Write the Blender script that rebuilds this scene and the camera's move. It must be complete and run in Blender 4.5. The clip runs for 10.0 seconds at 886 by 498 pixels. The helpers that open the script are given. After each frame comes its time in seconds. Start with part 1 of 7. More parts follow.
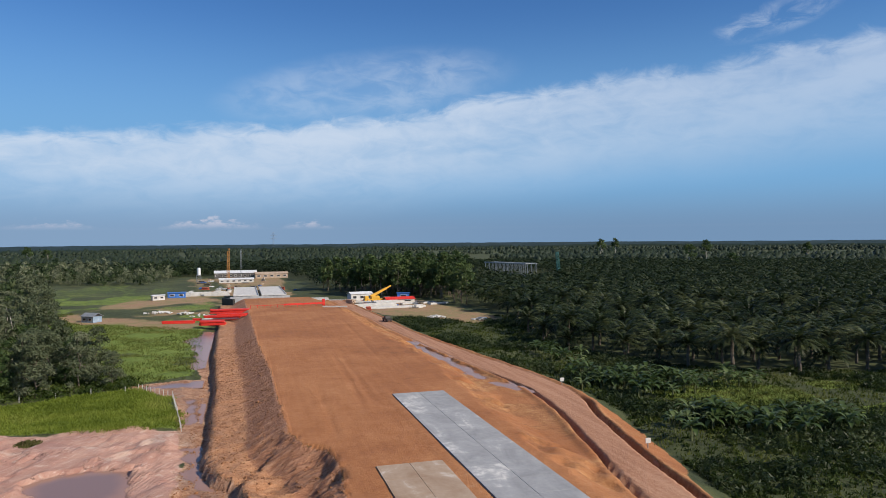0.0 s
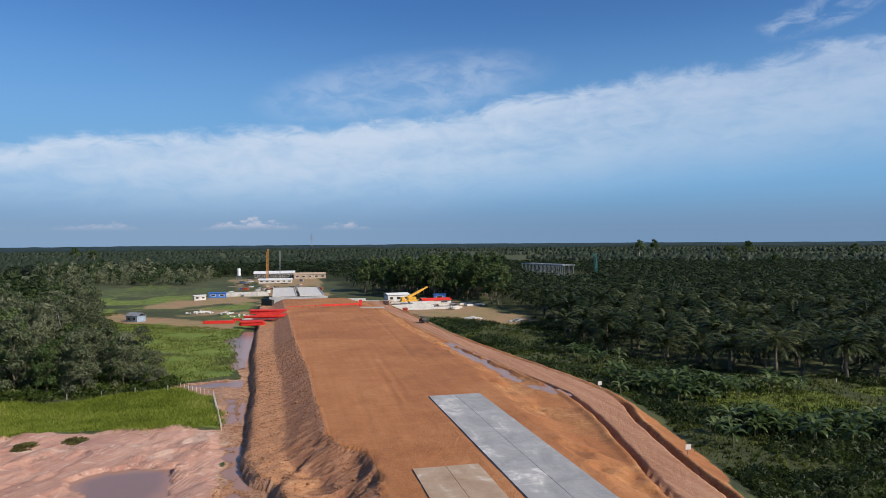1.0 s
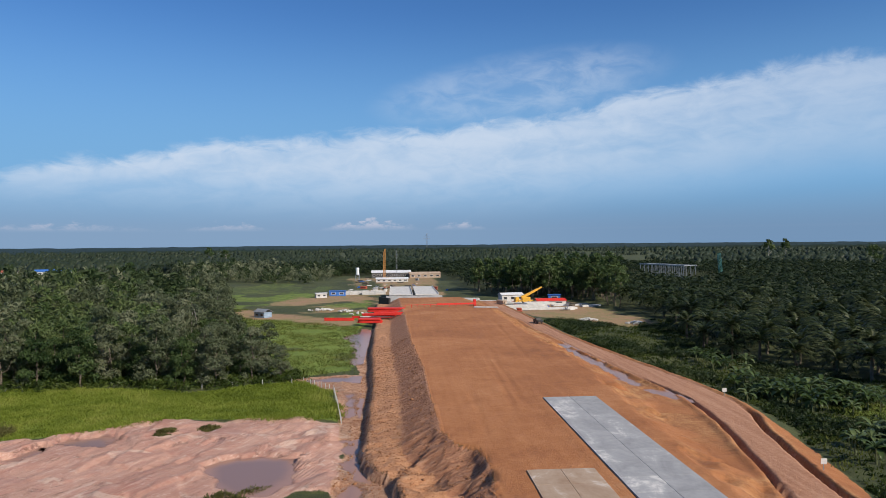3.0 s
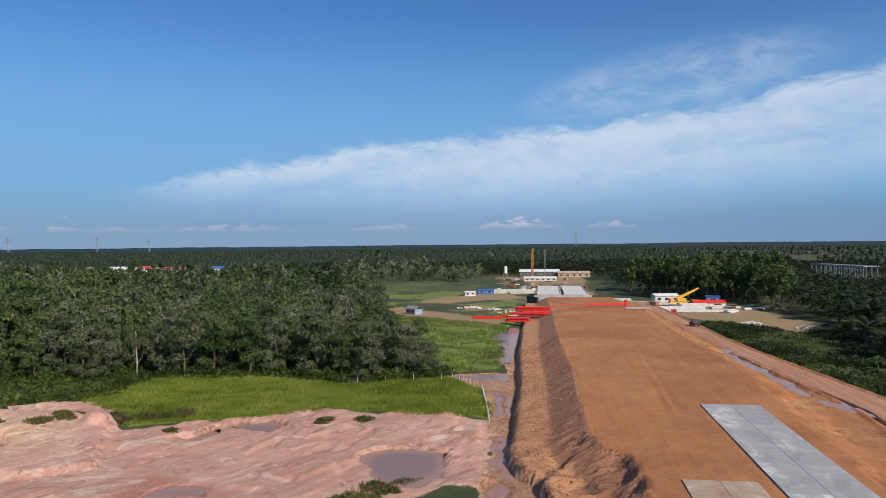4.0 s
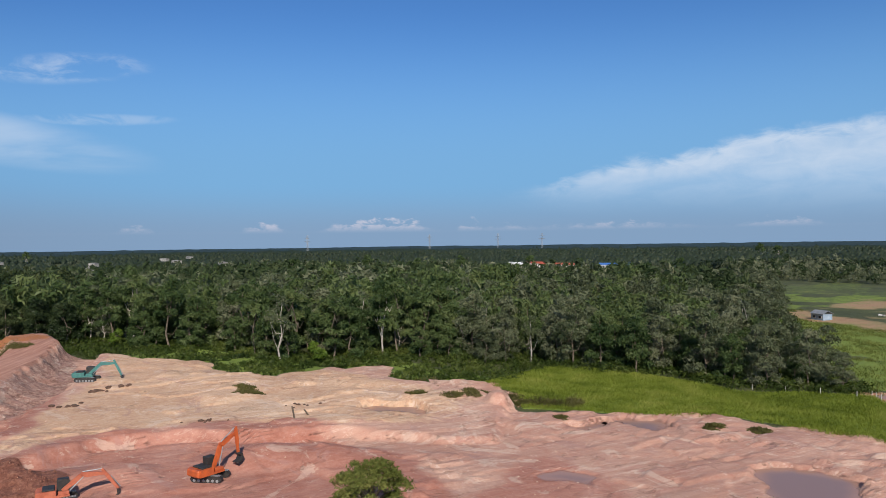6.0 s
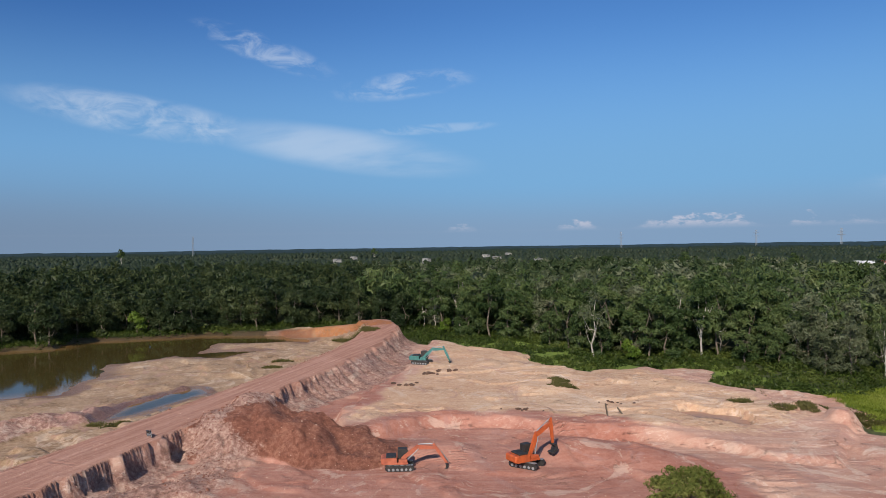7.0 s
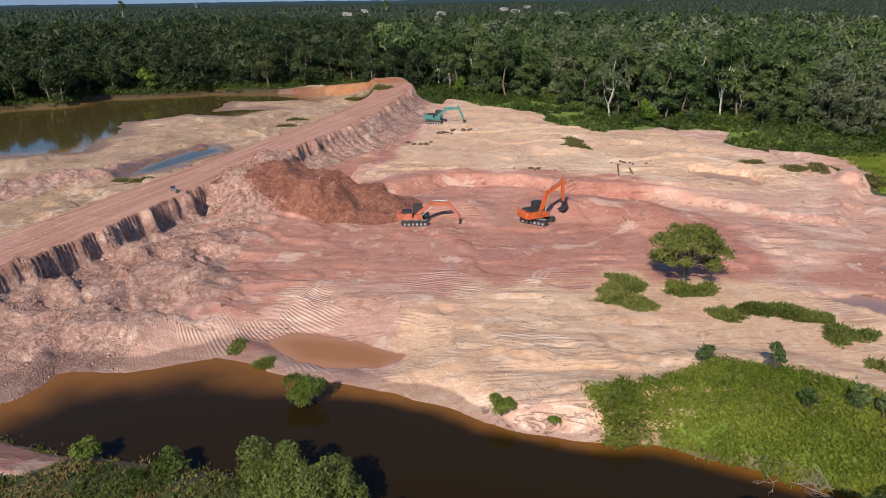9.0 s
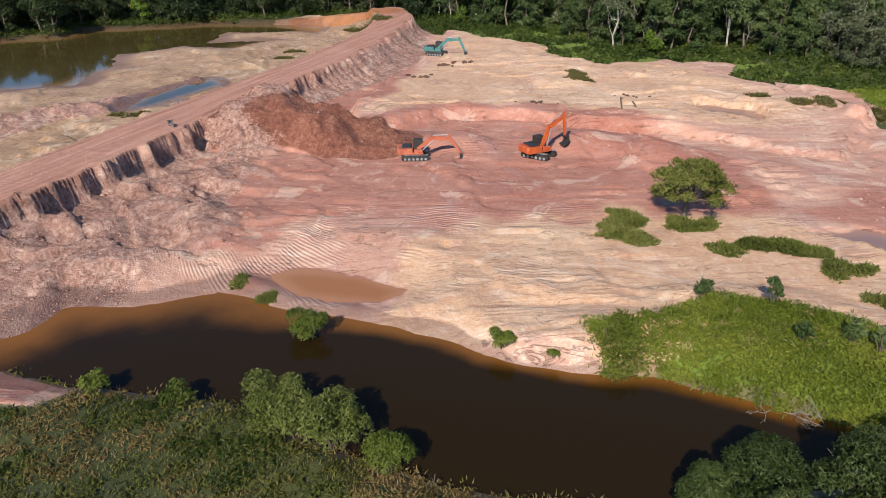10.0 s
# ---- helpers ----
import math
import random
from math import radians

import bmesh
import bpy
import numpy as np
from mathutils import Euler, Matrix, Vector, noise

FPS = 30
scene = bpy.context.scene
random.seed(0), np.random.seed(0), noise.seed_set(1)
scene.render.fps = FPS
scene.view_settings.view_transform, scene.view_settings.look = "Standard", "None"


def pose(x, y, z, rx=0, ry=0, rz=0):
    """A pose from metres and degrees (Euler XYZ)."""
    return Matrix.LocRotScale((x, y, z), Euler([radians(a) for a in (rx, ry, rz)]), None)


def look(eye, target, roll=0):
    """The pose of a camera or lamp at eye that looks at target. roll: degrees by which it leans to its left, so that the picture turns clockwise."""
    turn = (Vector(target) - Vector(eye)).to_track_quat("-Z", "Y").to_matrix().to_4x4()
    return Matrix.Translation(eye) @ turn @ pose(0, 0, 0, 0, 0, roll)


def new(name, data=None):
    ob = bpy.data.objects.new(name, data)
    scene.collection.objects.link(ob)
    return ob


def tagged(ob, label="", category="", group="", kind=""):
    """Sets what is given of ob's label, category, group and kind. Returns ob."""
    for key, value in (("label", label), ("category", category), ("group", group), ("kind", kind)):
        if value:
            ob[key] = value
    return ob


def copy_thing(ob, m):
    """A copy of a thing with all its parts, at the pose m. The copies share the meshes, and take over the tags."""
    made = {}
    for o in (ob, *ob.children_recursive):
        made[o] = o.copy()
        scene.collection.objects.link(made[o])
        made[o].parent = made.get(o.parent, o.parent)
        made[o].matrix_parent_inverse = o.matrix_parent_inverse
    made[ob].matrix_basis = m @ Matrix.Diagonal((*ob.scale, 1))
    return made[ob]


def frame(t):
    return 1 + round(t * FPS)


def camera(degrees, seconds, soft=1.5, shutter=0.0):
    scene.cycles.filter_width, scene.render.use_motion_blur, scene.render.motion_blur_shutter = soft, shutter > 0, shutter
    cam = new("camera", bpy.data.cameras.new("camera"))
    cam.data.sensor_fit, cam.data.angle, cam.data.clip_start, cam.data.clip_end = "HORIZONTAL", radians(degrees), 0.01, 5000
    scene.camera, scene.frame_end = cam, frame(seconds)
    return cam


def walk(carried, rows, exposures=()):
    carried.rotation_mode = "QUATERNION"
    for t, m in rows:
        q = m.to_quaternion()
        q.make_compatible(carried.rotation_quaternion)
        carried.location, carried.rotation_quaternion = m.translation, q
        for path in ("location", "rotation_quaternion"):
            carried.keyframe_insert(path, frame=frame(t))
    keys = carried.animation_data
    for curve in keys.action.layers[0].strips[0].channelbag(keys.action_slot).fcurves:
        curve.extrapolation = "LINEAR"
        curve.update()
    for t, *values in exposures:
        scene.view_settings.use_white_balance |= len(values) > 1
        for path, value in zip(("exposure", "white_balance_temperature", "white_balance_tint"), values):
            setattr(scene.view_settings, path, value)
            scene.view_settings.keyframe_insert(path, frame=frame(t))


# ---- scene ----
# ---- camera ----
TURN = 15.9      # the road runs along +y
cam = camera(63.8, 10.0, 0.85)
# seconds, height, yaw, pitch, roll
PATH = [
    (0.0, 29.7, 0.0, -0.71, 0.47), (0.3, 29.93, 0.02, -0.69, 0.45), (0.5, 30.0, 0.06, -0.67, 0.44), (1.0, 30.0, 2.94, -0.63, 0.43),
    (1.5, 30.0, 7.23, -0.59, 0.41), (2.0, 30.0, 9.26, -0.57, 0.36), (2.2, 30.0, 9.39, -0.57, 0.36),
    (3.3, 30.0, 14.76, -0.57, 0.56), (3.5, 30.0, 17.12, -0.57, 0.58), (4.0, 30.0, 23.97, -0.55, 0.57),
    (4.5, 30.0, 32.84, -0.57, 0.55), (5.0, 30.0, 39.58, -0.56, 0.49), (5.2, 30.0, 41.74, -0.55, 0.52),
    (6.3, 30.0, 61.23, -0.46, 0.78), (6.5, 30.0, 66.72, -0.44, 0.81), (7.0, 30.0, 79.15, -0.38, 0.84),
    (7.5, 30.0, 80.33, -0.83, 0.82), (8.0, 30.0, 80.35, -5.54, 0.76), (8.5, 30.0, 80.34, -12.68, 0.70),
    (9.0, 30.0, 80.33, -19.55, 0.68), (9.5, 30.0, 80.34, -23.76, 0.71), (10.0, 30.0, 80.36, -24.76, 0.74)]
walk(cam, [(t, pose(0, 0, z, 90 + p, r, yaw - TURN)) for t, z, yaw, p, r in PATH],
     exposures=[(0.0, 0.0), (6.3, 0.0), (7.5, -0.08), (8.5, 0.1), (9.5, 0.28), (10.0, 0.28)])

# ---- light ----
SUN_TO = Vector((0.59, -0.565, 0.574)).normalized()
sun_data = bpy.data.lights.new("sun", "SUN")
sun_data.energy, sun_data.angle, sun_data.color = 5.0, radians(0.5), (1.0, 0.89, 0.76)
sun = new("sun", sun_data)
sun.matrix_world = look(SUN_TO * 200, (0, 0, 0))


class Nodes:
    """Short hand for node trees."""

    def __init__(self, tree):
        self.t = tree
        tree.nodes.clear()

    def n(self, kind, ins=None, **props):
        node = self.t.nodes.new(kind)
        for k, v in props.items():
            setattr(node, k, v)
        for k, v in (ins or {}).items():
            if isinstance(v, bpy.types.NodeSocket):
                self.t.links.new(v, node.inputs[k])
            else:
                node.inputs[k].default_value = v
        return node

    def math(self, op, a, b=0.0, c=0.0, clamp=False):
        return self.n("ShaderNodeMath", {0: a, 1: b, 2: c}, operation=op, use_clamp=clamp).outputs[0]

    def noise(self, vec, scale, detail=4.0, rough=0.55, dist=0.0):
        return self.n("ShaderNodeTexNoise", {"Vector": vec, "Scale": scale, "Detail": detail, "Roughness": rough, "Distortion": dist}).outputs["Fac"]

    def aim(self, vec, degrees, along, across):
        """Turns the plane so that the bearing lies along x, then scales it."""
        turned = self.n("ShaderNodeVectorRotate", {"Vector": vec, "Angle": radians(-degrees)}, rotation_type="Z_AXIS").outputs[0]
        return self.n("ShaderNodeMapping", {"Vector": turned, "Scale": (along, across, 1)}).outputs[0]

    def step(self, v, lo, hi, a=0.0, b=1.0):
        return self.n("ShaderNodeMapRange", {"Value": v, "From Min": lo, "From Max": hi, "To Min": a, "To Max": b}, interpolation_type="SMOOTHSTEP").outputs[0]

    def ramp(self, fac, stops, mode="LINEAR"):
        node = self.n("ShaderNodeValToRGB", {0: fac})
        node.color_ramp.interpolation = mode
        els = node.color_ramp.elements
        while len(els) < len(stops):
            els.new(0.5)
        for e, (p, c) in zip(els, stops):
            e.position, e.color = p, (*c, 1) if len(c) == 3 else c
        return node.outputs[0]

    def mix(self, fac, a, b, mode="MIX"):
        node = self.n("ShaderNodeMix", data_type="RGBA", blend_type=mode)
        for k, v in ((0, fac), (6, a), (7, b)):
            if isinstance(v, bpy.types.NodeSocket):
                self.t.links.new(v, node.inputs[k])
            else:
                node.inputs[k].default_value = v if k == 0 else (*v, 1)
        return node.outputs[2]


def table(g, fac, pairs, lo, hi):
    """A smooth function of fac (0..1) through pairs of (position, value between lo and hi)."""
    grey = g.ramp(fac, [(p, ((v - lo) / (hi - lo),) * 3) for p, v in pairs], "EASE")
    return g.math("MULTIPLY_ADD", grey, hi - lo, lo)


def make_world():
    world = bpy.data.worlds.new("sky")
    scene.world = world
    world.use_nodes = True
    g = Nodes(world.node_tree)
    sky = g.n("ShaderNodeTexSky", sky_type="NISHITA", sun_disc=False, sun_elevation=math.asin(SUN_TO.z),
              sun_rotation=math.atan2(SUN_TO.x, SUN_TO.y), air_density=1.0, dust_density=0.6, ozone_density=2.5)
    way = g.n("ShaderNodeTexCoord").outputs["Generated"]
    xyz = g.n("ShaderNodeSeparateXYZ", {0: way})
    az = g.math("MULTIPLY", g.math("ARCTAN2", g.math("MULTIPLY", xyz.outputs[0], -1.0), xyz.outputs[1]), 180 / math.pi)
    el = g.math("MULTIPLY", g.math("ARCSINE", xyz.outputs[2]), 180 / math.pi)
    # clouds live on a flat map of azimuth and elevation, in degrees
    flat = g.n("ShaderNodeCombineXYZ", {0: az, 1: g.math("MULTIPLY", el, 2.2)}).outputs[0]
    streak = g.n("ShaderNodeCombineXYZ", {0: g.math("MULTIPLY", az, 0.45), 1: g.math("MULTIPLY_ADD", az, 0.25, g.math("MULTIPLY", el, 2.4))}).outputs[0]
    n_big = g.noise(streak, 0.11, 5.0, 0.55, 0.4)
    n_fine = g.noise(flat, 0.35, 6.0, 0.6, 0.6)
    u = g.math("MULTIPLY_ADD", az, 1 / 180, 0.5)      # -90..90 degrees to 0..1

    def pos(a):
        return a / 180 + 0.5

    top = table(g, u, [(pos(-75), 16.5), (pos(-48), 14.0), (pos(-32), 12.8), (pos(-22), 11.8), (pos(-12), 10.1), (pos(0), 9.0),
                       (pos(12), 8.1), (pos(23), 6.3), (pos(33), 4.0), (pos(40), 2.0), (pos(60), 0.0)], 0, 18)
    low = table(g, u, [(pos(-75), 8.0), (pos(-48), 6.0), (pos(-34), 5.0), (pos(-20), 3.8), (pos(-7), 2.8), (pos(5), 2.6),
                       (pos(25), 3.2), (pos(33), 3.8), (pos(60), 3.0)], 0, 18)
    wob = g.math("MULTIPLY_ADD", n_fine, 2.6, -1.3)
    up = g.step(g.math("SUBTRACT", g.math("ADD", top, wob), el), -0.35, 1.1)
    fade = g.step(g.math("SUBTRACT", el, low), -1.6, 3.2)
    body = g.step(g.math("ADD", g.math("MULTIPLY", n_big, 0.6), g.math("MULTIPLY", n_fine, 0.4)), 0.28, 0.62, 0.42, 1.0)
    crest = g.step(g.math("SUBTRACT", top, el), 0.6, 7.0, 1.0, 0.66)
    band = g.math("MULTIPLY", g.math("MULTIPLY", up, fade), g.math("MULTIPLY", body, crest))
    band = g.math("MULTIPLY", g.math("MULTIPLY", band, g.step(az, 35.0, 29.0)), g.step(az, -42.0, -8.0, 0.72, 1.0))

    def patch(a, e, wide, high, tilt, lo, hi, source):
        """A thin veil of cloud round a bearing and an elevation."""
        dx = g.math("SUBTRACT", az, a)
        dy = g.math("MULTIPLY_ADD", dx, -tilt, g.math("SUBTRACT", el, e))
        r = g.math("ADD", g.math("POWER", g.math("ABSOLUTE", g.math("DIVIDE", dx, wide)), 2.0), g.math("POWER", g.math("ABSOLUTE", g.math("DIVIDE", dy, high)), 2.0))
        return g.math("MULTIPLY", g.step(r, 1.0, 0.1), g.step(source, lo, hi))

    veils = [(g.math("MULTIPLY", patch(-10, 12.0, 13, 3.2, -0.12, 0.1, 0.8, n_big), g.step(n_fine, 0.3, 0.68, 0.25, 1.0)), 0.6), (patch(-41, 15.6, 5, 1.4, -0.2, 0.38, 0.75, n_fine), 0.6),
             (patch(86, 9.7, 10, 1.7, 0.12, 0.3, 0.7, n_fine), 0.62), (patch(71, 7.6, 12, 2.0, 0.13, 0.3, 0.65, n_big), 0.55),
             (patch(66, 12.6, 6.5, 1.2, -0.12, 0.4, 0.68, n_fine), 0.5), (patch(77, 15.0, 6, 1.3, 0.3, 0.42, 0.7, n_fine), 0.5),
             (patch(64, 9.2, 6, 0.5, -0.05, 0.35, 0.65, n_fine), 0.35)]
    cover = band
    for v, k in veils:
        cover = g.math("MAXIMUM", cover, g.math("MULTIPLY", v, k))
    # a row of small heap clouds low down, with flat bases
    puff = g.math("MULTIPLY_ADD", g.noise(flat, 0.75, 5.0, 0.6, 0.2), 2.4, -0.7)
    rise = 0.0
    for a, wide, amp in ((43.5, 5.0, 1.0), (36.2, 1.2, 0.75), (52.5, 2.0, 0.7), (61.8, 1.5, 0.5), (13.0, 3.2, 0.6), (2.0, 4.2, 0.75), (-5.2, 2.2, 0.6), (25.0, 7.0, 0.45), (33.0, 3.0, 0.4)):
        d = g.math("DIVIDE", g.math("SUBTRACT", az, a), wide)
        rise = g.math("MAXIMUM", rise, g.math("MULTIPLY", g.math("SUBTRACT", 1.0, g.math("MULTIPLY", d, d)), amp))
    heap_top = g.math("MULTIPLY_ADD", g.math("MULTIPLY", puff, rise), 1.75, 1.1)
    heap = g.math("MULTIPLY", g.step(g.math("SUBTRACT", heap_top, el), -0.05, 0.5), g.step(el, 0.85, 1.7))
    heap = g.math("MULTIPLY", heap, g.step(g.noise(flat, 1.6, 5.0, 0.65, 0.3), 0.3, 0.55, 0.45, 1.0))
    # distant air: grey-blue low down
    air = g.step(el, 19.0, 4.0)
    low_air = g.step(el, 5.0, 0.6)
    tone = g.mix(g.step(el, 42.0, 22.0), sky.outputs[0], g.mix(1.0, sky.outputs[0], (0.42, 0.74, 1.12), "MULTIPLY"))
    tone = g.mix(g.step(az, 50.0, 100.0), tone, g.mix(1.0, tone, (0.64, 0.73, 0.83), "MULTIPLY"))
    tone = g.mix(g.math("MULTIPLY", air, 0.9), tone, (1.95, 4.15, 6.9))
    tone = g.mix(g.math("MULTIPLY", low_air, 0.92), tone, g.mix(g.step(az, -30.0, 8.0), (1.75, 2.85, 4.5), (2.35, 3.5, 5.2)))
    tone = g.mix(g.math("MULTIPLY", g.math("MULTIPLY", g.step(az, 52.0, 100.0), g.step(el, 8.0, 1.0)), 0.7), tone, (1.75, 2.5, 3.7))
    tone = g.mix(g.math("MULTIPLY", cover, 0.8), tone, (6.6, 7.4, 8.6))
    tone = g.mix(g.math("MULTIPLY", heap, 0.6), tone, (7.2, 6.8, 7.6))
    back = g.n("ShaderNodeBackground", {"Color": tone, "Strength": 0.1})
    g.n("ShaderNodeOutputWorld", {0: back.outputs[0]})


make_world()

# ---- materials ----


def finish(g, colour, rough=0.9, bump=None, depth=0.05, metal=0.0, **more):
    ins = {"Base Color": colour, "Roughness": rough, "Metallic": metal}
    ins.update(more)
    if bump is not None:
        ins["Normal"] = g.n("ShaderNodeBump", {"Height": bump, "Strength": 0.8, "Distance": depth}).outputs[0]
    shader = g.n("ShaderNodeBsdfPrincipled", ins)
    g.n("ShaderNodeOutputMaterial", {0: shader.outputs[0]})


def material(name):
    m = bpy.data.materials.new(name)
    m.use_nodes = True
    return m, Nodes(m.node_tree)


def where(g):
    return g.n("ShaderNodeNewGeometry").outputs["Position"]


def plain(name, c1, c2, scale=2.0, rough=0.6, metal=0.0, depth=0.01, fine=25.0):
    """Paint, metal or concrete with blotches and grain."""
    m, g = material(name)
    p = g.n("ShaderNodeTexCoord").outputs["Object"]
    a = g.noise(p, scale, 5.0, 0.6)
    b = g.noise(p, fine, 3.0, 0.6)
    c = g.mix(g.step(g.math("ADD", g.math("MULTIPLY", a, 0.7), g.math("MULTIPLY", b, 0.3)), 0.3, 0.7), c1, c2)
    finish(g, c, g.math("MULTIPLY_ADD", a, 0.2, rough - 0.1), b, depth, metal)
    return m


def leafy(name, dark, mid, light, gloss=0.5):
    """Leaves that vary from leaf to leaf and from plant to plant and let some light through."""
    m, g = material(name)
    isl = g.n("ShaderNodeNewGeometry").outputs["Random Per Island"]
    ob = g.n("ShaderNodeObjectInfo").outputs["Random"]
    big = g.noise(where(g), 0.05, 2.0)
    crown = g.noise(where(g), 0.17, 2.0)
    f = g.math("ADD", g.math("MULTIPLY", isl, 0.4), g.math("ADD", g.math("MULTIPLY", ob, 0.3), g.math("ADD", g.math("MULTIPLY_ADD", big, 1.0, -0.5), g.math("MULTIPLY_ADD", crown, 1.3, -0.5))))
    c = g.ramp(f, [(0.05, dark), (0.5, mid), (0.95, light)])
    body = g.n("ShaderNodeBsdfPrincipled", {"Base Color": c, "Roughness": gloss, "Specular IOR Level": 0.2})
    thin = g.n("ShaderNodeBsdfTranslucent", {"Color": c})
    out = g.n("ShaderNodeMixShader", {0: 0.35, 1: body.outputs[0], 2: thin.outputs[0]})
    g.n("ShaderNodeOutputMaterial", {0: out.outputs[0]})
    return m


M_LEAF = leafy("leaves_broad", (0.022, 0.046, 0.014), (0.068, 0.108, 0.035), (0.15, 0.19, 0.07))
M_LEAF_GREY = leafy("leaves_greyish", (0.045, 0.064, 0.03), (0.115, 0.138, 0.072), (0.22, 0.235, 0.145))
M_LEAF_LIGHT = leafy("leaves_light", (0.05, 0.09, 0.012), (0.11, 0.18, 0.025), (0.2, 0.27, 0.05))
M_PALM = leafy("palm_fronds", (0.008, 0.016, 0.006), (0.026, 0.041, 0.015), (0.11, 0.125, 0.055), 0.45)
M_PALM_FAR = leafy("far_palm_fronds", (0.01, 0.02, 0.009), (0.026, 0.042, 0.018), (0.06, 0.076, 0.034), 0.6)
M_BUSH = leafy("bush_leaves", (0.05, 0.075, 0.012), (0.115, 0.155, 0.026), (0.2, 0.24, 0.05))
M_GRASS = leafy("grass_blades", (0.055, 0.06, 0.015), (0.13, 0.13, 0.035), (0.27, 0.22, 0.1), 0.8)
M_LAWN = leafy("lawn_blades", (0.095, 0.13, 0.015), (0.19, 0.245, 0.03), (0.31, 0.33, 0.075), 0.8)
M_DEADWOOD = plain("grey_dead_wood", (0.13, 0.11, 0.09), (0.3, 0.27, 0.23), 1.5, 0.9, depth=0.02)
M_BARK = plain("bark", (0.07, 0.05, 0.035), (0.2, 0.17, 0.13), 1.5, 0.9, depth=0.03)
M_PALE_BARK = plain("pale_bark", (0.28, 0.25, 0.21), (0.5, 0.47, 0.42), 1.5, 0.9, depth=0.03)


def ground_material():
    m, g = material("ground_soils")
    p = where(g)
    za = g.n("ShaderNodeSeparateColor", {0: g.n("ShaderNodeVertexColor", layer_name="zone_a").outputs[0]}).outputs
    zb = g.n("ShaderNodeSeparateColor", {0: g.n("ShaderNodeVertexColor", layer_name="zone_b").outputs[0]}).outputs
    zc = g.n("ShaderNodeSeparateColor", {0: g.n("ShaderNodeVertexColor", layer_name="zone_c").outputs[0]}).outputs
    ze = g.n("ShaderNodeSeparateColor", {0: g.n("ShaderNodeVertexColor", layer_name="zone_e").outputs[0]}).outputs

    def loud(v, k):
        return g.math("MULTIPLY_ADD", v, k, 0.5 - 0.5 * k)

    big = loud(g.noise(p, 0.045, 6.0, 0.6, 0.8), 1.5)
    mid = loud(g.noise(p, 0.26, 6.0, 0.65, 1.0), 1.7)
    fine = loud(g.noise(p, 1.5, 6.0, 0.7, 0.3), 1.9)
    grit = loud(g.noise(p, 6.0, 4.0, 0.7), 1.6)
    # tracks pressed along one direction
    turned = g.aim(p, 60, 0.1, 0.8)
    turned2 = g.n("ShaderNodeMapping", {"Vector": p, "Rotation": (0, 0, radians(20))}).outputs[0]
    drag = loud(g.noise(turned, 1.0, 6.0, 0.65, 0.6), 1.5)
    along = g.n("ShaderNodeMapping", {"Vector": p, "Scale": (0.9, 0.035, 1)}).outputs[0]
    lane = g.noise(along, 1.0, 5.0, 0.6, 0.3)

    def blend(*parts):
        v = 0.0
        for s, k in parts:
            v = g.math("MULTIPLY_ADD", s, k, v)
        return v

    def edge(mask):
        return g.step(g.math("ADD", mask, blend((fine, 0.35), (grit, 0.15), (mid, 0.4), (0.45, -1.0))), 0.35, 0.65)

    weeds = g.ramp(blend((big, 0.45), (mid, 0.3), (fine, 0.25)), [(0.25, (0.018, 0.025, 0.007)), (0.5, (0.044, 0.058, 0.014)), (0.65, (0.08, 0.088, 0.025)), (0.8, (0.13, 0.115, 0.045))])
    lawn = g.ramp(blend((big, 0.3), (mid, 0.35), (fine, 0.35)), [(0.25, (0.065, 0.1, 0.013)), (0.5, (0.13, 0.19, 0.022)), (0.66, (0.18, 0.235, 0.034)), (0.8, (0.24, 0.22, 0.065))])
    quarry = g.ramp(blend((big, 0.3), (mid, 0.2), (drag, 0.3), (fine, 0.2)), [(0.2, (0.3, 0.14, 0.1)), (0.36, (0.4, 0.215, 0.16)), (0.5, (0.5, 0.305, 0.232)), (0.64, (0.58, 0.395, 0.305)), (0.82, (0.67, 0.51, 0.415))])
    red = g.ramp(blend((big, 0.3), (mid, 0.25), (drag, 0.25), (fine, 0.2)), [(0.22, (0.22, 0.075, 0.05)), (0.42, (0.34, 0.14, 0.1)), (0.6, (0.44, 0.22, 0.165)), (0.8, (0.56, 0.345, 0.27))])
    dark_red = g.ramp(blend((mid, 0.4), (fine, 0.6)), [(0.25, (0.105, 0.036, 0.022)), (0.5, (0.215, 0.08, 0.05)), (0.75, (0.35, 0.165, 0.11))])
    ochre = g.ramp(blend((big, 0.4), (mid, 0.3), (fine, 0.3)), [(0.26, (0.1, 0.058, 0.03)), (0.4, (0.26, 0.165, 0.095)), (0.56, (0.39, 0.265, 0.17)), (0.76, (0.54, 0.41, 0.29))])
    grey = g.ramp(blend((mid, 0.3), (fine, 0.7)), [(0.22, (0.13, 0.065, 0.048)), (0.5, (0.34, 0.19, 0.15)), (0.78, (0.58, 0.42, 0.34))])
    orange = g.ramp(blend((big, 0.4), (lane, 0.25), (fine, 0.15), (mid, 0.2)), [(0.28, (0.21, 0.08, 0.03)), (0.46, (0.335, 0.128, 0.043)), (0.6, (0.41, 0.175, 0.066)), (0.76, (0.47, 0.255, 0.13))])
    ribbed = loud(g.noise(g.n("ShaderNodeMapping", {"Vector": p, "Scale": (0.22, 1.9, 0.5)}).outputs[0], 1.0, 4.0, 0.6, 0.3), 1.6)
    slope = g.ramp(blend((mid, 0.2), (fine, 0.3), (ribbed, 0.5)), [(0.25, (0.22, 0.09, 0.048)), (0.5, (0.4, 0.19, 0.105)), (0.74, (0.56, 0.31, 0.185))])
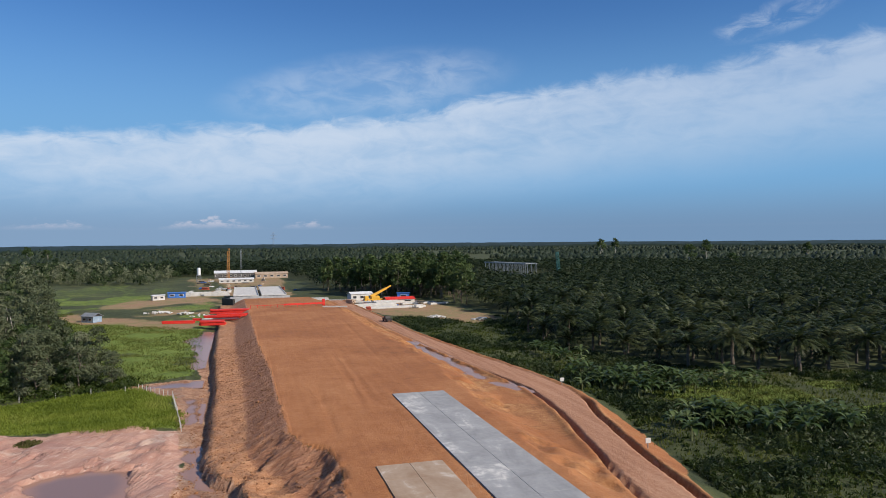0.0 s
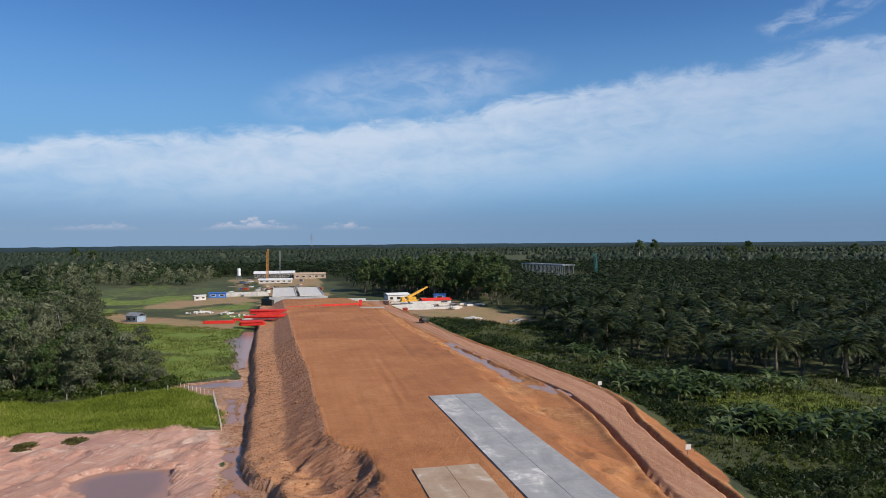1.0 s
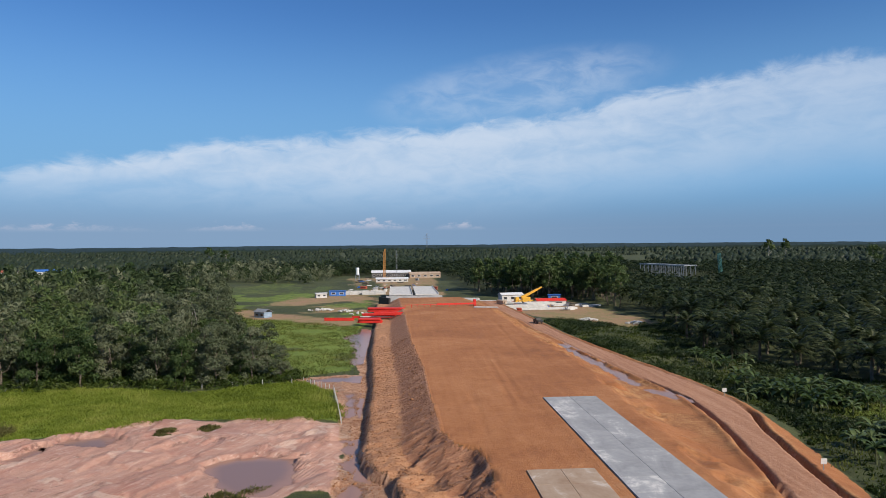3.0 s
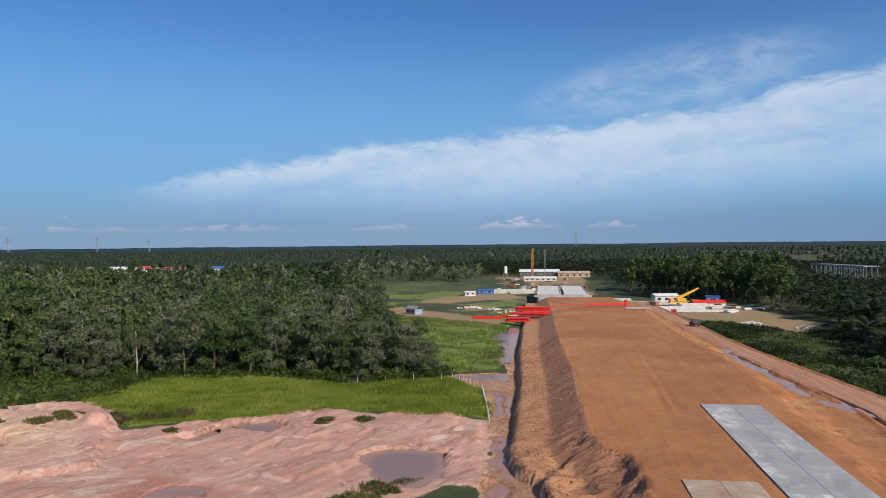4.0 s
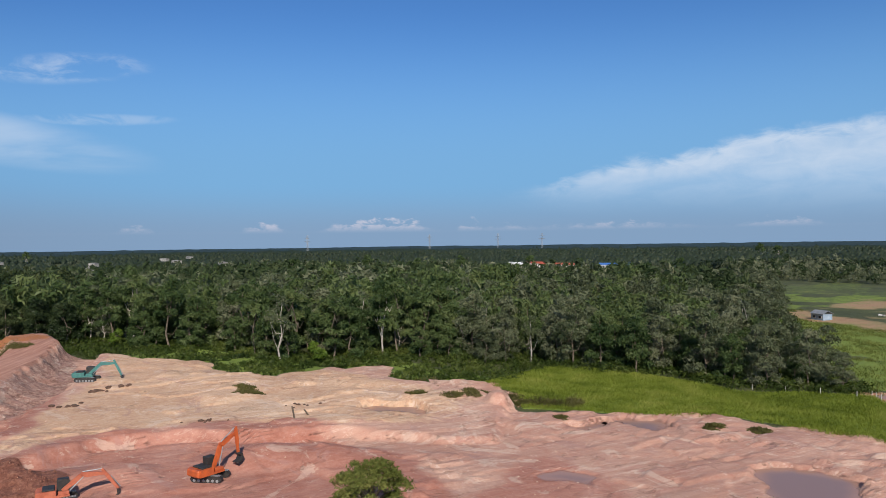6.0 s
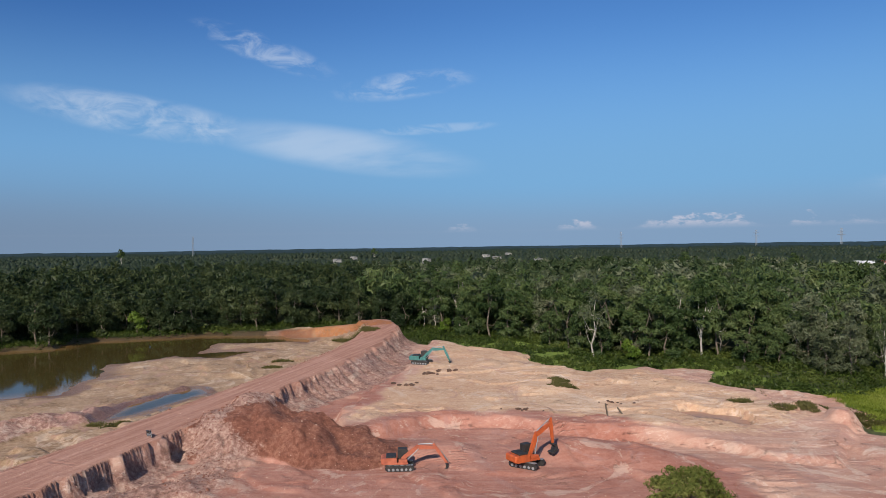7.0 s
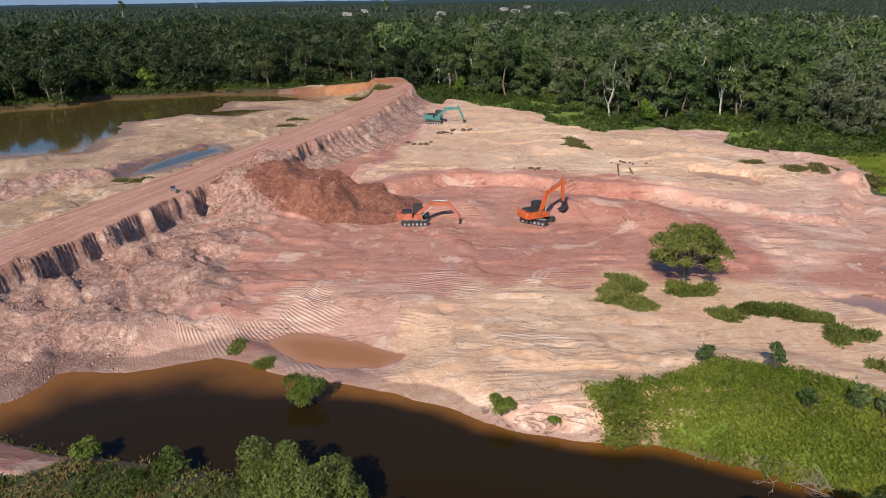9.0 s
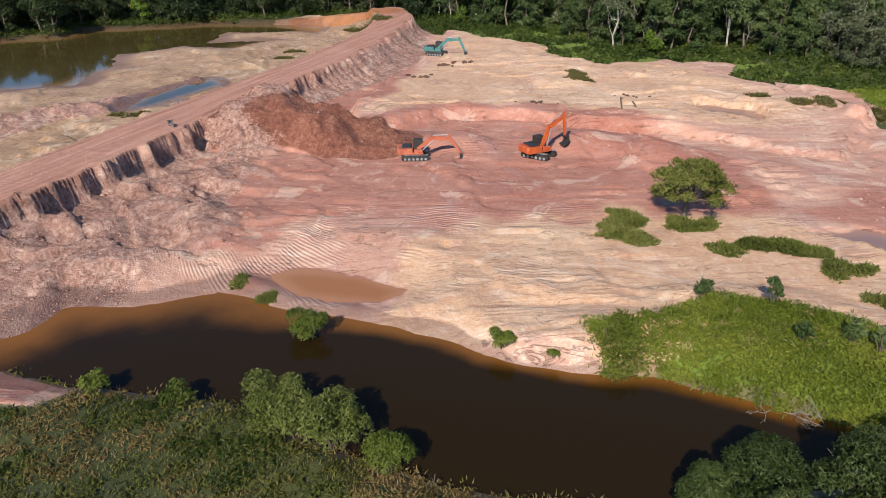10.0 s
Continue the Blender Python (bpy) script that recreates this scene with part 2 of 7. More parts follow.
    bench = g.ramp(blend((mid, 0.3), (fine, 0.4), (grit, 0.3)), [(0.25, (0.26, 0.11, 0.05)), (0.5, (0.47, 0.23, 0.115)), (0.74, (0.6, 0.35, 0.2))])
    haul = g.ramp(blend((lane, 0.55), (fine, 0.25), (big, 0.2)), [(0.3, (0.26, 0.115, 0.06)), (0.5, (0.39, 0.195, 0.112)), (0.7, (0.5, 0.29, 0.18))])
    bare = g.ramp(blend((big, 0.3), (mid, 0.4), (fine, 0.3)), [(0.25, (0.2, 0.12, 0.065)), (0.45, (0.34, 0.21, 0.12)), (0.6, (0.2, 0.18, 0.065)), (0.75, (0.44, 0.31, 0.2))])
    mud = g.ramp(blend((mid, 0.5), (fine, 0.5)), [(0.3, (0.24, 0.105, 0.055)), (0.5, (0.41, 0.225, 0.135)), (0.7, (0.55, 0.35, 0.235))])
    sand = g.ramp(blend((big, 0.3), (mid, 0.35), (fine, 0.35)), [(0.2, (0.4, 0.21, 0.125)), (0.42, (0.51, 0.315, 0.2)), (0.6, (0.59, 0.405, 0.275)), (0.8, (0.67, 0.52, 0.385))])
    yellow = g.ramp(blend((mid, 0.45), (fine, 0.35), (lane, 0.2)), [(0.28, (0.2, 0.075, 0.028)), (0.48, (0.34, 0.145, 0.052)), (0.62, (0.43, 0.215, 0.085)), (0.8, (0.5, 0.32, 0.16))])
    track_in = g.n("ShaderNodeVertexColor", layer_name="zone_e").outputs["Alpha"]
    wheel = g.noise(g.aim(p, 137, 0.045, 1.1), 1.0, 6.0, 0.65, 0.4)
    track = g.ramp(blend((wheel, 0.7), (big, 0.15), (fine, 0.15)), [(0.3, (0.25, 0.115, 0.078)), (0.46, (0.37, 0.185, 0.132)), (0.58, (0.46, 0.255, 0.19)), (0.72, (0.58, 0.38, 0.295))])
    verge = g.n("ShaderNodeVertexColor", layer_name="zone_d").outputs["Alpha"]
    sandy = g.n("ShaderNodeVertexColor", layer_name="zone_a").outputs["Alpha"]
    c = weeds
    for mask, col in ((za[0], lawn), (zc[1], bare), (za[1], quarry), (sandy, sand), (zb[1], ochre), (za[2], red), (zb[0], dark_red), (zb[2], grey), (zc[2], mud), (track_in, track)):
        c = g.mix(edge(mask), c, col)
    zd = g.n("ShaderNodeSeparateColor", {0: g.n("ShaderNodeVertexColor", layer_name="zone_d").outputs[0]}).outputs
    for mask, col in ((zd[0], slope), (ze[0], bench), (verge, yellow), (zd[1], orange), (zd[2], haul)):
        c = g.mix(edge(mask), c, col)
    # clay of other colours in patches: pale grey and mauve
    pit = g.math("MULTIPLY", g.math("MAXIMUM", za[1], za[2]), g.math("SUBTRACT", 1.0, g.math("MAXIMUM", g.math("MAXIMUM", za[0], zd[1]), g.math("MAXIMUM", zb[0], track_in)), clamp=True))
    calm = g.math("SUBTRACT", 1.0, g.math("MAXIMUM", za[2], g.math("MULTIPLY", zb[1], 0.8)), clamp=True)
    blot = g.noise(p, 0.085, 6.0, 0.68, 2.2)
    c = g.mix(g.math("MULTIPLY", g.math("MULTIPLY", g.step(blot, 0.56, 0.62), pit), 0.38), c, (0.66, 0.54, 0.44))
    blot2 = g.noise(g.n("ShaderNodeMapping", {"Vector": p, "Location": (31, 57, 0), "Rotation": (0, 0, 0.6), "Scale": (0.6, 1.4, 1)}).outputs[0], 0.1, 6.0, 0.68, 1.8)
    c = g.mix(g.math("MULTIPLY", g.math("MULTIPLY", g.step(blot2, 0.57, 0.61), pit), 0.4), c, (0.36, 0.205, 0.18))
    speck = g.noise(p, 0.9, 4.0, 0.75, 0.5)
    c = g.mix(g.math("MULTIPLY", g.math("MULTIPLY", g.step(speck, 0.6, 0.66), g.math("MULTIPLY", pit, calm)), 0.4), c, (0.76, 0.66, 0.57))
    # scraped streaks, pale and dark, and fine scarp cracks with ledge shade painted in
    long = g.aim(p, 66, 0.14, 1.3)
    scrape = g.noise(long, 1.0, 6.0, 0.7, 0.9)
    often = g.step(g.noise(p, 0.05, 3.0, 0.6, 0.5), 0.4, 0.58)
    c = g.mix(g.math("MULTIPLY", g.math("MULTIPLY", g.step(scrape, 0.56, 0.61), g.math("MULTIPLY", g.math("MULTIPLY_ADD", calm, 0.7, 0.3), g.math("MULTIPLY", pit, often))), 0.45), c, (0.74, 0.62, 0.53))
    c = g.mix(g.math("MULTIPLY", g.math("MULTIPLY", g.step(scrape, 0.43, 0.39), pit), 0.4), c, (0.36, 0.185, 0.14))
    shaded_crack = g.math("ABSOLUTE", g.math("SUBTRACT", g.noise(g.aim(p, 62, 0.3, 1.0), 0.42, 6.0, 0.62, 0.7), 0.5))
    shaded_crack = g.math("MULTIPLY", g.math("MULTIPLY", g.step(shaded_crack, 0.011, 0.003), pit), g.step(g.noise(p, 0.16, 3.0), 0.5, 0.6))
    c = g.mix(g.math("MULTIPLY", shaded_crack, 0.35), c, (0.16, 0.085, 0.06))
    wet = g.step(g.math("ADD", zc[0], g.math("MULTIPLY_ADD", mid, 0.6, -0.3)), 0.4, 0.75)
    c = g.mix(wet, c, g.mix(0.55, c, (0.12, 0.06, 0.045)))
    rough = g.math("MULTIPLY_ADD", wet, -0.45, 0.92)
    # blade and crawler marks on worked clay
    ribs = g.n("ShaderNodeTexWave", {"Vector": turned2, "Scale": 0.5, "Distortion": 4.0, "Detail": 2.0, "Detail Scale": 0.5}, wave_type="BANDS", bands_direction="X").outputs["Fac"]
    worked = g.math("MULTIPLY", ze[2], g.step(g.noise(p, 0.1, 3.0, 0.6, 1.0), 0.57, 0.63))
    worked = g.math("MULTIPLY", worked, g.math("SUBTRACT", 1.0, za[0], clamp=True))
    xyz = g.n("ShaderNodeSeparateXYZ", {0: p}).outputs
    round_to = g.math("ARCTAN2", g.math("SUBTRACT", xyz[1], 4.0), g.math("ADD", xyz[0], 88.0))
    combed = g.math("SINE", g.math("MULTIPLY_ADD", round_to, 400.0, g.math("MULTIPLY", g.noise(p, 0.16, 1.0), 16.0)))
    combed = g.math("MULTIPLY", g.math("MULTIPLY_ADD", combed, 0.5, 0.5), g.math("MULTIPLY", ze[1], g.step(g.noise(p, 0.13, 3.0), 0.5, 0.6)))
    c = g.mix(g.math("MULTIPLY", combed, 0.2), c, (0.7, 0.58, 0.48))
    coarse = g.math("MAXIMUM", g.math("MAXIMUM", zb[2], zb[0]), g.math("MAXIMUM", zd[0], zc[2]))
    height = blend((drag, 0.08), (mid, 0.14), (scrape, 0.16))
    height = g.math("MULTIPLY_ADD", blend((fine, 0.42), (grit, 0.3)), g.math("MULTIPLY_ADD", coarse, 0.72, 0.28), height)
    height = g.math("MULTIPLY_ADD", g.math("MULTIPLY", ribs, worked), 0.1, height)
    height = g.math("MULTIPLY_ADD", combed, 0.13, g.math("MULTIPLY_ADD", g.math("MULTIPLY", ribbed, zd[0]), 0.8, height))
    height = g.math("MULTIPLY_ADD", shaded_crack, -0.5, height)
    finish(g, c, rough, height, 0.55)
    return m


M_GROUND = ground_material()


def water_material(name, deep, shore, rough=0.06):
    m, g = material(name)
    p = where(g)
    depth = g.n("ShaderNodeVertexColor", layer_name="depth").outputs[0]
    d = g.n("ShaderNodeSeparateColor", {0: depth}).outputs[0]
    c = g.mix(g.step(g.math("ADD", d, g.math("MULTIPLY_ADD", g.noise(p, 0.3, 4.0), 0.4, -0.2)), -0.1, 0.75), shore, deep)
    ripple = g.noise(p, 1.2, 3.0, 0.5)
    g2 = g.n("ShaderNodeBump", {"Height": ripple, "Strength": 0.08, "Distance": 0.05}).outputs[0]
    sh = g.n("ShaderNodeBsdfPrincipled", {"Base Color": c, "Roughness": rough, "IOR": 1.33, "Specular IOR Level": 0.22, "Normal": g2})
    g.n("ShaderNodeOutputMaterial", {0: sh.outputs[0]})
    return m


M_POND = water_material("pond_water", (0.018, 0.0112, 0.0037), (0.19, 0.08, 0.017))
M_LAKE = water_material("lake_water", (0.058, 0.045, 0.015), (0.22, 0.13, 0.05))
M_MURKY = water_material("murky_water", (0.3, 0.135, 0.06), (0.36, 0.18, 0.1), 0.12)
M_PUDDLE = water_material("puddle_water", (0.24, 0.155, 0.135), (0.34, 0.2, 0.15), 0.2)

# ---- large structure: the ground ----
RNG = np.random.default_rng(7)
LATTICE = RNG.random((256, 256))


def vnoise(x, y, size, shift=0.0):
    """Smooth value noise, 0..1, with cells of that size."""
    u, v = x / size + 37.3 + shift, y / size + 91.7 + shift * 1.7
    i, j = np.floor(u).astype(int), np.floor(v).astype(int)
    a, b = u - i, v - j
    a, b = a * a * (3 - 2 * a), b * b * (3 - 2 * b)
    i0, j0, i1, j1 = i % 256, j % 256, (i + 1) % 256, (j + 1) % 256
    return (LATTICE[i0, j0] * (1 - a) + LATTICE[i1, j0] * a) * (1 - b) + (LATTICE[i0, j1] * (1 - a) + LATTICE[i1, j1] * a) * b


def fbm(x, y, size, octaves=4, shift=0.0):
    s, k, t = 0.0, 1.0, 0.0
    for o in range(octaves):
        s, t = s + k * vnoise(x, y, size / 2 ** o, shift + o * 11.1), t + k
        k *= 0.5
    return s / t


def inside(x, y, poly):
    """Signed distance to a closed polygon, positive inside."""
    d2, sign = np.full(x.shape, 1e12), np.zeros(x.shape, bool)
    for (ax, ay), (bx, by) in zip(poly, poly[1:] + poly[:1]):
        ex, ey = bx - ax, by - ay
        t = np.clip(((x - ax) * ex + (y - ay) * ey) / (ex * ex + ey * ey), 0, 1)
        d2 = np.minimum(d2, (x - ax - t * ex) ** 2 + (y - ay - t * ey) ** 2)
        cross = (ay > y) != (by > y)
        sign ^= cross & (x < (bx - ax) * (y - ay) / (by - ay + 1e-12) + ax)
    return np.where(sign, 1, -1) * np.sqrt(d2)


def along_line(x, y, line):
    """Distance to an open line (positive to its right), and how far along it, 0..1."""
    best, side, where_on = np.full(x.shape, 1e12), np.zeros(x.shape), np.zeros(x.shape)
    lens = [math.dist(a, b) for a, b in zip(line, line[1:])]
    done, total = 0.0, sum(lens)
    for (ax, ay), (bx, by), ln in zip(line, line[1:], lens):
        ex, ey = bx - ax, by - ay
        t = np.clip(((x - ax) * ex + (y - ay) * ey) / (ln * ln), 0, 1)
        d2 = (x - ax - t * ex) ** 2 + (y - ay - t * ey) ** 2
        near = d2 < best
        best = np.where(near, d2, best)
        side = np.where(near, np.sign((x - ax) * ey - (y - ay) * ex), side)
        where_on = np.where(near, (done + t * ln) / total, where_on)
        done += ln
    return np.sqrt(best) * side, where_on


def soft(d, w):
    """0..1 across a border w wide."""
    t = np.clip(d / w + 0.5, 0, 1)
    return t * t * (3 - 2 * t)


QUARRY = [(-8, 119), (-16, 121), (-36, 122), (-54, 113), (-68, 107), (-73, 116), (-86, 123), (-103, 115), (-106, 113), (-115, 126), (-123, 120), (-122, 112),
          (-123, 97), (-130, 92), (-141, 93.5), (-152, 98), (-168, 94), (-185, 91), (-192, 87), (-215, 90), (-250, 68), (-238, 46), (-240, 14), (-236, -60), (-200, -90), (-66, -60),
          (-62, -14), (-55, -1), (-45, 9), (-33, 18), (-25, 33), (-25, 40), (-30, 51), (-27, 60), (-18, 75), (-12, 86), (-6, 86)]
LAWN = [(-9, 119), (-12.7, 143), (-20, 153), (-42, 145), (-57, 150), (-73, 153), (-86, 148), (-86, 123), (-73, 116), (-68, 107), (-54, 113), (-36, 122), (-16, 121)]
MUD = [(-10, 119), (-12.7, 143), (-24, 157), (-9, 164), (-10, 178), (-12, 250), (0, 250), (0, 160), (0, 60), (-8, 60), (-8, 86), (-8, 105)]
POND = [(-61, -12), (-61.5, -9.7), (-64.3, -6.7), (-62.4, -0.7), (-61.9, 6.2), (-59, 8.2), (-55.6, 10.5), (-52.8, 13.7), (-48.9, 17.4), (-45.1, 20.9),
        (-41.3, 23), (-38, 26.1), (-35.1, 29.3), (-32.6, 33.5), (-29.2, 35.7), (-25.7, 38.4), (-22, 41.5), (-19.5, 36), (-22, 24), (-29.4, 14.8), (-34.4, 10.4),
        (-39.8, 6), (-44.4, 3.6), (-47.2, 0), (-50, -4), (-51.5, -7), (-56, -11), (-60, -24), (-68, -26)]
SHALLOW = [(-62.4, 11.2), (-62.4, 13.8), (-58.6, 18.8), (-54, 21.4), (-52.4, 18.6), (-57.2, 12.6)]
LAKE = [(-169, -19), (-168, -6), (-187, 7), (-192, 19), (-199, 33), (-206, 48), (-222, 62), (-240, 60), (-254, 36), (-257, 10), (-262, -3), (-247, -9), (-249, -20), (-245, -34), (-246, -64), (-225, -84), (-180, -60)]
FLATS = [[(-183, 1), (-206, 6), (-211, 22), (-201, 34), (-180, 33), (-176, 13)], [(-214, 30), (-231, 37), (-225, 58), (-204, 70), (-190, 62), (-211, 42)]]
STRIP = [(-135, 2), (-137, 8), (-141, 12), (-150, 22), (-155, 21), (-153, 15), (-145, 7)]
# shallow water: outline and level
POOLS = [([(-26, 98), (-22, 101), (-14, 101), (-13.5, 92), (-16, 86), (-20, 86), (-24, 91)], -0.17), ([(-56, 102), (-53, 110), (-50, 109), (-53, 102)], -0.17),
         ([(-53, 111), (-46, 115), (-42, 110), (-44, 107), (-50, 108)], -0.17), ([(-48, 79), (-46, 82), (-41, 83), (-41, 80)], -0.17),
         ([(-45, 64), (-38, 66), (-37, 71), (-43, 70)], -0.25), ([(-88, 86), (-78, 92), (-82, 96), (-90, 92)], 0.9),
         ([(-16.5, 228), (-14, 236), (-11.2, 248), (-9.8, 240), (-9.8, 205), (-9.8, 178), (-11.4, 177), (-12, 205), (-14.5, 216)], -0.16),
         ([(-20, 156), (-14, 161), (-9, 160), (-9.2, 155), (-14, 154)], -0.16), ([(-8.4, 109.5), (-6.4, 109.2), (-5.5, 99), (-4.9, 87), (-5, 76), (-6.8, 76), (-6.6, 90), (-7.6, 99)], -0.46),
         ([(-10.6, 143), (-8.4, 143), (-7.6, 126), (-9, 124), (-9.6, 134)], -0.44),
         ([(42.6, 192), (45.6, 192), (47.2, 150), (47.4, 133), (45.4, 135), (44.6, 160)], 1.86), ([(46.4, 131), (48.6, 131), (50.5, 121), (48.2, 122)], 1.86)]
SPIT = [(-66, -20), (-60, -14), (-55.5, -11), (-50.6, -6.4), (-48.4, -8.6), (-51, -13), (-56, -24)]
THICKET = [(-39, 31), (-37, 36.6), (-38.5, 43), (-34.5, 48.5), (-30, 51), (-24, 50), (-18, 46), (-22, 41), (-26, 38), (-32, 33.5), (-35, 29.5)]
CLEARING = [(75, 122), (95, 125), (132, 114), (118, 92), (99, 94), (86, 100), (76, 113)]
YARD = [(42, 340), (47, 303), (62, 262), (82, 240), (96, 252), (92, 300), (88, 345), (60, 365)]
SITE = [(-75, 300), (-60, 286), (-28, 262), (-11, 246), (6, 262), (6, 345), (24, 345), (30, 410), (34, 620), (-40, 620), (-30, 420), (-58, 400)]
HAUL_ROAD = [(35, 20), (40.5, 50), (44.1, 66), (46.4, 79), (48.6, 89), (50.8, 99), (53.6, 111), (55.0, 122), (53.8, 138), (51.6, 160), (49, 190), (47.3, 215), (46.8, 241), (45.6, 275), (43, 330), (41, 360)]
QUARRY_ROAD = [(-55, -45), (-72, -27), (-87, -12), (-103, 2), (-118, 15), (-134, 30), (-150, 45), (-165, 57.5), (-183, 70), (-200, 80), (-212, 82)]
OCHRE_BANK = [(-208, 81), (-217, 78), (-228, 71), (-238, 62)]
SPOIL = [(-117, 20.5), (-109, 20.5), (-104.5, 26.5), (-97, 34)]
LEVEE = [(-127, -20), (-133, -10), (-135, -2), (-142, 4), (-148, 11), (-155, 18)]


def emb_left(y):
    return np.interp(y, [60, 72, 81, 89, 91.5, 97.5, 114, 145, 191, 257, 330], [9.5, 10, 10.9, 10.2, 7.6, 5.9, 5.9, 5.6, 3.9, 3.1, 1.5])


def lie(x, y):
    """Height of the ground and the share of each soil."""
    z = (fbm(x, y, 40, 3) - 0.5) * 0.8 * soft(np.hypot(x, y) - 60, 60)
    w1, w2 = (fbm(x, y, 9, 3, 3) - 0.5), (fbm(x, y, 3, 3, 5) - 0.5)
    rough = fbm(x, y, 2.2, 4, 8) - 0.5
    q = inside(x, y, QUARRY)
    quarry = soft(q + 5 * w1 + 2 * w2, 1.6)
    z = z * (1 - quarry) + quarry * (0.35 * (fbm(x, y, 22, 3, 2) - 0.5) + 0.14 * rough + 0.32 * soft(fbm(x, y, 11, 3, 19) - 0.56, 0.03))
    # long low scarps and scrapes left by the blades
    al, ac = 0.42 * x + 0.907 * y, -0.907 * x + 0.42 * y
    for size, lift, cut, seed in ((7.0, 0.3, 0.57, 101), (5.0, 0.2, 0.45, 103), (3.6, 0.14, 0.58, 105)):
        f = fbm(al * 0.28, ac, size, 4, seed)
        z += quarry * lift * soft(f - cut, 0.02) * soft(fbm(x, y, 26, 2, seed + 1) - 0.5, 0.1)
    # low ledges round the rim of the quarry
    z += 0.6 * soft(q + 5 * w1, 7) * soft(14 - q + 6 * w1, 7) * soft(-30 - x, 20) * soft(y - 60, 20) * (0.4 + fbm(x, y, 7, 2, 21))
    # upper level beyond the digging face
    face = inside(x, y, [(-98.5, 33), (-103, 42), (-103.5, 50), (-99, 59), (-90, 66), (-80, 76), (-60, 88), (-70, 107), (-120, 112), (-180, 112), (-190, 92), (-150, 66), (-120, 40)])
    z += 1.8 * soft(face + 2.2 * w1 + 1.4 * w2, 1.6) * (0.5 + 0.5 * soft(-75 - x, 20))
    red = soft(inside(x, y, [(-97, 33), (-104, 44), (-104, 52), (-98, 62), (-90, 72), (-66, 74), (-52, 68), (-50, 84), (-30, 88), (-38, 72), (-55, 60), (-62, 48), (-64, 30), (-84, 14), (-98, 22)]) + 12 * w1, 13)
    for cx, cy, r, h in ((-83, 61, 5.0, 1.7), (-77, 65, 5.5, 1.3), (-72, 68, 5, 0.9), (-90, 46, 3.2, 1.3), (-95, 40, 4, 0.9)):
        d = np.hypot(x - cx, y - cy) + 2.5 * w1
        z += h * soft(r - d, r * 1.5)
    for cx, cy, r, h in ((-71.0, 105.5, 1.9, 1.7), (-115, 79, 5.0, 0.8), (-95, 92, 5, 0.5), (-84, 100, 4, 0.5), (-78, 108, 4, 0.5)):
        z += h * soft(r - np.hypot(x - cx, y - cy) - 3 * w1 - 1.5 * w2, r * 0.9)
    # spoil heap
    d, s = along_line(x, y, SPOIL)
    heap = np.clip(1 - (np.abs(d) + 5 * w1 + 1.6 * w2) / np.interp(s, [0, 1], [12, 6.5]), 0, 1)
    z_heap = np.interp(s, [0, 0.4, 0.75, 1], [5.4, 5.6, 4.4, 1.7]) * np.minimum(heap * 1.7, 1 - 0.2 * (1 - heap)) + (1.1 * rough + 3.0 * (fbm(x, y, 4.5, 4, 23) - 0.5)) * soft(heap, 0.2)
    beside, _ = along_line(x, y, QUARRY_ROAD)
    heap = heap * soft(beside - 3.4, 1.4)
    z_heap = z_heap * soft(beside - 3.6, 1.4)
    dark_red = soft(heap - 0.06, 0.1)
    z = np.where(heap > 0, np.maximum(z, z_heap), z)
    # the raised road across the quarry, with a washed-out bank on one side
    d, s = along_line(x, y, QUARRY_ROAD)
    crest = np.interp(s, [0, 0.5, 0.85, 1], [4.2, 4.1, 4.6, 6.0])
    run = s * 205
    wide = np.interp(s, [0, 0.3, 0.42, 0.56, 0.66, 0.8, 0.9, 1], [3.4, 3.2, 3.4, 5.0, 7.5, 7.0, 4.0, 3.0])
    # buttresses and rills along the face
    ribs = 1.5 * (vnoise(run + 0.5 * w2, run * 0, 1.7, 2) - 0.5) + 0.8 * (vnoise(run + 0.8 * w2, run * 0, 0.9, 6) - 0.5)
    ragged = 0.5 * (vnoise(run, run * 0, 6.5, 9) - 0.5)
    fall = np.clip((d - 4.7 + ragged + ribs * soft(d - 4.3 + ragged, 1.2)) / wide, 0, 1.6)
    steep = np.interp(fall, [0, 0.01, 0.13, 0.24, 0.6, 1.0, 1.6], [1.0, 0.98, 0.36, 0.24, 0.14, 0.05, 0.0])
    gentle = np.interp(fall, [0, 0.03, 0.5, 1.0, 1.6], [1.0, 0.95, 0.42, 0.1, 0.0]) - 0.3 * (1 - np.abs(2 * vnoise(run + 0.25 * d, run * 0, 2.1, 2) - 1)) * np.interp(fall, [0, 0.1, 0.5, 1.2], [0, 0.5, 1, 0])
    far_part = np.clip((s - 0.5) / 0.12, 0, 1)
    bank = steep * (1 - far_part) + gentle * far_part
    bank = np.where(d < 0, np.interp(d, [-12, -6.5, -4.9, -4.3, 0], [0.12, 0.5, 1.04, 0.98, 1.0]), np.clip(bank, 0, 1))
    bank = bank * soft(s - 0.001, 0.02) * soft(1.0 - s + 0.02, 0.04)
    z_road = crest * bank + 0.08 * (fbm(x, y, 1.6, 2) - 0.5)
    left_land = quarry * soft(-d - 5, 6) * soft(-d + 200, 10) * (0.4 + 0.5 * (fbm(x, y, 13, 5, 13) - 0.45) + 0.6 * soft(fbm(x, y, 12, 3, 14) - 0.58, 0.03) + 0.4 * rough) * soft(-70 - x, 20)
    z = np.where(bank > 0.001, np.maximum(z + left_land, z_road + (1 - bank) * z), z + left_land)
    ld, ls = along_line(x, y, LEVEE)
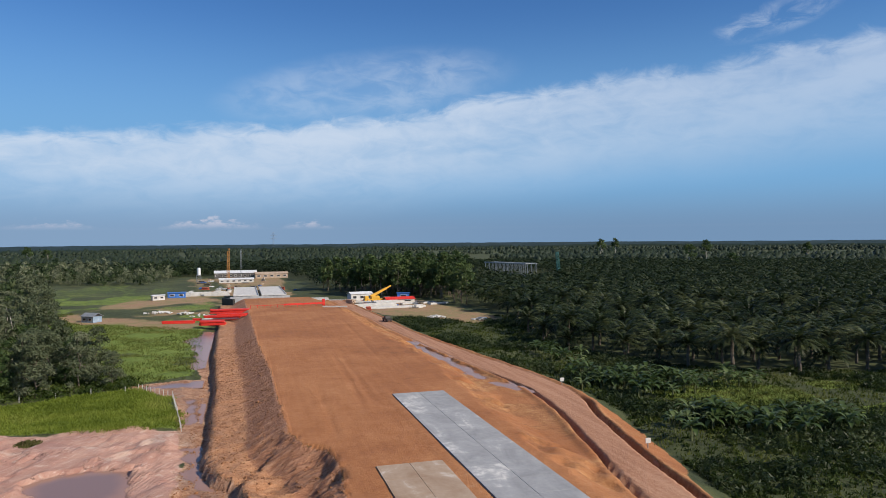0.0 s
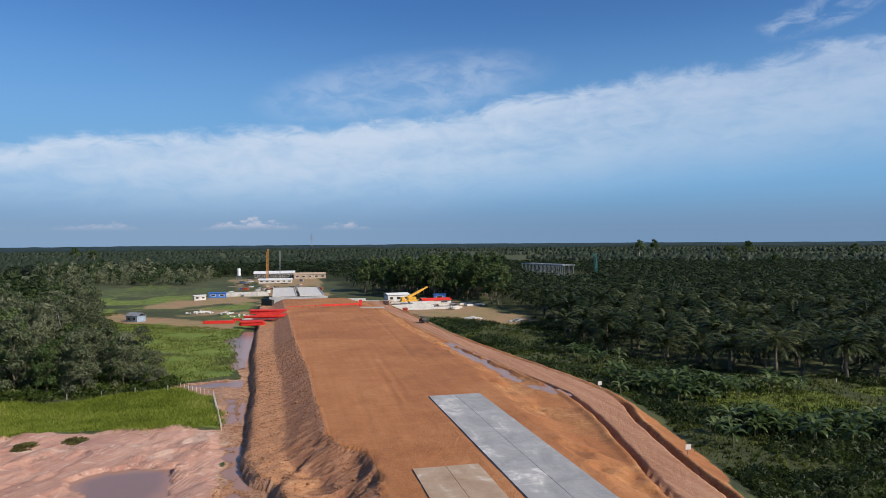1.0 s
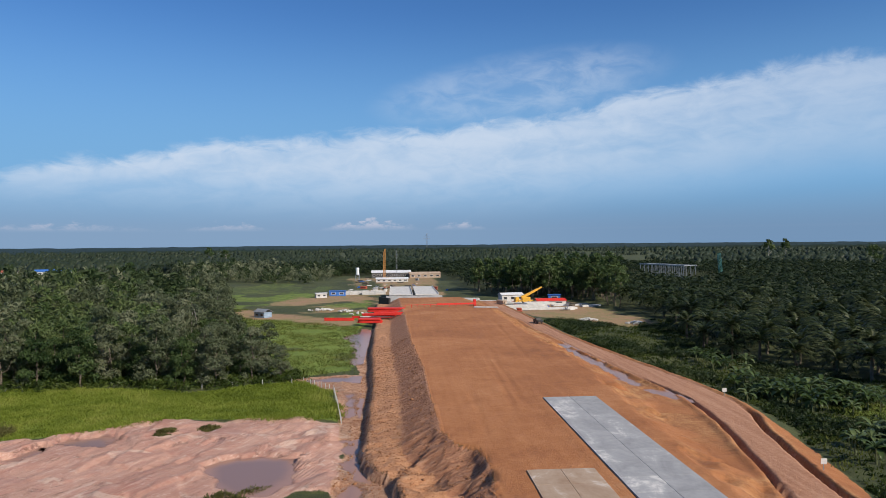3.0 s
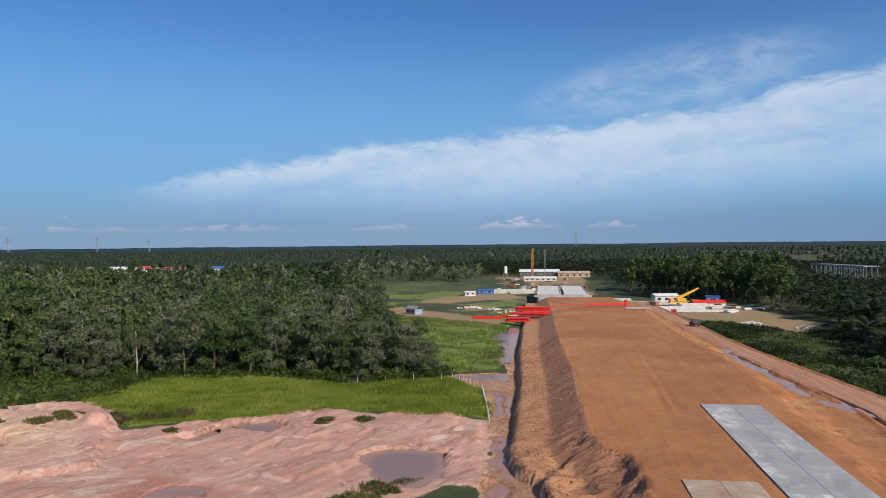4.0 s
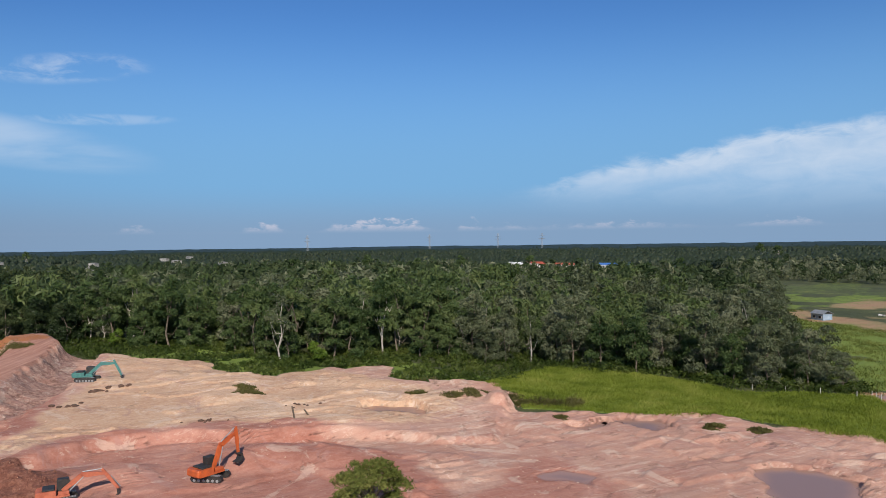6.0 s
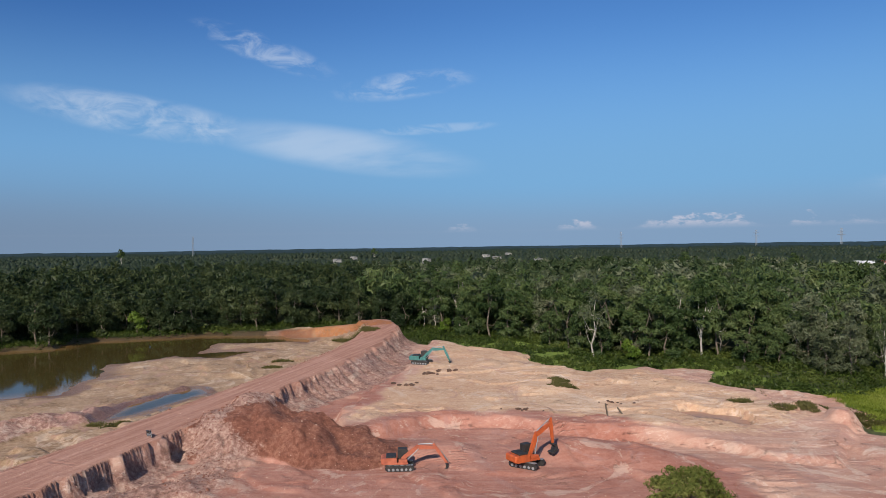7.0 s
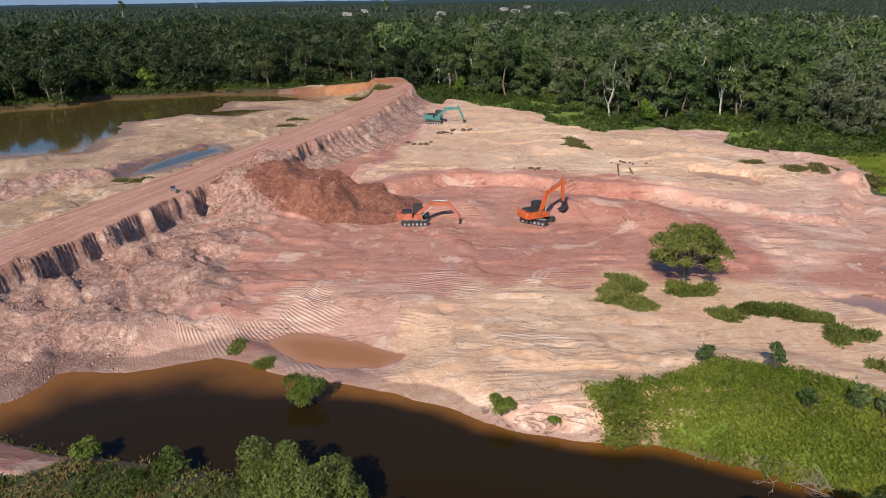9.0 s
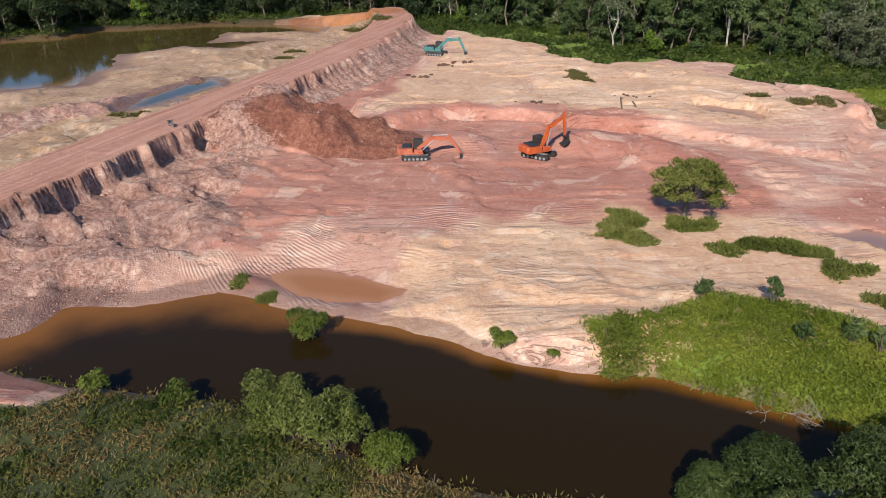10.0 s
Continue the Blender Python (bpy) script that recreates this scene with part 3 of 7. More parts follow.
    levee = np.clip(1 - (np.abs(ld + 2 * w1) + 2 * w2) / np.interp(ls, [0, 0.4, 1], [5.5, 4.5, 1.6]), 0, 1)
    z += 2.0 * np.clip(1 - (np.abs(ld + 2 * w1) + 2 * w2) / np.interp(ls, [0, 0.4, 1], [5, 4, 1.6]), 0, 1) * (0.5 + 1.2 * fbm(x, y, 4, 3, 29))
    q_road = soft(4.9 - np.abs(d) + w2 - 6 * np.clip(fall, 0, 1) * (d > 0), 0.4) * soft(s - 0.001, 0.01)
    cliff = soft(fall - 0.02, 0.03) * soft(1.25 - fall + 0.8 * w1, 0.3) * soft(s - 0.02, 0.02) * (d > 0)
    grey = cliff * soft(s - 0.02, 0.02)
    dark_red = np.maximum(dark_red, 0.8 * soft(0.8 - np.abs(d + 5.6 + w2), 0.5) * soft(fbm(x, y, 5, 2, 109) - 0.44, 0.1) * soft(s - 0.02, 0.02))
    # upper steep face: its shade is put into the colour as dark soil
    dark_red = np.maximum(dark_red, 0.5 * soft(fall - 0.02, 0.03) * soft(0.35 - fall + w2, 0.2) * soft(s - 0.02, 0.02) * soft(0.5 - s, 0.1) * (d > 0))
    ochre = quarry * soft(-d - 4, 3) * soft(-75 - x, 20)
    grey = np.maximum(grey, 0.7 * soft(levee - 0.15, 0.2))
    d2, s2 = along_line(x, y, OCHRE_BANK)
    spur = np.clip(1 - (np.abs(d2) + 2 * w1) / 6, 0, 1)
    z = np.maximum(z, np.interp(s2, [0, 0.4, 1], [5.8, 4.2, 1.6]) * np.minimum(1, spur * 2.2))
    ochre = np.maximum(ochre, soft(spur - 0.1, 0.1))
    # rubble between the bank and the pond
    rub = soft(inside(x, y, [(-60, -14), (-78, -13), (-96, 7), (-108, 16), (-100, 20), (-84, 14), (-68, 7), (-63, 0)]) + 9 * w1, 7)
    z += rub * (2.6 * (fbm(x, y, 4.5, 4, 17) - 0.45) + 0.8 * soft(fbm(x, y, 5, 3, 107) - 0.52, 0.03))
    grey = np.maximum(grey, 0.8 * rub)
    dark_red = np.maximum(dark_red, 0.6 * rub * soft(-70 - x + 40 * w1, 12))
    # ridges pushed up by the blade near the pond
    fan = soft(inside(x, y, [(-66, 0), (-78, 16), (-70, 34), (-50, 34), (-38, 27), (-48, 18), (-60, 8)]) + 3 * w1, 4)
    ang = np.arctan2(y - 4, x + 88)
    z += fan * 0.04 * np.sin(ang * 110 + 6 * w1 + 2.5 * np.sin(x * 0.3)) * soft(fbm(x, y, 6, 2, 31) - 0.42, 0.2)
    # bank of bare sand round the thicket
    th = inside(x, y, THICKET)
    z += 0.5 * soft(th + 3 + 2 * w1, 4)
    pinkish = 0.46 * soft(y - 70 + 20 * w1, 20) * soft(x + 90 + 20 * w1, 20)
    pinkish = np.maximum(pinkish, 0.85 * soft(-56 - x + 18 * w1, 14) * soft(62 - y + 18 * w1, 16) * (0.45 + 0.55 * soft(fbm(x, y, 15, 3, 63) - 0.44, 0.2)))
    tan = quarry * soft(inside(x, y, [(-60, 24), (-66, 40), (-58, 62), (-40, 66), (-25, 56), (-36, 28), (-48, 18)]) + 8 * w1, 8)
    tan = np.maximum(tan, 0.75 * quarry * soft(face - 3 + 8 * w1, 6) * soft(-72 - x, 20))
    pinkish = pinkish * soft(beside - 7 + 3 * w1, 3)
    pinkish = pinkish * (1 - 0.7 * soft(face - 3 + 8 * w1, 6))
    spit = soft(inside(x, y, SPIT) + w1, 0.8)
    quarry = np.maximum(quarry, spit)
    red = np.maximum(red, spit)
    z += 0.5 * spit
    lawn = soft(inside(x, y, LAWN) + 3.5 * w1 + 1.5 * w2, 1.2)
    z += 0.35 * lawn
    meadow = soft(inside(x, y, [(-10, 166), (-24, 160), (-34, 178), (-54, 218), (-66, 282), (-60, 300), (-12, 262), (-12, 200)]) + 4 * w1, 4)
    lawn = np.maximum(lawn, meadow * soft(fbm(x, y, 18, 3, 57) - 0.4, 0.25) * 0.9)
    field = soft(inside(x, y, [(-170, 525), (-100, 425), (-66, 412), (-35, 430), (-48, 530), (-150, 562)]) + 6 * w1, 8)
    field = np.maximum(field, soft(inside(x, y, [(-205, 564), (-340, 480), (-520, 690), (-294, 830)]), 20))
    lawn = np.maximum(lawn, field * (0.1 + 0.35 * soft(fbm(x, y, 26, 3, 59) - 0.45, 0.2)))
    lawn = np.maximum(lawn, 0.8 * soft(inside(x, y, CLEARING) + 6 * w1, 4) * soft(fbm(x, y, 9, 3, 111) - 0.4, 0.15))
    lawn = np.maximum(lawn, 0.6 * soft(inside(x, y, [(-20, 160), (-62, 285), (-100, 425), (-40, 432), (-12, 380), (-10, 262)]) + 8 * w1, 8) * soft(fbm(x, y, 24, 4, 113) - 0.4, 0.2))
    rim = (1 - quarry) * soft(inside(x, y, [(-78, 118), (-86, 128), (-104, 132), (-128, 136), (-150, 112), (-182, 116), (-196, 100), (-188, 84), (-120, 84), (-104, 108)]) + 4 * w1, 4)
    lawn = np.maximum(lawn, 0.75 * rim)
    green = np.maximum(lawn, 0.85 * soft(th + 1.5 * w1, 1.0))
    quarry = np.clip(quarry - soft(th + 1.5 * w1, 1.0), 0, 1)
    # basins
    wet = np.zeros(x.shape)
    for poly, depth, wide in ((POND, 2.6, 5.0), (LAKE, 1.6, 10.0), (STRIP, 1.0, 2.5)):
        p = inside(x, y, poly) + 1.5 * w1 + 0.8 * w2
        if poly is LAKE:
            p = p + 20 * (fbm(x, y, 20, 4, 45) - 0.53) * soft(x + 236, 24)
            for flat in FLATS:
                p = np.minimum(p, -inside(x, y, flat) - 5 * w1 - 3 * w2 - 0.5)
        level = {0: -1.0, 1: -0.3, 2: 0.6}[(POND, LAKE, STRIP).index(poly)]
        fall = np.clip(p / wide, 0, 1)
        bowl = level - depth * fall - 0.03
        beach = np.interp(x, [-240, -225], [1.3, 16]) if poly is LAKE else np.interp(x, [-56, -48, -40, -30], [6.0, 4.0, 1.4, 3.0]) if poly is POND else 4.0
        ring = np.clip(1 + p / np.where(p < 0, beach, 1), 0, 1) * np.where(p < 0, soft(2.4 - z, 1.2), 1)
        z = np.where(p > 0, np.minimum(z, bowl), z * (1 - ring) + ring * (level + 0.02))
        if poly is STRIP:
            z = np.where(p < 0, np.minimum(z, level + 0.02 - 0.5 * p), z)
        wet = np.maximum(wet, 0.75 * soft(p + 6.0 + 8 * w1, 9) if poly is LAKE else soft(p + np.interp(x, [-56, -50], [3.0, 1.0]) + 3 * w1, np.interp(x, [-56, -50], [3.5, 1.2])))
    p = inside(x, y, SHALLOW) + 3 * w1 + 2 * w2
    rise = np.clip(-p / 5, 0, 1)
    z = np.where(p > -5, np.minimum(z, -0.84 - 0.14 * np.clip(p, -0.6, 1) + 1.2 * rise ** 1.3), z)
    wet = np.maximum(wet, 0.85 * soft(p, 1.2))
    red = np.maximum(red, 0.8 * soft(p, 1.2))
    # the embankment of the new road
    xl = emb_left(y) + 0.35 * w2 + 0.6 * w1
    o = x - xl
    lump = np.interp(o, [-12, -10, -6, -4.5, 0], [0.3, 1.0, 0.8, 0.35, 0.1])
    left = np.interp(o, [-17, -13.5, -12.2, -11.2, -10.7, -9.9, -5.7, -5.1, -0.15, 0.15, 0.5], [0.0, -0.35, -0.55, -0.5, 0.85, 1.05, 1.2, 1.35, 4.0, 4.1, 4.02]) + lump * 1.0 * rough
    left += 0.5 * (fbm(x, y, 1.5, 3, 93) - 0.5) * soft(o + 10.5, 0.8) * soft(-8.2 - o, 1.0)
    scoop = soft(inside(x, y, [(-1, 62), (11.5, 62), (11.5, 88), (8.5, 97), (0, 100)]) + 2 * w1, 3)
    left -= scoop * soft(-o, 1.5) * 5.0 * np.abs(fbm(x, y, 5.0, 4, 85) - 0.5)
    streaks = vnoise(x, y * 6, 4.5, 4) - 0.5
    left += np.interp(o, [-5.5, -4, -1, 0], [0, 0.42, 0.38, 0]) * streaks
    hd, hs = along_line(x, y, HAUL_ROAD)
    hw = np.interp(y, [66, 80, 99, 114, 138, 160, 190], [2.6, 2.5, 2.2, 3.0, 3.5, 3.0, 2.1])
    xr = np.interp(y, [60, 85, 100, 118, 150, 220, 280, 330], [34.2, 35.0, 35.6, 37.2, 38.6, 36.6, 35.5, 30])
    r = x - xr - 1.2 * w1
    right = np.interp(r, [0, 0.8, 5.5, 7.5], [4, 3.8, 2.2, 2.0]) + (0.6 * rough + 1.5 * (vnoise(x, y, 2.6, 6) - 0.5) * soft(fbm(x, y, 9, 2, 7) - 0.45, 0.2)) * soft(r - 0.3, 1) * soft(6 - r, 2)
    off = hd - hw
    out_to = np.interp(y, [66, 72, 80, 95, 115, 130], [2.2, 3.0, 5.2, 5.4, 3.4, 2.5])
    right = np.where(off > 0, np.interp(off + w1, [0, 0.5, 1.0, 6.5], [2.0, 1.95, 1.9, 0.0]) + 0.15 * rough, right)
    cut = np.where(hd > 0, soft(112 - y, 6), soft(138 - y, 10)) * (0.75 + 0.5 * fbm(x, y, 9, 2, 81)) + 0.2
    right = right - 1.05 * np.exp(-((np.abs(hd) - hw - 0.5 + 0.8 * w1) / 0.42) ** 4) * cut + 0.35 * np.exp(-((np.abs(hd) - hw - 1.6 + w1) / 0.6) ** 2)
    ridge = np.where(x < 20, left, right)
    for rx, ry0, ry1 in ((18.5, 112, 165), (20.3, 112, 160), (29.0, 150, 240), (12.0, 95, 120)):
        ridge = ridge - 0.14 * np.exp(-((x - rx - 0.03 * (y - ry0) - w1) / 0.3) ** 2) * soft(y - ry0, 8) * soft(ry1 - y, 8)
    ridge = ridge + 0.1 * (fbm(x, y * 0.3, 6, 3, 83) - 0.5)
    ridge = ridge + 0.12 * np.exp(-((x - 23.4 - 0.5 * w1) / 0.5) ** 2) * soft(119 - y, 2)
    end = soft(338 - y, 6) * soft(y + 300, 60)
    on = soft(o + 16, 2) * soft(6.5 - off, 1.0) * end
    z = z * (1 - on) + on * ridge
    top = soft(o, 0.4) * soft(-r + 0.5 + w2, 1.0) * end
    side = soft(o + 10.5 + w1, 1.2) * soft(0.05 - o, 0.4) * soft(x * 0 + 20 - x, 1) * end
    bench = soft(-5.4 - o + 1.5 * w2, 0.9) * side
    haul = soft(-np.abs(hd) + hw + 0.8 + 0.8 * w2, 0.8) * end
    verge = soft(r, 1) * soft(out_to - off + 3 * w1, 1.5) * end
    mud = soft(inside(x, y, MUD) + 2 * w1 + w2, 1.5) * (1 - side)
    wet = np.maximum(wet, 0.5 * mud * soft(fbm(x, y * 0.6, 6, 3, 43) - 0.5, 0.1))
    for poly, level in POOLS:
        p = inside(x, y, poly) + 3.2 * w1 + 3.4 * w2 - 0.4
        wet = np.maximum(wet, 0.9 * soft(p + 0.6, 1.5))
        z = np.where(p > -0.8, np.minimum(z, level + 0.06 - 0.2 * np.clip(p + 0.5, 0, 1)), z)
    bare = np.maximum(soft(inside(x, y, YARD) + 9 * w1, 9) * 0.75, soft(inside(x, y, SITE) + 12 * w1, 10) * np.clip(0.2 + 3 * (fbm(x, y, 22, 4, 47) - 0.42) + np.where(y > 405, 0.35, 0), 0.05, 0.8))
    bare = np.maximum(bare, soft(inside(x, y, [(200, 440), (226, 440), (226, 470), (205, 480)]), 8))
    soils = dict(track=q_road * (d < 8), bench=bench, fan=fan, crawl=np.clip(1.4 * quarry * (1 - cliff), 0, 1), lawn=green, quarry=quarry, red=np.maximum(red, pinkish) * quarry * (1 - q_road), dark_red=dark_red, sand=tan, ochre=ochre * (1 - q_road), grey=np.clip(grey, 0, 1), wet=wet, bare=bare,
                 mud=np.maximum(mud, 0.55 * scoop * side), slope=side, verge=verge, orange=np.maximum(np.maximum(top, 0.6 * soft(spur - 0.1, 0.1) * soft(-200 - x, 6)), verge * np.clip(0.3 + 2.6 * (fbm(x, y, 7, 3, 87) - 0.5), 0, 1)), haul=haul)
    return z, soils


def lines(stops):
    """Grid lines from (start, end, step) pieces."""
    out = []
    for a, b, n in stops:
        out.extend(np.linspace(a, b, max(2, int(round((b - a) / n)) + 1))[:-1])
    return np.array(out + [stops[-1][1]])


def far_lines(a, sign):
    return sign * np.geomspace(abs(a), 4800, 26)[1:]


def make_ground():
    xs = lines([(-300, -150, 1.5), (-150, -128, 0.6), (-128, -25, 0.42), (-25, 44, 0.55), (44, 62, 0.33), (62, 150, 3)])
    ys = lines([(-120, -30, 3.0), (-30, -18, 0.6), (-18, 112, 0.42), (112, 185, 0.95), (185, 440, 2.6)])
    xs = np.concatenate([far_lines(-300, -1)[::-1], xs, far_lines(150, 1)])
    ys = np.concatenate([far_lines(-120, -1)[::-1], ys, far_lines(440, 1)])
    gx, gy = np.meshgrid(xs, ys)
    x, y = gx.ravel(), gy.ravel()
    z, soils = lie(x, y)
    nx, ny = len(xs), len(ys)
    i = np.arange(nx * ny).reshape(ny, nx)
    quads = np.stack([i[:-1, :-1], i[:-1, 1:], i[1:, 1:], i[1:, :-1]], -1).reshape(-1, 4)
    me = quad_mesh("ground", np.stack([x, y, z], 1), quads, M_GROUND)
    for name, keys in (("zone_a", ("lawn", "quarry", "red")), ("zone_b", ("dark_red", "ochre", "grey")), ("zone_c", ("wet", "bare", "mud")), ("zone_d", ("slope", "orange", "haul")), ("zone_e", ("bench", "fan", "crawl"))):
        col = np.ones((len(x), 4), np.float32)
        for k, key in enumerate(keys):
            col[:, k] = np.clip(soils[key], 0, 1)
        if name == "zone_a":
            col[:, 3] = np.clip(soils["sand"], 0, 1)
        if name == "zone_e":
            col[:, 3] = np.clip(soils["track"], 0, 1)
        if name == "zone_d":
            col[:, 3] = np.clip(soils["verge"], 0, 1)
        me.color_attributes.new(name, "FLOAT_COLOR", "POINT").data.foreach_set("color", col.ravel())
    me.polygons.foreach_set("use_smooth", np.ones(len(quads), bool))
    return tagged(new("ground", me), "orange, pink and green open ground of a road works and clay pit", "ground", kind="structure")


def quad_mesh(name, verts, faces, mat):
    """A mesh from arrays, all faces with the same number of corners."""
    me = bpy.data.meshes.new(name)
    k = faces.shape[1]
    me.vertices.add(len(verts))
    me.vertices.foreach_set("co", np.asarray(verts, np.float32).ravel())
    me.loops.add(faces.size)
    me.loops.foreach_set("vertex_index", faces.ravel().astype(np.int32))
    me.polygons.add(len(faces))
    me.polygons.foreach_set("loop_start", np.arange(0, faces.size, k, dtype=np.int32))
    me.update(calc_edges=True)
    if mat:
        me.materials.append(mat)
    return me


def height(x, y):
    z, _ = lie(np.atleast_1d(np.asarray(x, float)), np.atleast_1d(np.asarray(y, float)))
    return z


ground = make_ground()


def water(name, poly, level, step, label, mat, grow=1.5, deep=4.0, shore=None):
    px, py = zip(*poly)
    xs = np.arange(min(px) - 3, max(px) + 3 + step, step)
    ys = np.arange(min(py) - 3, max(py) + 3 + step, step)
    gx, gy = np.meshgrid(xs, ys)
    x, y = gx.ravel(), gy.ravel()
    d = inside(x, y, poly)
    nx, ny = len(xs), len(ys)
    i = np.arange(nx * ny).reshape(ny, nx)
    q = np.stack([i[:-1, :-1], i[:-1, 1:], i[1:, 1:], i[1:, :-1]], -1).reshape(-1, 4)
    q = q[(d[q] > -grow).any(1)]
    used, q = np.unique(q, return_inverse=True)
    q = q.reshape(-1, 4)
    me = quad_mesh(name, np.stack([x[used], y[used], np.full(len(used), level)], 1), q, mat)
    if shore:
        far = np.abs(along_line(x, y, shore)[0])
        d = np.where(far < 3, far * np.sign(d), far)
    col = np.ones((len(used), 4), np.float32)
    col[:, :3] = np.clip(d[used] / (deep * (1 + 2.2 * soft(-52 - x[used], 10)) if shore else deep), 0, 1)[:, None]
    me.color_attributes.new("depth", "FLOAT_COLOR", "POINT").data.foreach_set("color", col.ravel())
    return tagged(new(name, me), label, "water", kind="structure")


water("pond", POND, -1.0, 0.7, "dark brown still pond with orange shallows", M_POND, 2.5, 2.6, POND[:17])
water("mud_pool", SHALLOW, -0.88, 0.7, "shallow orange-brown pool beside the pond", M_MURKY, 0.2, 2.0)
water("lake", LAKE, -0.3, 3.0, "muddy olive flooded pit below the forest", M_LAKE, 5.0, 12.0)
for poly, level in POOLS:
    water("puddle", poly, level, 0.8, "shallow muddy puddle on bare soil", M_PUDDLE, 1.0, 3.0)
water("long_puddle", STRIP, 0.6, 1.0, "pale blue puddle beside the raised dirt road", M_LAKE, 1.5, 3.0)

# ---- helpers for things ----


def part(name, bm, mat, parent, label=""):
    """Links a bmesh as one mesh object under a thing or a part."""
    me = bpy.data.meshes.new(name)
    bm.to_mesh(me)
    bm.free()
    me.materials.append(mat)
    ob = new(name, me)
    ob.parent = parent
    return tagged(ob, label)


def empty(name, m, label, category, group=""):
    ob = new(name)
    ob.empty_display_size = 0.3
    ob.matrix_basis = m
    return tagged(ob, label, category, group)


def mesh_part(name, verts, faces, mat, parent, label=""):
    ob = new(name, quad_mesh(name, np.asarray(verts), np.asarray(faces), mat))
    ob.parent = parent
    return tagged(ob, label)


def bm_tube(bm, a, b, r0, r1, sides=6):
    """A tapered round bar from a to b."""
    a, b = Vector(a), Vector(b)
    q = (b - a).to_track_quat("Z", "Y").to_matrix()
    ring0 = [bm.verts.new(a + q @ Vector((math.cos(2 * math.pi * k / sides) * r0, math.sin(2 * math.pi * k / sides) * r0, 0))) for k in range(sides)]
    ring1 = [bm.verts.new(b + q @ Vector((math.cos(2 * math.pi * k / sides) * r1, math.sin(2 * math.pi * k / sides) * r1, 0))) for k in range(sides)]
    for k in range(sides):
        bm.faces.new((ring0[k], ring0[(k + 1) % sides], ring1[(k + 1) % sides], ring1[k]))
    bm.faces.new(ring0[::-1])
    bm.faces.new(ring1)


def unit(v):
    return v / np.maximum(np.linalg.norm(v, axis=-1, keepdims=True), 1e-9)


def leaf_quads(rng, centres, normals, size, long=1.5):
    """Pointed slips of leaf, two to each centre."""
    c = np.repeat(centres, 2, 0) + rng.normal(size=(2 * len(centres), 3)) * size * 0.3
    nrm = unit(np.repeat(normals, 2, 0) + rng.normal(size=c.shape) * 0.35)
    n = len(c)
    t = unit(np.cross(nrm, rng.normal(size=(n, 3))))
    b = np.cross(nrm, t)
    s = size * rng.uniform(0.55, 1.25, (n, 1))
    v = np.stack([c - t * s * 0.55 * long, c + b * s * 0.36 + t * s * 0.1, c + t * s * 0.5 * long - b * s * 0.2], 1)
    return v.reshape(-1, 3), np.arange(3 * n).reshape(n, 3)


def lobe_points(rng, lobes, n, flat=0.8, shell=0.7):
    """Points and outward directions on a heap of round lobes (x, y, z, r)."""
    lobes = np.asarray(lobes, float)
    pick = rng.choice(len(lobes), n, p=lobes[:, 3] ** 2 / (lobes[:, 3] ** 2).sum())
    d = unit(rng.normal(size=(n, 3)))
    d[:, 2] = np.where(d[:, 2] < -0.35, -d[:, 2], d[:, 2])
    r = lobes[pick, 3:4] * (shell + (1.03 - shell) * rng.random((n, 1)))
    return lobes[pick, :3] + d * r * np.array([1, 1, flat]), unit(d + rng.normal(size=(n, 3)) * 0.45)


def tree_shape(rng, h, crown_r, bare, lobes_n):
    """Lobes of a domed crown: from bare * h up to h."""
    out = []
    for k in range(lobes_n):
        f = (k + 0.5) / lobes_n
        rise = math.sqrt(f) if k % 2 else rng.uniform(0.0, 0.75)
        a = k * 2.4 + rng.uniform(-0.4, 0.4)
        rr = crown_r * rng.uniform(0.3, 0.46)
        w = (crown_r - rr * 0.6) * math.sqrt(max(0.05, 1 - (rise * 0.98) ** 2)) * rng.uniform(0.75, 1.05)
        z = h * bare + (h * (1 - bare) - rr * 0.8) * rise
        out.append((math.cos(a) * w, math.sin(a) * w, z, rr))
    return out


def trunk_bm(rng, h, r, lobes, limbs=5):
    bm = bmesh.new()
    p, top = Vector((0, 0, -0.3)), h * 0.85
    last, n = r * 1.25, 4
    joints = [p]
    for k in range(1, n + 1):
        q = Vector((rng.normal() * 0.03 * h, rng.normal() * 0.03 * h, top * k / n))
        bm_tube(bm, p, q, last, last * 0.72, 6)
        p, last = q, last * 0.72
        joints.append(p)
    for k in range(min(limbs, len(lobes))):
        x, y, z, rr = lobes[(k * 2) % len(lobes)]
        j = joints[1 + k % 3]
        tip = Vector((x, y, max(z, j.z + 0.4)))
        bend = j.lerp(tip, 0.5) + Vector((0, 0, -0.08 * h))
        bm_tube(bm, j, bend, r * 0.42, r * 0.28, 5)
        bm_tube(bm, bend, tip, r * 0.28, r * 0.08, 4)
    return bm


def make_tree(rng, name, label, h, crown_r, bare, lobes_n, leaves, size, leaf_mat, bark, thick=0.22, group="", flat=0.8, limbs=5, category="tree"):
    """A tree with a trunk, limbs and a crown of many leaves."""
    ob = empty(name, Matrix(), label, category, group)
    lobes = tree_shape(rng, h, crown_r, bare, lobes_n)
    part("trunk", trunk_bm(rng, h, thick, lobes, limbs), bark, ob)
    c, nrm = lobe_points(rng, lobes, leaves, flat)
    mesh_part("crown", *leaf_quads(rng, c, nrm, size), leaf_mat, ob)
    return ob


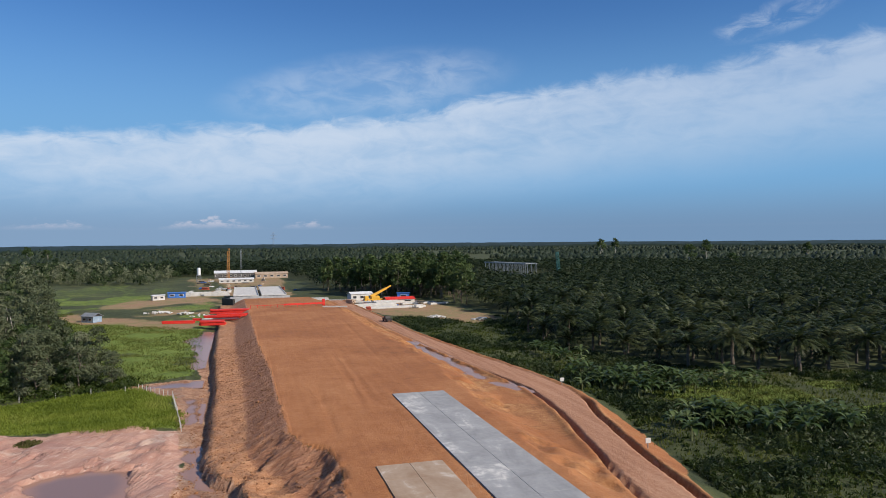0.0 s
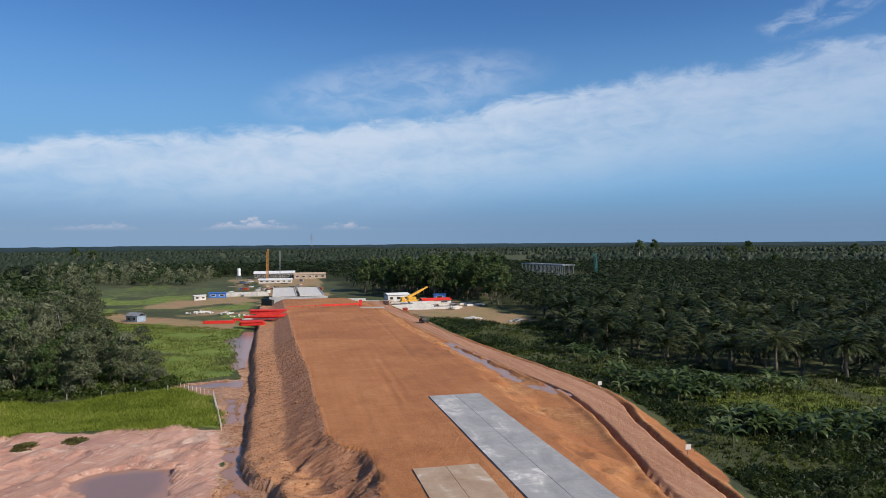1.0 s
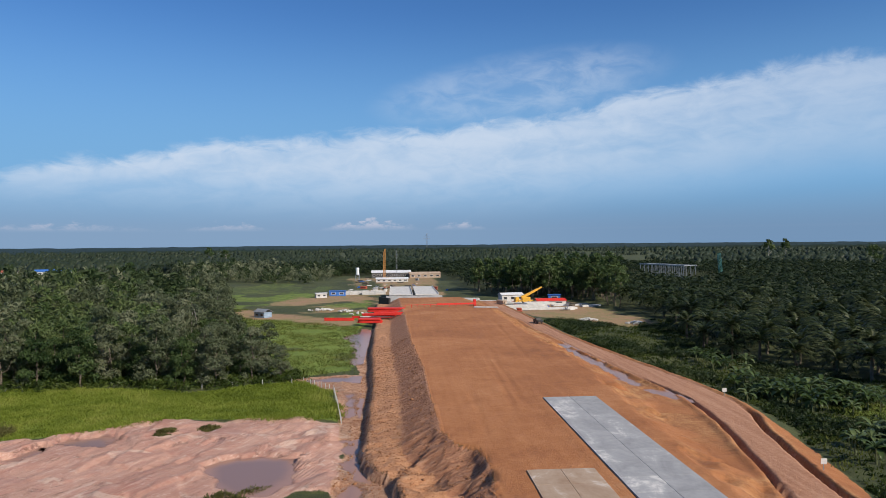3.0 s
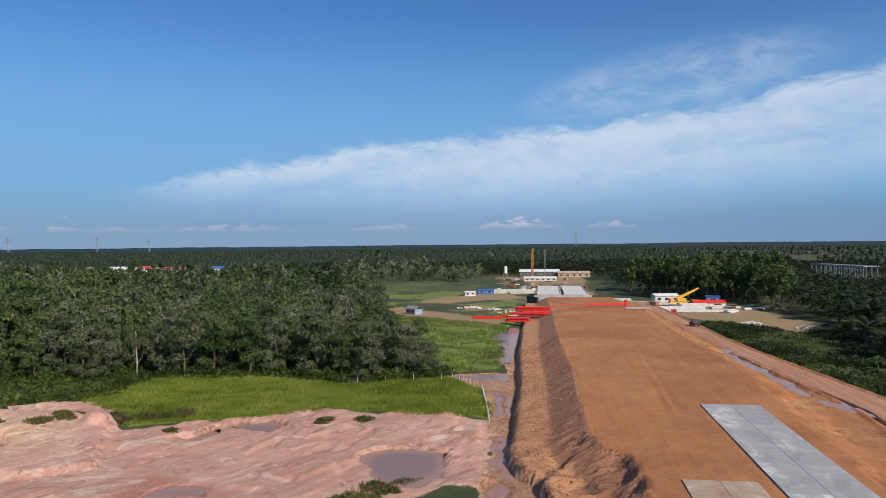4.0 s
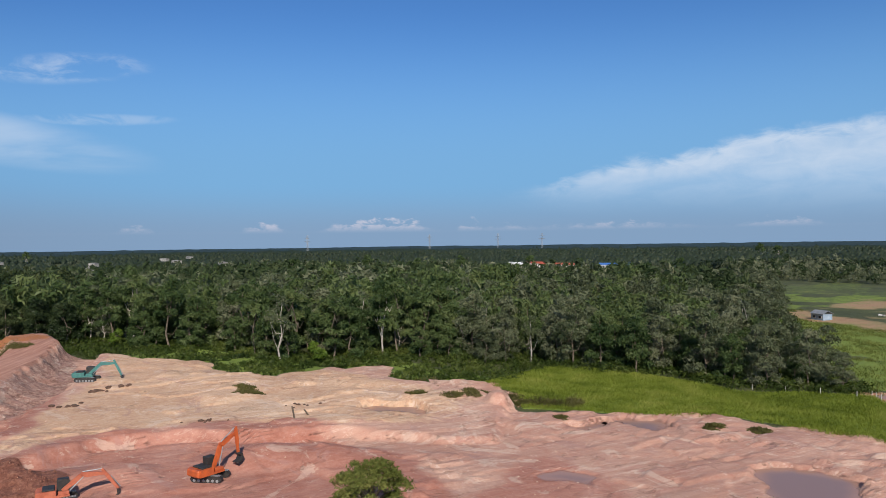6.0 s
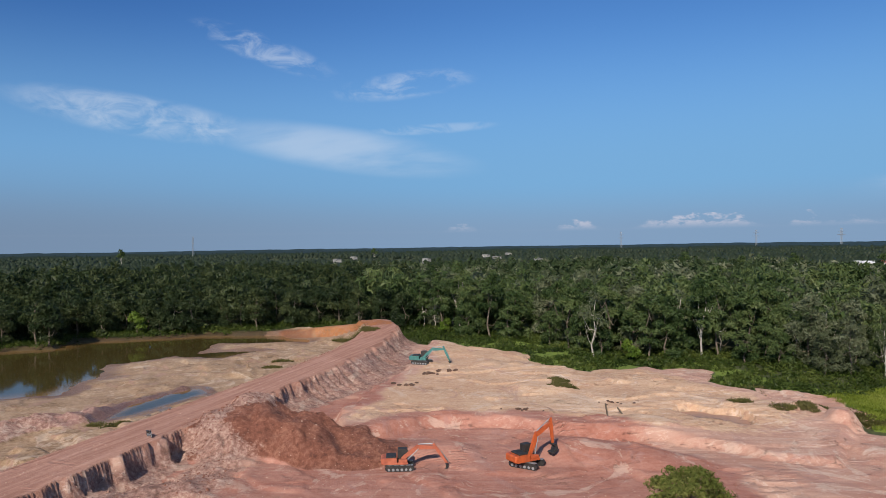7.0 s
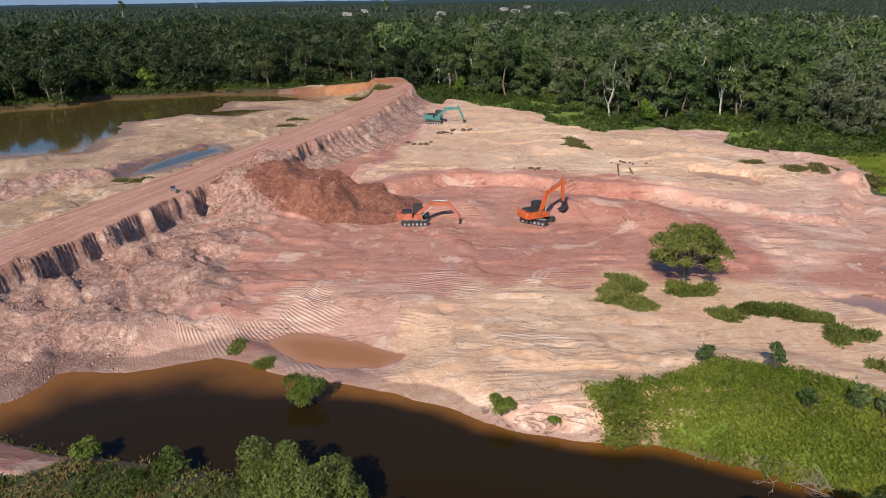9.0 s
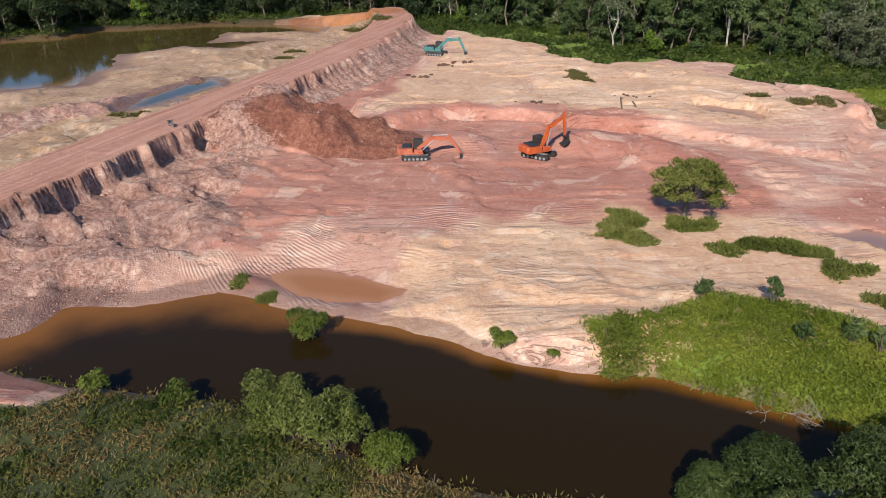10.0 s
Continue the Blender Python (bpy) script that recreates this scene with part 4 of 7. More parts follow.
def palm_fronds(rng, fronds, length, leaflets, wide, droop=1.0):
    """Arched fronds with leaflets on both sides: triangles."""
    verts = []
    for k in range(fronds):
        a = k * 2.39996 + rng.uniform(-0.2, 0.2)
        up = 1.25 - 1.35 * (k / fronds) + rng.uniform(-0.12, 0.12)
        ln = length * rng.uniform(0.8, 1.1)
        t = np.linspace(0.08, 1, leaflets)
        ang = up - droop * 1.5 * t ** 1.6
        step = ln / leaflets
        rad, z = np.cumsum(np.cos(ang)) * step, np.cumsum(np.sin(ang)) * step
        ax = np.array([math.cos(a), math.sin(a), 0])
        side = np.array([-math.sin(a), math.cos(a), 0])
        base = ax * rad[:, None] + np.array([0, 0, 1]) * z[:, None]
        tang = ax * np.cos(ang)[:, None] + np.array([0, 0, 1]) * np.sin(ang)[:, None]
        ll = wide * np.sin(math.pi * (0.12 + 0.83 * t))[:, None] * rng.uniform(0.8, 1.15, (leaflets, 1))
        for s in (-1, 1):
            tip = base + side * s * ll * 0.85 + tang * ll * 0.55 - np.array([0, 0, 1]) * ll * rng.uniform(0.15, 0.6, (leaflets, 1))
            verts.append(np.stack([base - tang * step * 0.5, base + tang * step * 0.6, tip], 1).reshape(-1, 3))
    v = np.concatenate(verts)
    return v, np.arange(len(v)).reshape(-1, 3)


def make_palm(rng, h, fronds=30, length=5.2, leaflets=13):
    ob = empty("oil_palm", Matrix(), "dark green oil palm with long arching fronds in a plantation", "palm tree", "oil palms of the plantation")
    bm = bmesh.new()
    p, n = Vector((0, 0, -0.3)), 5
    for k in range(1, n + 1):
        q = Vector((rng.normal() * 0.06, rng.normal() * 0.06, h * k / n))
        bm_tube(bm, p, q, 0.36 - 0.02 * k, 0.33 - 0.02 * k, 7)
        p = q
    part("trunk", bm, M_BARK, ob)
    v, f = palm_fronds(rng, fronds, length, leaflets, 1.05, 0.85)
    mesh_part("crown", v + np.array([0, 0, h]), f, M_PALM, ob)
    return ob


def strew(templates, which, pos, turn, scale):
    """Copies of arrays (verts, faces) merged into one pair of arrays."""
    vs, fs, base = [], [], 0
    for k, (tv, tf) in enumerate(templates):
        m = which == k
        n = int(m.sum())
        if not n:
            continue
        c, s = np.cos(turn[m])[:, None], np.sin(turn[m])[:, None]
        x = tv[None, :, 0] * c - tv[None, :, 1] * s
        y = tv[None, :, 0] * s + tv[None, :, 1] * c
        v = np.stack([x, y, np.broadcast_to(tv[None, :, 2], x.shape)], -1) * scale[m][:, None, None] + pos[m][:, None, :]
        vs.append(v.reshape(-1, 3))
        fs.append((tf[None] + (np.arange(n) * len(tv))[:, None, None]).reshape(-1, tf.shape[1]) + base)
        base += n * len(tv)
    return np.concatenate(vs), np.concatenate(fs)


def stuff(name, label, verts, faces, mat, category="vegetation"):
    return tagged(new(name, quad_mesh(name, verts, faces, mat)), label, category, kind="stuff")


# ---- vegetation ----
OPEN = [(-20, 156), (-42, 148), (-57, 153), (-84, 150), (-103, 145), (-126, 140), (-137, 119), (-146, 113), (-180, 119), (-196, 104), (-225, 101), (-249, 76), (-252, 50),
        (-259, 12), (-266, -4), (-249, -9), (-251, -20), (-247, -34), (-262, -70), (-250, -150), (-60, -150), (0, -250), (110, -200), (260, 40), (180, 100), (131, 121), (103, 130), (87, 147), (78, 185), (86, 214),
        (97, 250), (98, 300), (95, 345), (64, 368), (52, 385), (46, 430), (40, 640), (-48, 640), (-60, 520), (-150, 560), (-230, 740), (-300, 740), (-170, 520), (-100, 425), (-80, 330), (-62, 280), (-50, 215), (-30, 175)]


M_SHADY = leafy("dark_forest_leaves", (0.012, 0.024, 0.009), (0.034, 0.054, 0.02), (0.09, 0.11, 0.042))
M_BACK = leafy("back_leaves", (0.022, 0.04, 0.015), (0.052, 0.08, 0.031), (0.1, 0.125, 0.055), 0.7)
# open ground among the woods
FIELDS = [[(-205, 564), (-340, 480), (-520, 690), (-294, 830)], [(160, 470), (185, 425), (232, 425), (245, 560), (185, 600)]]


def wooded(x, y):
    ok = inside(x, y, OPEN) < -0.5
    for f in FIELDS:
        ok &= inside(x, y, f) < 0
    return ok


def place_trees():
    rng = np.random.default_rng(11)
    # forest on the left hand: broad-leaved trees
    step = 6.2
    gx, gy = np.meshgrid(np.arange(-700, -18, step), np.arange(-320, 860, step))
    x = (gx + rng.uniform(-0.42, 0.42, gx.shape) * step).ravel()
    y = (gy + rng.uniform(-0.42, 0.42, gy.shape) * step).ravel()
    d = inside(x, y, OPEN)
    r = np.hypot(x, y)
    bearing = np.degrees(np.arctan2(-x, y))
    ok = wooded(x, y) & (r < 780) & (bearing < 112) & (rng.random(x.shape) < np.where(r > 380, 0.62, 0.93))
    x, y, d, r = x[ok], y[ok], d[ok], r[ok]
    z = height(x, y)
    near = np.argsort(-d + 0.12 * r)[:270]
    is_near = np.zeros(len(x), bool)
    is_near[near] = True
    kinds = []
    lab = "leafy dark green forest tree at the edge of the wood"
    for k in range(4):
        kinds.append(make_tree(rng, "forest_tree", "broad forest tree with greyish green leaves" if k == 3 else lab, 11.5 + 1.6 * k, 4.0 + 0.35 * k, 0.06, 18, 1500, 0.62, M_LEAF_GREY if k == 3 else M_LEAF, M_BARK, 0.22, "forest trees"))
    # trees past a bearing near 68 degrees are darkened through their leaf colour
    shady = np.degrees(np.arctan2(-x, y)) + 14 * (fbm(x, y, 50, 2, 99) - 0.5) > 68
    for k in range(3):
        kinds.append(make_tree(rng, "tall_tree", "tall forest tree with a bare trunk and high crown", 16 + 2 * k, 3.8, 0.2, 15, 1250, 0.62, M_LEAF, M_PALE_BARK if k == 2 else M_BARK, 0.22, "forest trees"))
    for k in range(2):
        kinds.append(make_tree(rng, "pale_tree", "thin grey-leaved tree with pale bare limbs", 15 + 2 * k, 3.6, 0.3, 12, 260, 0.6, M_LEAF_GREY, M_PALE_BARK, 0.2, "forest trees", limbs=10))
    kinds.append(make_tree(rng, "young_tree", "young bright green tree below the forest edge", 8, 3.2, 0.12, 9, 650, 0.7, M_LEAF_LIGHT, M_BARK, 0.14, "forest trees"))
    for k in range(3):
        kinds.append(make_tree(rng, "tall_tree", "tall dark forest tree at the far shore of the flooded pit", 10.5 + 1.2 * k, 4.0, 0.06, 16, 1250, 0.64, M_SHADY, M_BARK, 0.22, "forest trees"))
    west = x < -120
    for k, i in enumerate(near):
        if d[i] > -7 and rng.random() < (0.02 if shady[i] else 0.14):
            t = 9
        elif shady[i]:
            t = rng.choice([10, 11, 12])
        elif west[i]:
            t = rng.choice([0, 1, 2, 3, 4, 5, 6, 7], p=[0.13, 0.15, 0.12, 0.12, 0.17, 0.14, 0.08, 0.09])
        else:
            t = rng.choice([0, 1, 2, 3, 7, 8], p=[0.18, 0.16, 0.1, 0.42, 0.08, 0.06])
        s = rng.uniform(0.72, 1.2) * (1.05 if west[i] else float(np.interp(x[i], [-65, -22], [0.86, 0.52])))
        copy_thing(kinds[t], Matrix.Translation((x[i], y[i], z[i] - 0.1)) @ Matrix.Rotation(rng.uniform(0, 6.28), 4, "Z") @ Matrix.Diagonal((s, s, s * rng.uniform(0.92, 1.1), 1)))
    for ob in kinds:
        for o in (*ob.children, ob):
            bpy.data.objects.remove(o)
    # the rest of the forest, joined
    mids, lows = [], []
    for k in range(8):
        h = 9.5 + 1.2 * k
        lobes = tree_shape(rng, h, 4.6, 0.2, 9)
        c, nrm = lobe_points(rng, lobes, 170, 0.8, 0.8)
        mids.append(leaf_quads(rng, c, nrm, 1.25))
        c, nrm = lobe_points(rng, lobes, 34, 0.8, 0.8)
        lows.append(leaf_quads(rng, c, nrm, 2.3))
    rest = ~is_near
    grey = rest & (fbm(x, y, 60, 2, 71) > np.where(x > -150, 0.38, 0.5)) & (rng.random(len(x)) < np.where(x > -150, 0.7, 0.5))
    back = r > 340
    grey &= ~shady
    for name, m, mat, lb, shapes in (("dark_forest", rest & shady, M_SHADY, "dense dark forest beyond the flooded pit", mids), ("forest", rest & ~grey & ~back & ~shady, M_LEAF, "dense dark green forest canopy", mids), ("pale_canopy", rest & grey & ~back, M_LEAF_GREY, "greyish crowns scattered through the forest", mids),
                                     ("back_forest", rest & ~grey & back & ~shady, M_BACK, "dense dark green forest further back", lows), ("pale_back_canopy", rest & grey & back, M_LEAF_GREY, "greyish crowns further back in the forest", lows)):
        n = int(m.sum())
        grow = rng.uniform(0.62, 1.15, n) * np.where(x[m] < -120, 1.12, np.interp(x[m], [-65, -22], [0.9, 0.6])) * np.where(r[m] > 420, 0.8, 1.0) * (0.8 + 0.4 * fbm(x[m], y[m], 45, 2, 77))
        v, f = strew(shapes, rng.integers(0, 8, n), np.stack([x[m], y[m], z[m] - 0.5], 1), rng.uniform(0, 6.28, n), grow)
        stuff(name, lb, v, f, mat, "forest")


def place_palms():
    rng = np.random.default_rng(12)
    step = 8.6
    gx, gy = np.meshgrid(np.arange(-300, 760, step), np.arange(-60, 800, step * 0.87))
    gx = gx + (np.arange(gx.shape[0]) % 2)[:, None] * step / 2
    x = (gx + rng.uniform(-0.12, 0.12, gx.shape) * step).ravel()
    y = (gy + rng.uniform(-0.12, 0.12, gy.shape) * step).ravel()
    d, r = inside(x, y, OPEN), np.hypot(x, y)
    bearing = np.degrees(np.arctan2(-x, y))
    ok = wooded(x, y) & (r < 800) & (bearing > -66) & ((x > 20) | ((y > 640) & (x > -260))) & (rng.random(x.shape) < 0.95)
    jungle = (x > 40) & (x < 150) & (y > 280) & (y < 440) & (fbm(x, y, 30, 2, 5) > 0.4) & (x < 0.32 * y)
    ok &= ~jungle
    x, y, d, r = x[ok], y[ok], d[ok], r[ok]
    z = height(x, y)
    near = np.argsort(r)[:290]
    kinds = [make_palm(rng, h, fr) for h, fr in ((4.2, 28), (5.0, 26), (5.8, 27), (3.4, 28))]
    for i in near:
        s = rng.uniform(0.95, 1.32)
        copy_thing(kinds[rng.integers(0, 4)], Matrix.Translation((x[i], y[i], z[i])) @ Matrix.Rotation(rng.uniform(0, 6.28), 4, "Z") @ Matrix.Diagonal((s, s, s, 1)))
    for ob in kinds:
        for o in (*ob.children, ob):
            bpy.data.objects.remove(o)
    rest = np.ones(len(x), bool)
    rest[near] = False
    back = rest & (r > 330)
    for name, m, fr, leaves, wide in (("palm_plantation", rest & ~back, 24, 5, 1.4), ("far_plantation", back, 13, 3, 1.7)):
        low = []
        for h in (5, 6, 7):
            v, f = palm_fronds(rng, fr, 5.2, leaves, wide)
            low.append((v + np.array([0, 0, h]), f))
        n = int(m.sum())
        v, f = strew(low, rng.integers(0, 3, n), np.stack([x[m], y[m], z[m]], 1), rng.uniform(0, 6.28, n), rng.uniform(0.8, 1.15, n))
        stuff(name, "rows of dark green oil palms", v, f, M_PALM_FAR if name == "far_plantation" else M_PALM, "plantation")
    # a stand of tall jungle trees behind the works yard
    gx, gy = np.meshgrid(np.arange(44, 150, 7.0), np.arange(282, 440, 7.0))
    x = (gx + rng.uniform(-3, 3, gx.shape)).ravel()
    y = (gy + rng.uniform(-3, 3, gy.shape)).ravel()
    ok = (inside(x, y, OPEN) < -0.5) & (fbm(x, y, 30, 2, 5) > 0.4) & (x < 0.32 * y)
    x, y = x[ok], y[ok]
    z = height(x, y)
    kinds = [make_tree(rng, "jungle_tree", "tall dark jungle tree behind the works yard", h, 4.6, 0.2, 10, 360, 1.3, M_LEAF, M_BARK, 0.24, "jungle trees") for h in (16, 19, 22)]
    for i in range(len(x)):
        s = rng.uniform(0.75, 1.1)
        copy_thing(kinds[rng.integers(0, 3)], Matrix.Translation((x[i], y[i], z[i])) @ Matrix.Rotation(rng.uniform(0, 6.28), 4, "Z") @ Matrix.Diagonal((s, s, s, 1)))
    for ob in kinds:
        for o in (*ob.children, ob):
            bpy.data.objects.remove(o)


def far_woods():
    """Woods from the near plantation to the horizon."""
    rng = np.random.default_rng(13)
    n = 28000
    a = np.radians(rng.uniform(-64, 114, n))
    r = 700 * (2600 / 700) ** rng.random(n)
    x, y = -np.sin(a) * r, np.cos(a) * r
    keep = wooded(x, y) & ~((fbm(x, y, 260, 3, 91) > 0.6) & (r < 2000))
    x, y, r = x[keep], y[keep], r[keep]
    blobs = []
    for k in range(6):
        t = np.linspace(0, 2 * math.pi, 6)[:-1] + rng.uniform(0, 1)
        ring = np.stack([np.cos(t) * 5, np.sin(t) * 5, np.full(5, 6.5)], 1) * rng.uniform(0.75, 1.2, (5, 1))
        v = np.concatenate([ring, [[rng.normal(), rng.normal(), 11.0 + rng.uniform(-2, 2)]], ring * np.array([0.8, 0.8, 0])])
        f = [[j, (j + 1) % 5, 5] for j in range(5)] + [[j, 6 + j, (j + 1) % 5] for j in range(5)]
        blobs.append((v, np.array(f)))
    m = len(x)
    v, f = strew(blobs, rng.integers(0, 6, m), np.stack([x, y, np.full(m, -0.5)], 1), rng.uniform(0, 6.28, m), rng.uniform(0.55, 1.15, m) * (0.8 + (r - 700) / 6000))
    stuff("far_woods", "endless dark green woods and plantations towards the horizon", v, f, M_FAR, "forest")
    # closed canopy further out
    az = np.radians(np.linspace(-180, 180, 721))
    rr = np.geomspace(2300, 4780, 44)
    ga, gr = np.meshgrid(az, rr)
    x, y = -np.sin(ga).ravel() * gr.ravel(), np.cos(ga).ravel() * gr.ravel()
    z = 6 + 9 * fbm(x, y, 60, 3, 15) + 6 * (fbm(x, y, 700, 2, 16) - 0.5)
    z[:721] = -2
    i = np.arange(len(x)).reshape(44, 721)
    q = np.stack([i[:-1, :-1], i[:-1, 1:], i[1:, 1:], i[1:, :-1]], -1).reshape(-1, 4)
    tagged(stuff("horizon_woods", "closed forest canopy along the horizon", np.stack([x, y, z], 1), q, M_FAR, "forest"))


# green pulled towards blue: distance haze is mixed into this leaf colour
M_FAR = leafy("haze_tinted_canopy", (0.026, 0.042, 0.024), (0.038, 0.056, 0.034), (0.056, 0.074, 0.046))

def emergents():
    """Single great trees that stand above the woods far off."""
    rng = np.random.default_rng(17)
    kind = [make_tree(rng, "great_tree", "great dark tree standing above the distant woods", h, r, 0.35, 14, 420, 1.9, M_LEAF, M_PALE_BARK, 0.5, "great trees") for h, r in ((27, 8), (24, 9), (30, 7))]
    for k, (a, r) in enumerate(((14.4, 1150), (13.2, 1190), (-29.5, 1250), (-28.4, 1230), (-35.0, 900), (-36.2, 930), (-43, 1100), (-38, 700), (87.6, 1300), (68.8, 1500), (52.5, 520), (50.4, 540), (56, 560), (47.5, 600), (44.5, 640),
                                 (24.0, 420), (22.6, 430), (20.0, 470), (62.0, 480), (31.5, 700), (37.0, 640), (40.5, 600))):
        s = rng.uniform(0.62, 0.85) if r < 800 else rng.uniform(0.85, 1.1)
        copy_thing(kind[k % 3], Matrix.Translation((-math.sin(radians(a)) * r, math.cos(radians(a)) * r, 0)) @ Matrix.Rotation(rng.uniform(0, 6.28), 4, "Z") @ Matrix.Diagonal((s, s, s, 1)))
    for ob in kind:
        for o in (*ob.children, ob):
            bpy.data.objects.remove(o)


place_trees()
emergents()
place_palms()
far_woods()

# ---- plants near by ----


def blades(rng, x, y, z, per, tall, spread, wide, mat, name, label, category="grass"):
    """Tufts of grass: each a few leaning blades."""
    n = len(x) * per
    bx = np.repeat(x, per) + rng.normal(size=n) * spread
    by = np.repeat(y, per) + rng.normal(size=n) * spread
    bz = np.repeat(z, per)
    a = rng.uniform(0, 2 * math.pi, n)
    h = tall * rng.uniform(0.45, 1.25, n)
    lean = h * rng.uniform(0.25, 1.3, n)
    w = wide * rng.uniform(0.6, 1.4, n)
    base = np.stack([bx, by, bz - 0.05], 1)
    side = np.stack([-np.sin(a), np.cos(a), np.zeros(n)], 1) * w[:, None] / 2
    out = np.stack([np.cos(a) * lean, np.sin(a) * lean, h], 1)
    v = np.stack([base - side, base + side, base + out], 1).reshape(-1, 3)
    return stuff(name, label, v, np.arange(3 * n).reshape(n, 3), mat, category)


def clumps(rng, x, y, z, radius, leaves, size, mat, name, label):
    """Low weeds: little heaps of leaves."""
    n = len(x)
    d = unit(rng.normal(size=(n * leaves, 3)))
    d[:, 2] = np.abs(d[:, 2])
    r = np.repeat(radius, leaves)[:, None]
    c = np.repeat(np.stack([x, y, z], 1), leaves, 0) + d * r * rng.uniform(0.5, 1.0, (n * leaves, 1)) * np.array([1, 1, 0.75])
    v, f = leaf_quads(rng, c, unit(d + rng.normal(size=d.shape) * 0.5), size)
    return stuff(name, label, v, f, mat, "weeds")


def one(fn, *a, **k):
    bm = bmesh.new()
    fn(bm, *a, **k)
    return bm


def make_bush(rng, x, y, r, h, label, mat, leaves, size, name="bush", category="bush", lobes_n=13, group=""):
    z = float(height(x, y)[0])
    ob = empty(name, Matrix.Translation((x, y, max(z, -1.3))), label, category, group)
    lobes = [(math.cos(k * 2.4) * r * 0.66 * math.sqrt((k + 0.3) / lobes_n), math.sin(k * 2.4) * r * 0.66 * math.sqrt((k + 0.3) / lobes_n),
              h * rng.uniform(0.3, 0.74), r * rng.uniform(0.26, 0.5)) for k in range(lobes_n)]
    for lx, ly, lz, lr in lobes[::2]:
        part("stem", one(bm_tube, (lx * 0.2, ly * 0.2, -0.2), (lx, ly, lz), 0.07, 0.02, 5), M_BARK, ob)
    c, nrm = lobe_points(rng, lobes, leaves, h / (1.7 * r) if h < r * 1.6 else 1.0, 0.72)
    c[:, 2] = np.maximum(c[:, 2], 0.05)
    mesh_part("foliage", *leaf_quads(rng, c, nrm, size), mat, ob)
    return ob


def make_patch(rng, x, y, r, h, label, mat, tufts, group):
    """A ragged low patch of grass and weeds with a few woody stems."""
    z0 = float(height(x, y)[0])
    ob = empty("low_shrub", Matrix.Translation((x, y, z0)), label, "shrub", group)
    a, q = rng.uniform(0, 2 * math.pi, tufts), np.sqrt(rng.random(tufts))
    turn, thin = rng.uniform(0, math.pi), rng.uniform(0.5, 0.85)
    edge = 0.62 + 0.75 * vnoise(np.cos(a) * 2 + x, np.sin(a) * 2 + y, 0.8, 5)
    u, v = np.cos(a) * q * r * edge * 1.15, np.sin(a) * q * r * edge * thin
    px, py = u * math.cos(turn) - v * math.sin(turn), u * math.sin(turn) + v * math.cos(turn)
    tall = h * (1.05 - 0.75 * q ** 2) * (0.35 + 1.1 * vnoise(px + x, py + y, 0.7, 7))
    pz = height(px + x, py + y) - z0
    per = 11
    n = tufts * per
    way = unit(rng.normal(size=(n, 3)) * np.array([1, 1, 0.5]) + np.array([0, 0, 0.55]))
    way[:, 2] = np.abs(way[:, 2])
    base = np.repeat(np.stack([px, py, pz], 1), per, 0) + rng.normal(size=(n, 3)) * np.array([0.14, 0.14, 0])
    mid = base + way * (np.repeat(tall, per) * rng.uniform(0.25, 1.0, n))[:, None]
    size = rng.uniform(0.14, 0.34, n)[:, None]
    side = unit(np.cross(way, rng.normal(size=(n, 3)))) * size * 0.3
    vs = np.stack([mid - way * size * 0.8 - side, mid - way * size * 0.3 + side, mid + way * size * 0.8], 1).reshape(-1, 3)
    mesh_part("foliage", vs, np.arange(3 * n).reshape(n, 3), mat, ob)
    for k in range(3):
        part("stem", one(bm_tube, (px[k], py[k], pz[k] - 0.1), (px[k] * 1.1, py[k] * 1.1, pz[k] + tall[k] * 0.9 + 0.1), 0.03, 0.012, 5), M_BARK, ob)
    return ob


def branching(bm, rng, p, d, ln, r, depth):
    """A bare branch that forks."""
    q = p + d * ln
    bm_tube(bm, p, q, r, r * 0.65, 5)
    if depth:
        for _ in range(3 if depth > 1 else 2):
            nd = (d + Vector(rng.normal(size=3)) * 0.5).normalized()
            branching(bm, rng, p.lerp(q, rng.uniform(0.55, 1.0)), nd, ln * rng.uniform(0.55, 0.8), r * 0.6, depth - 1)


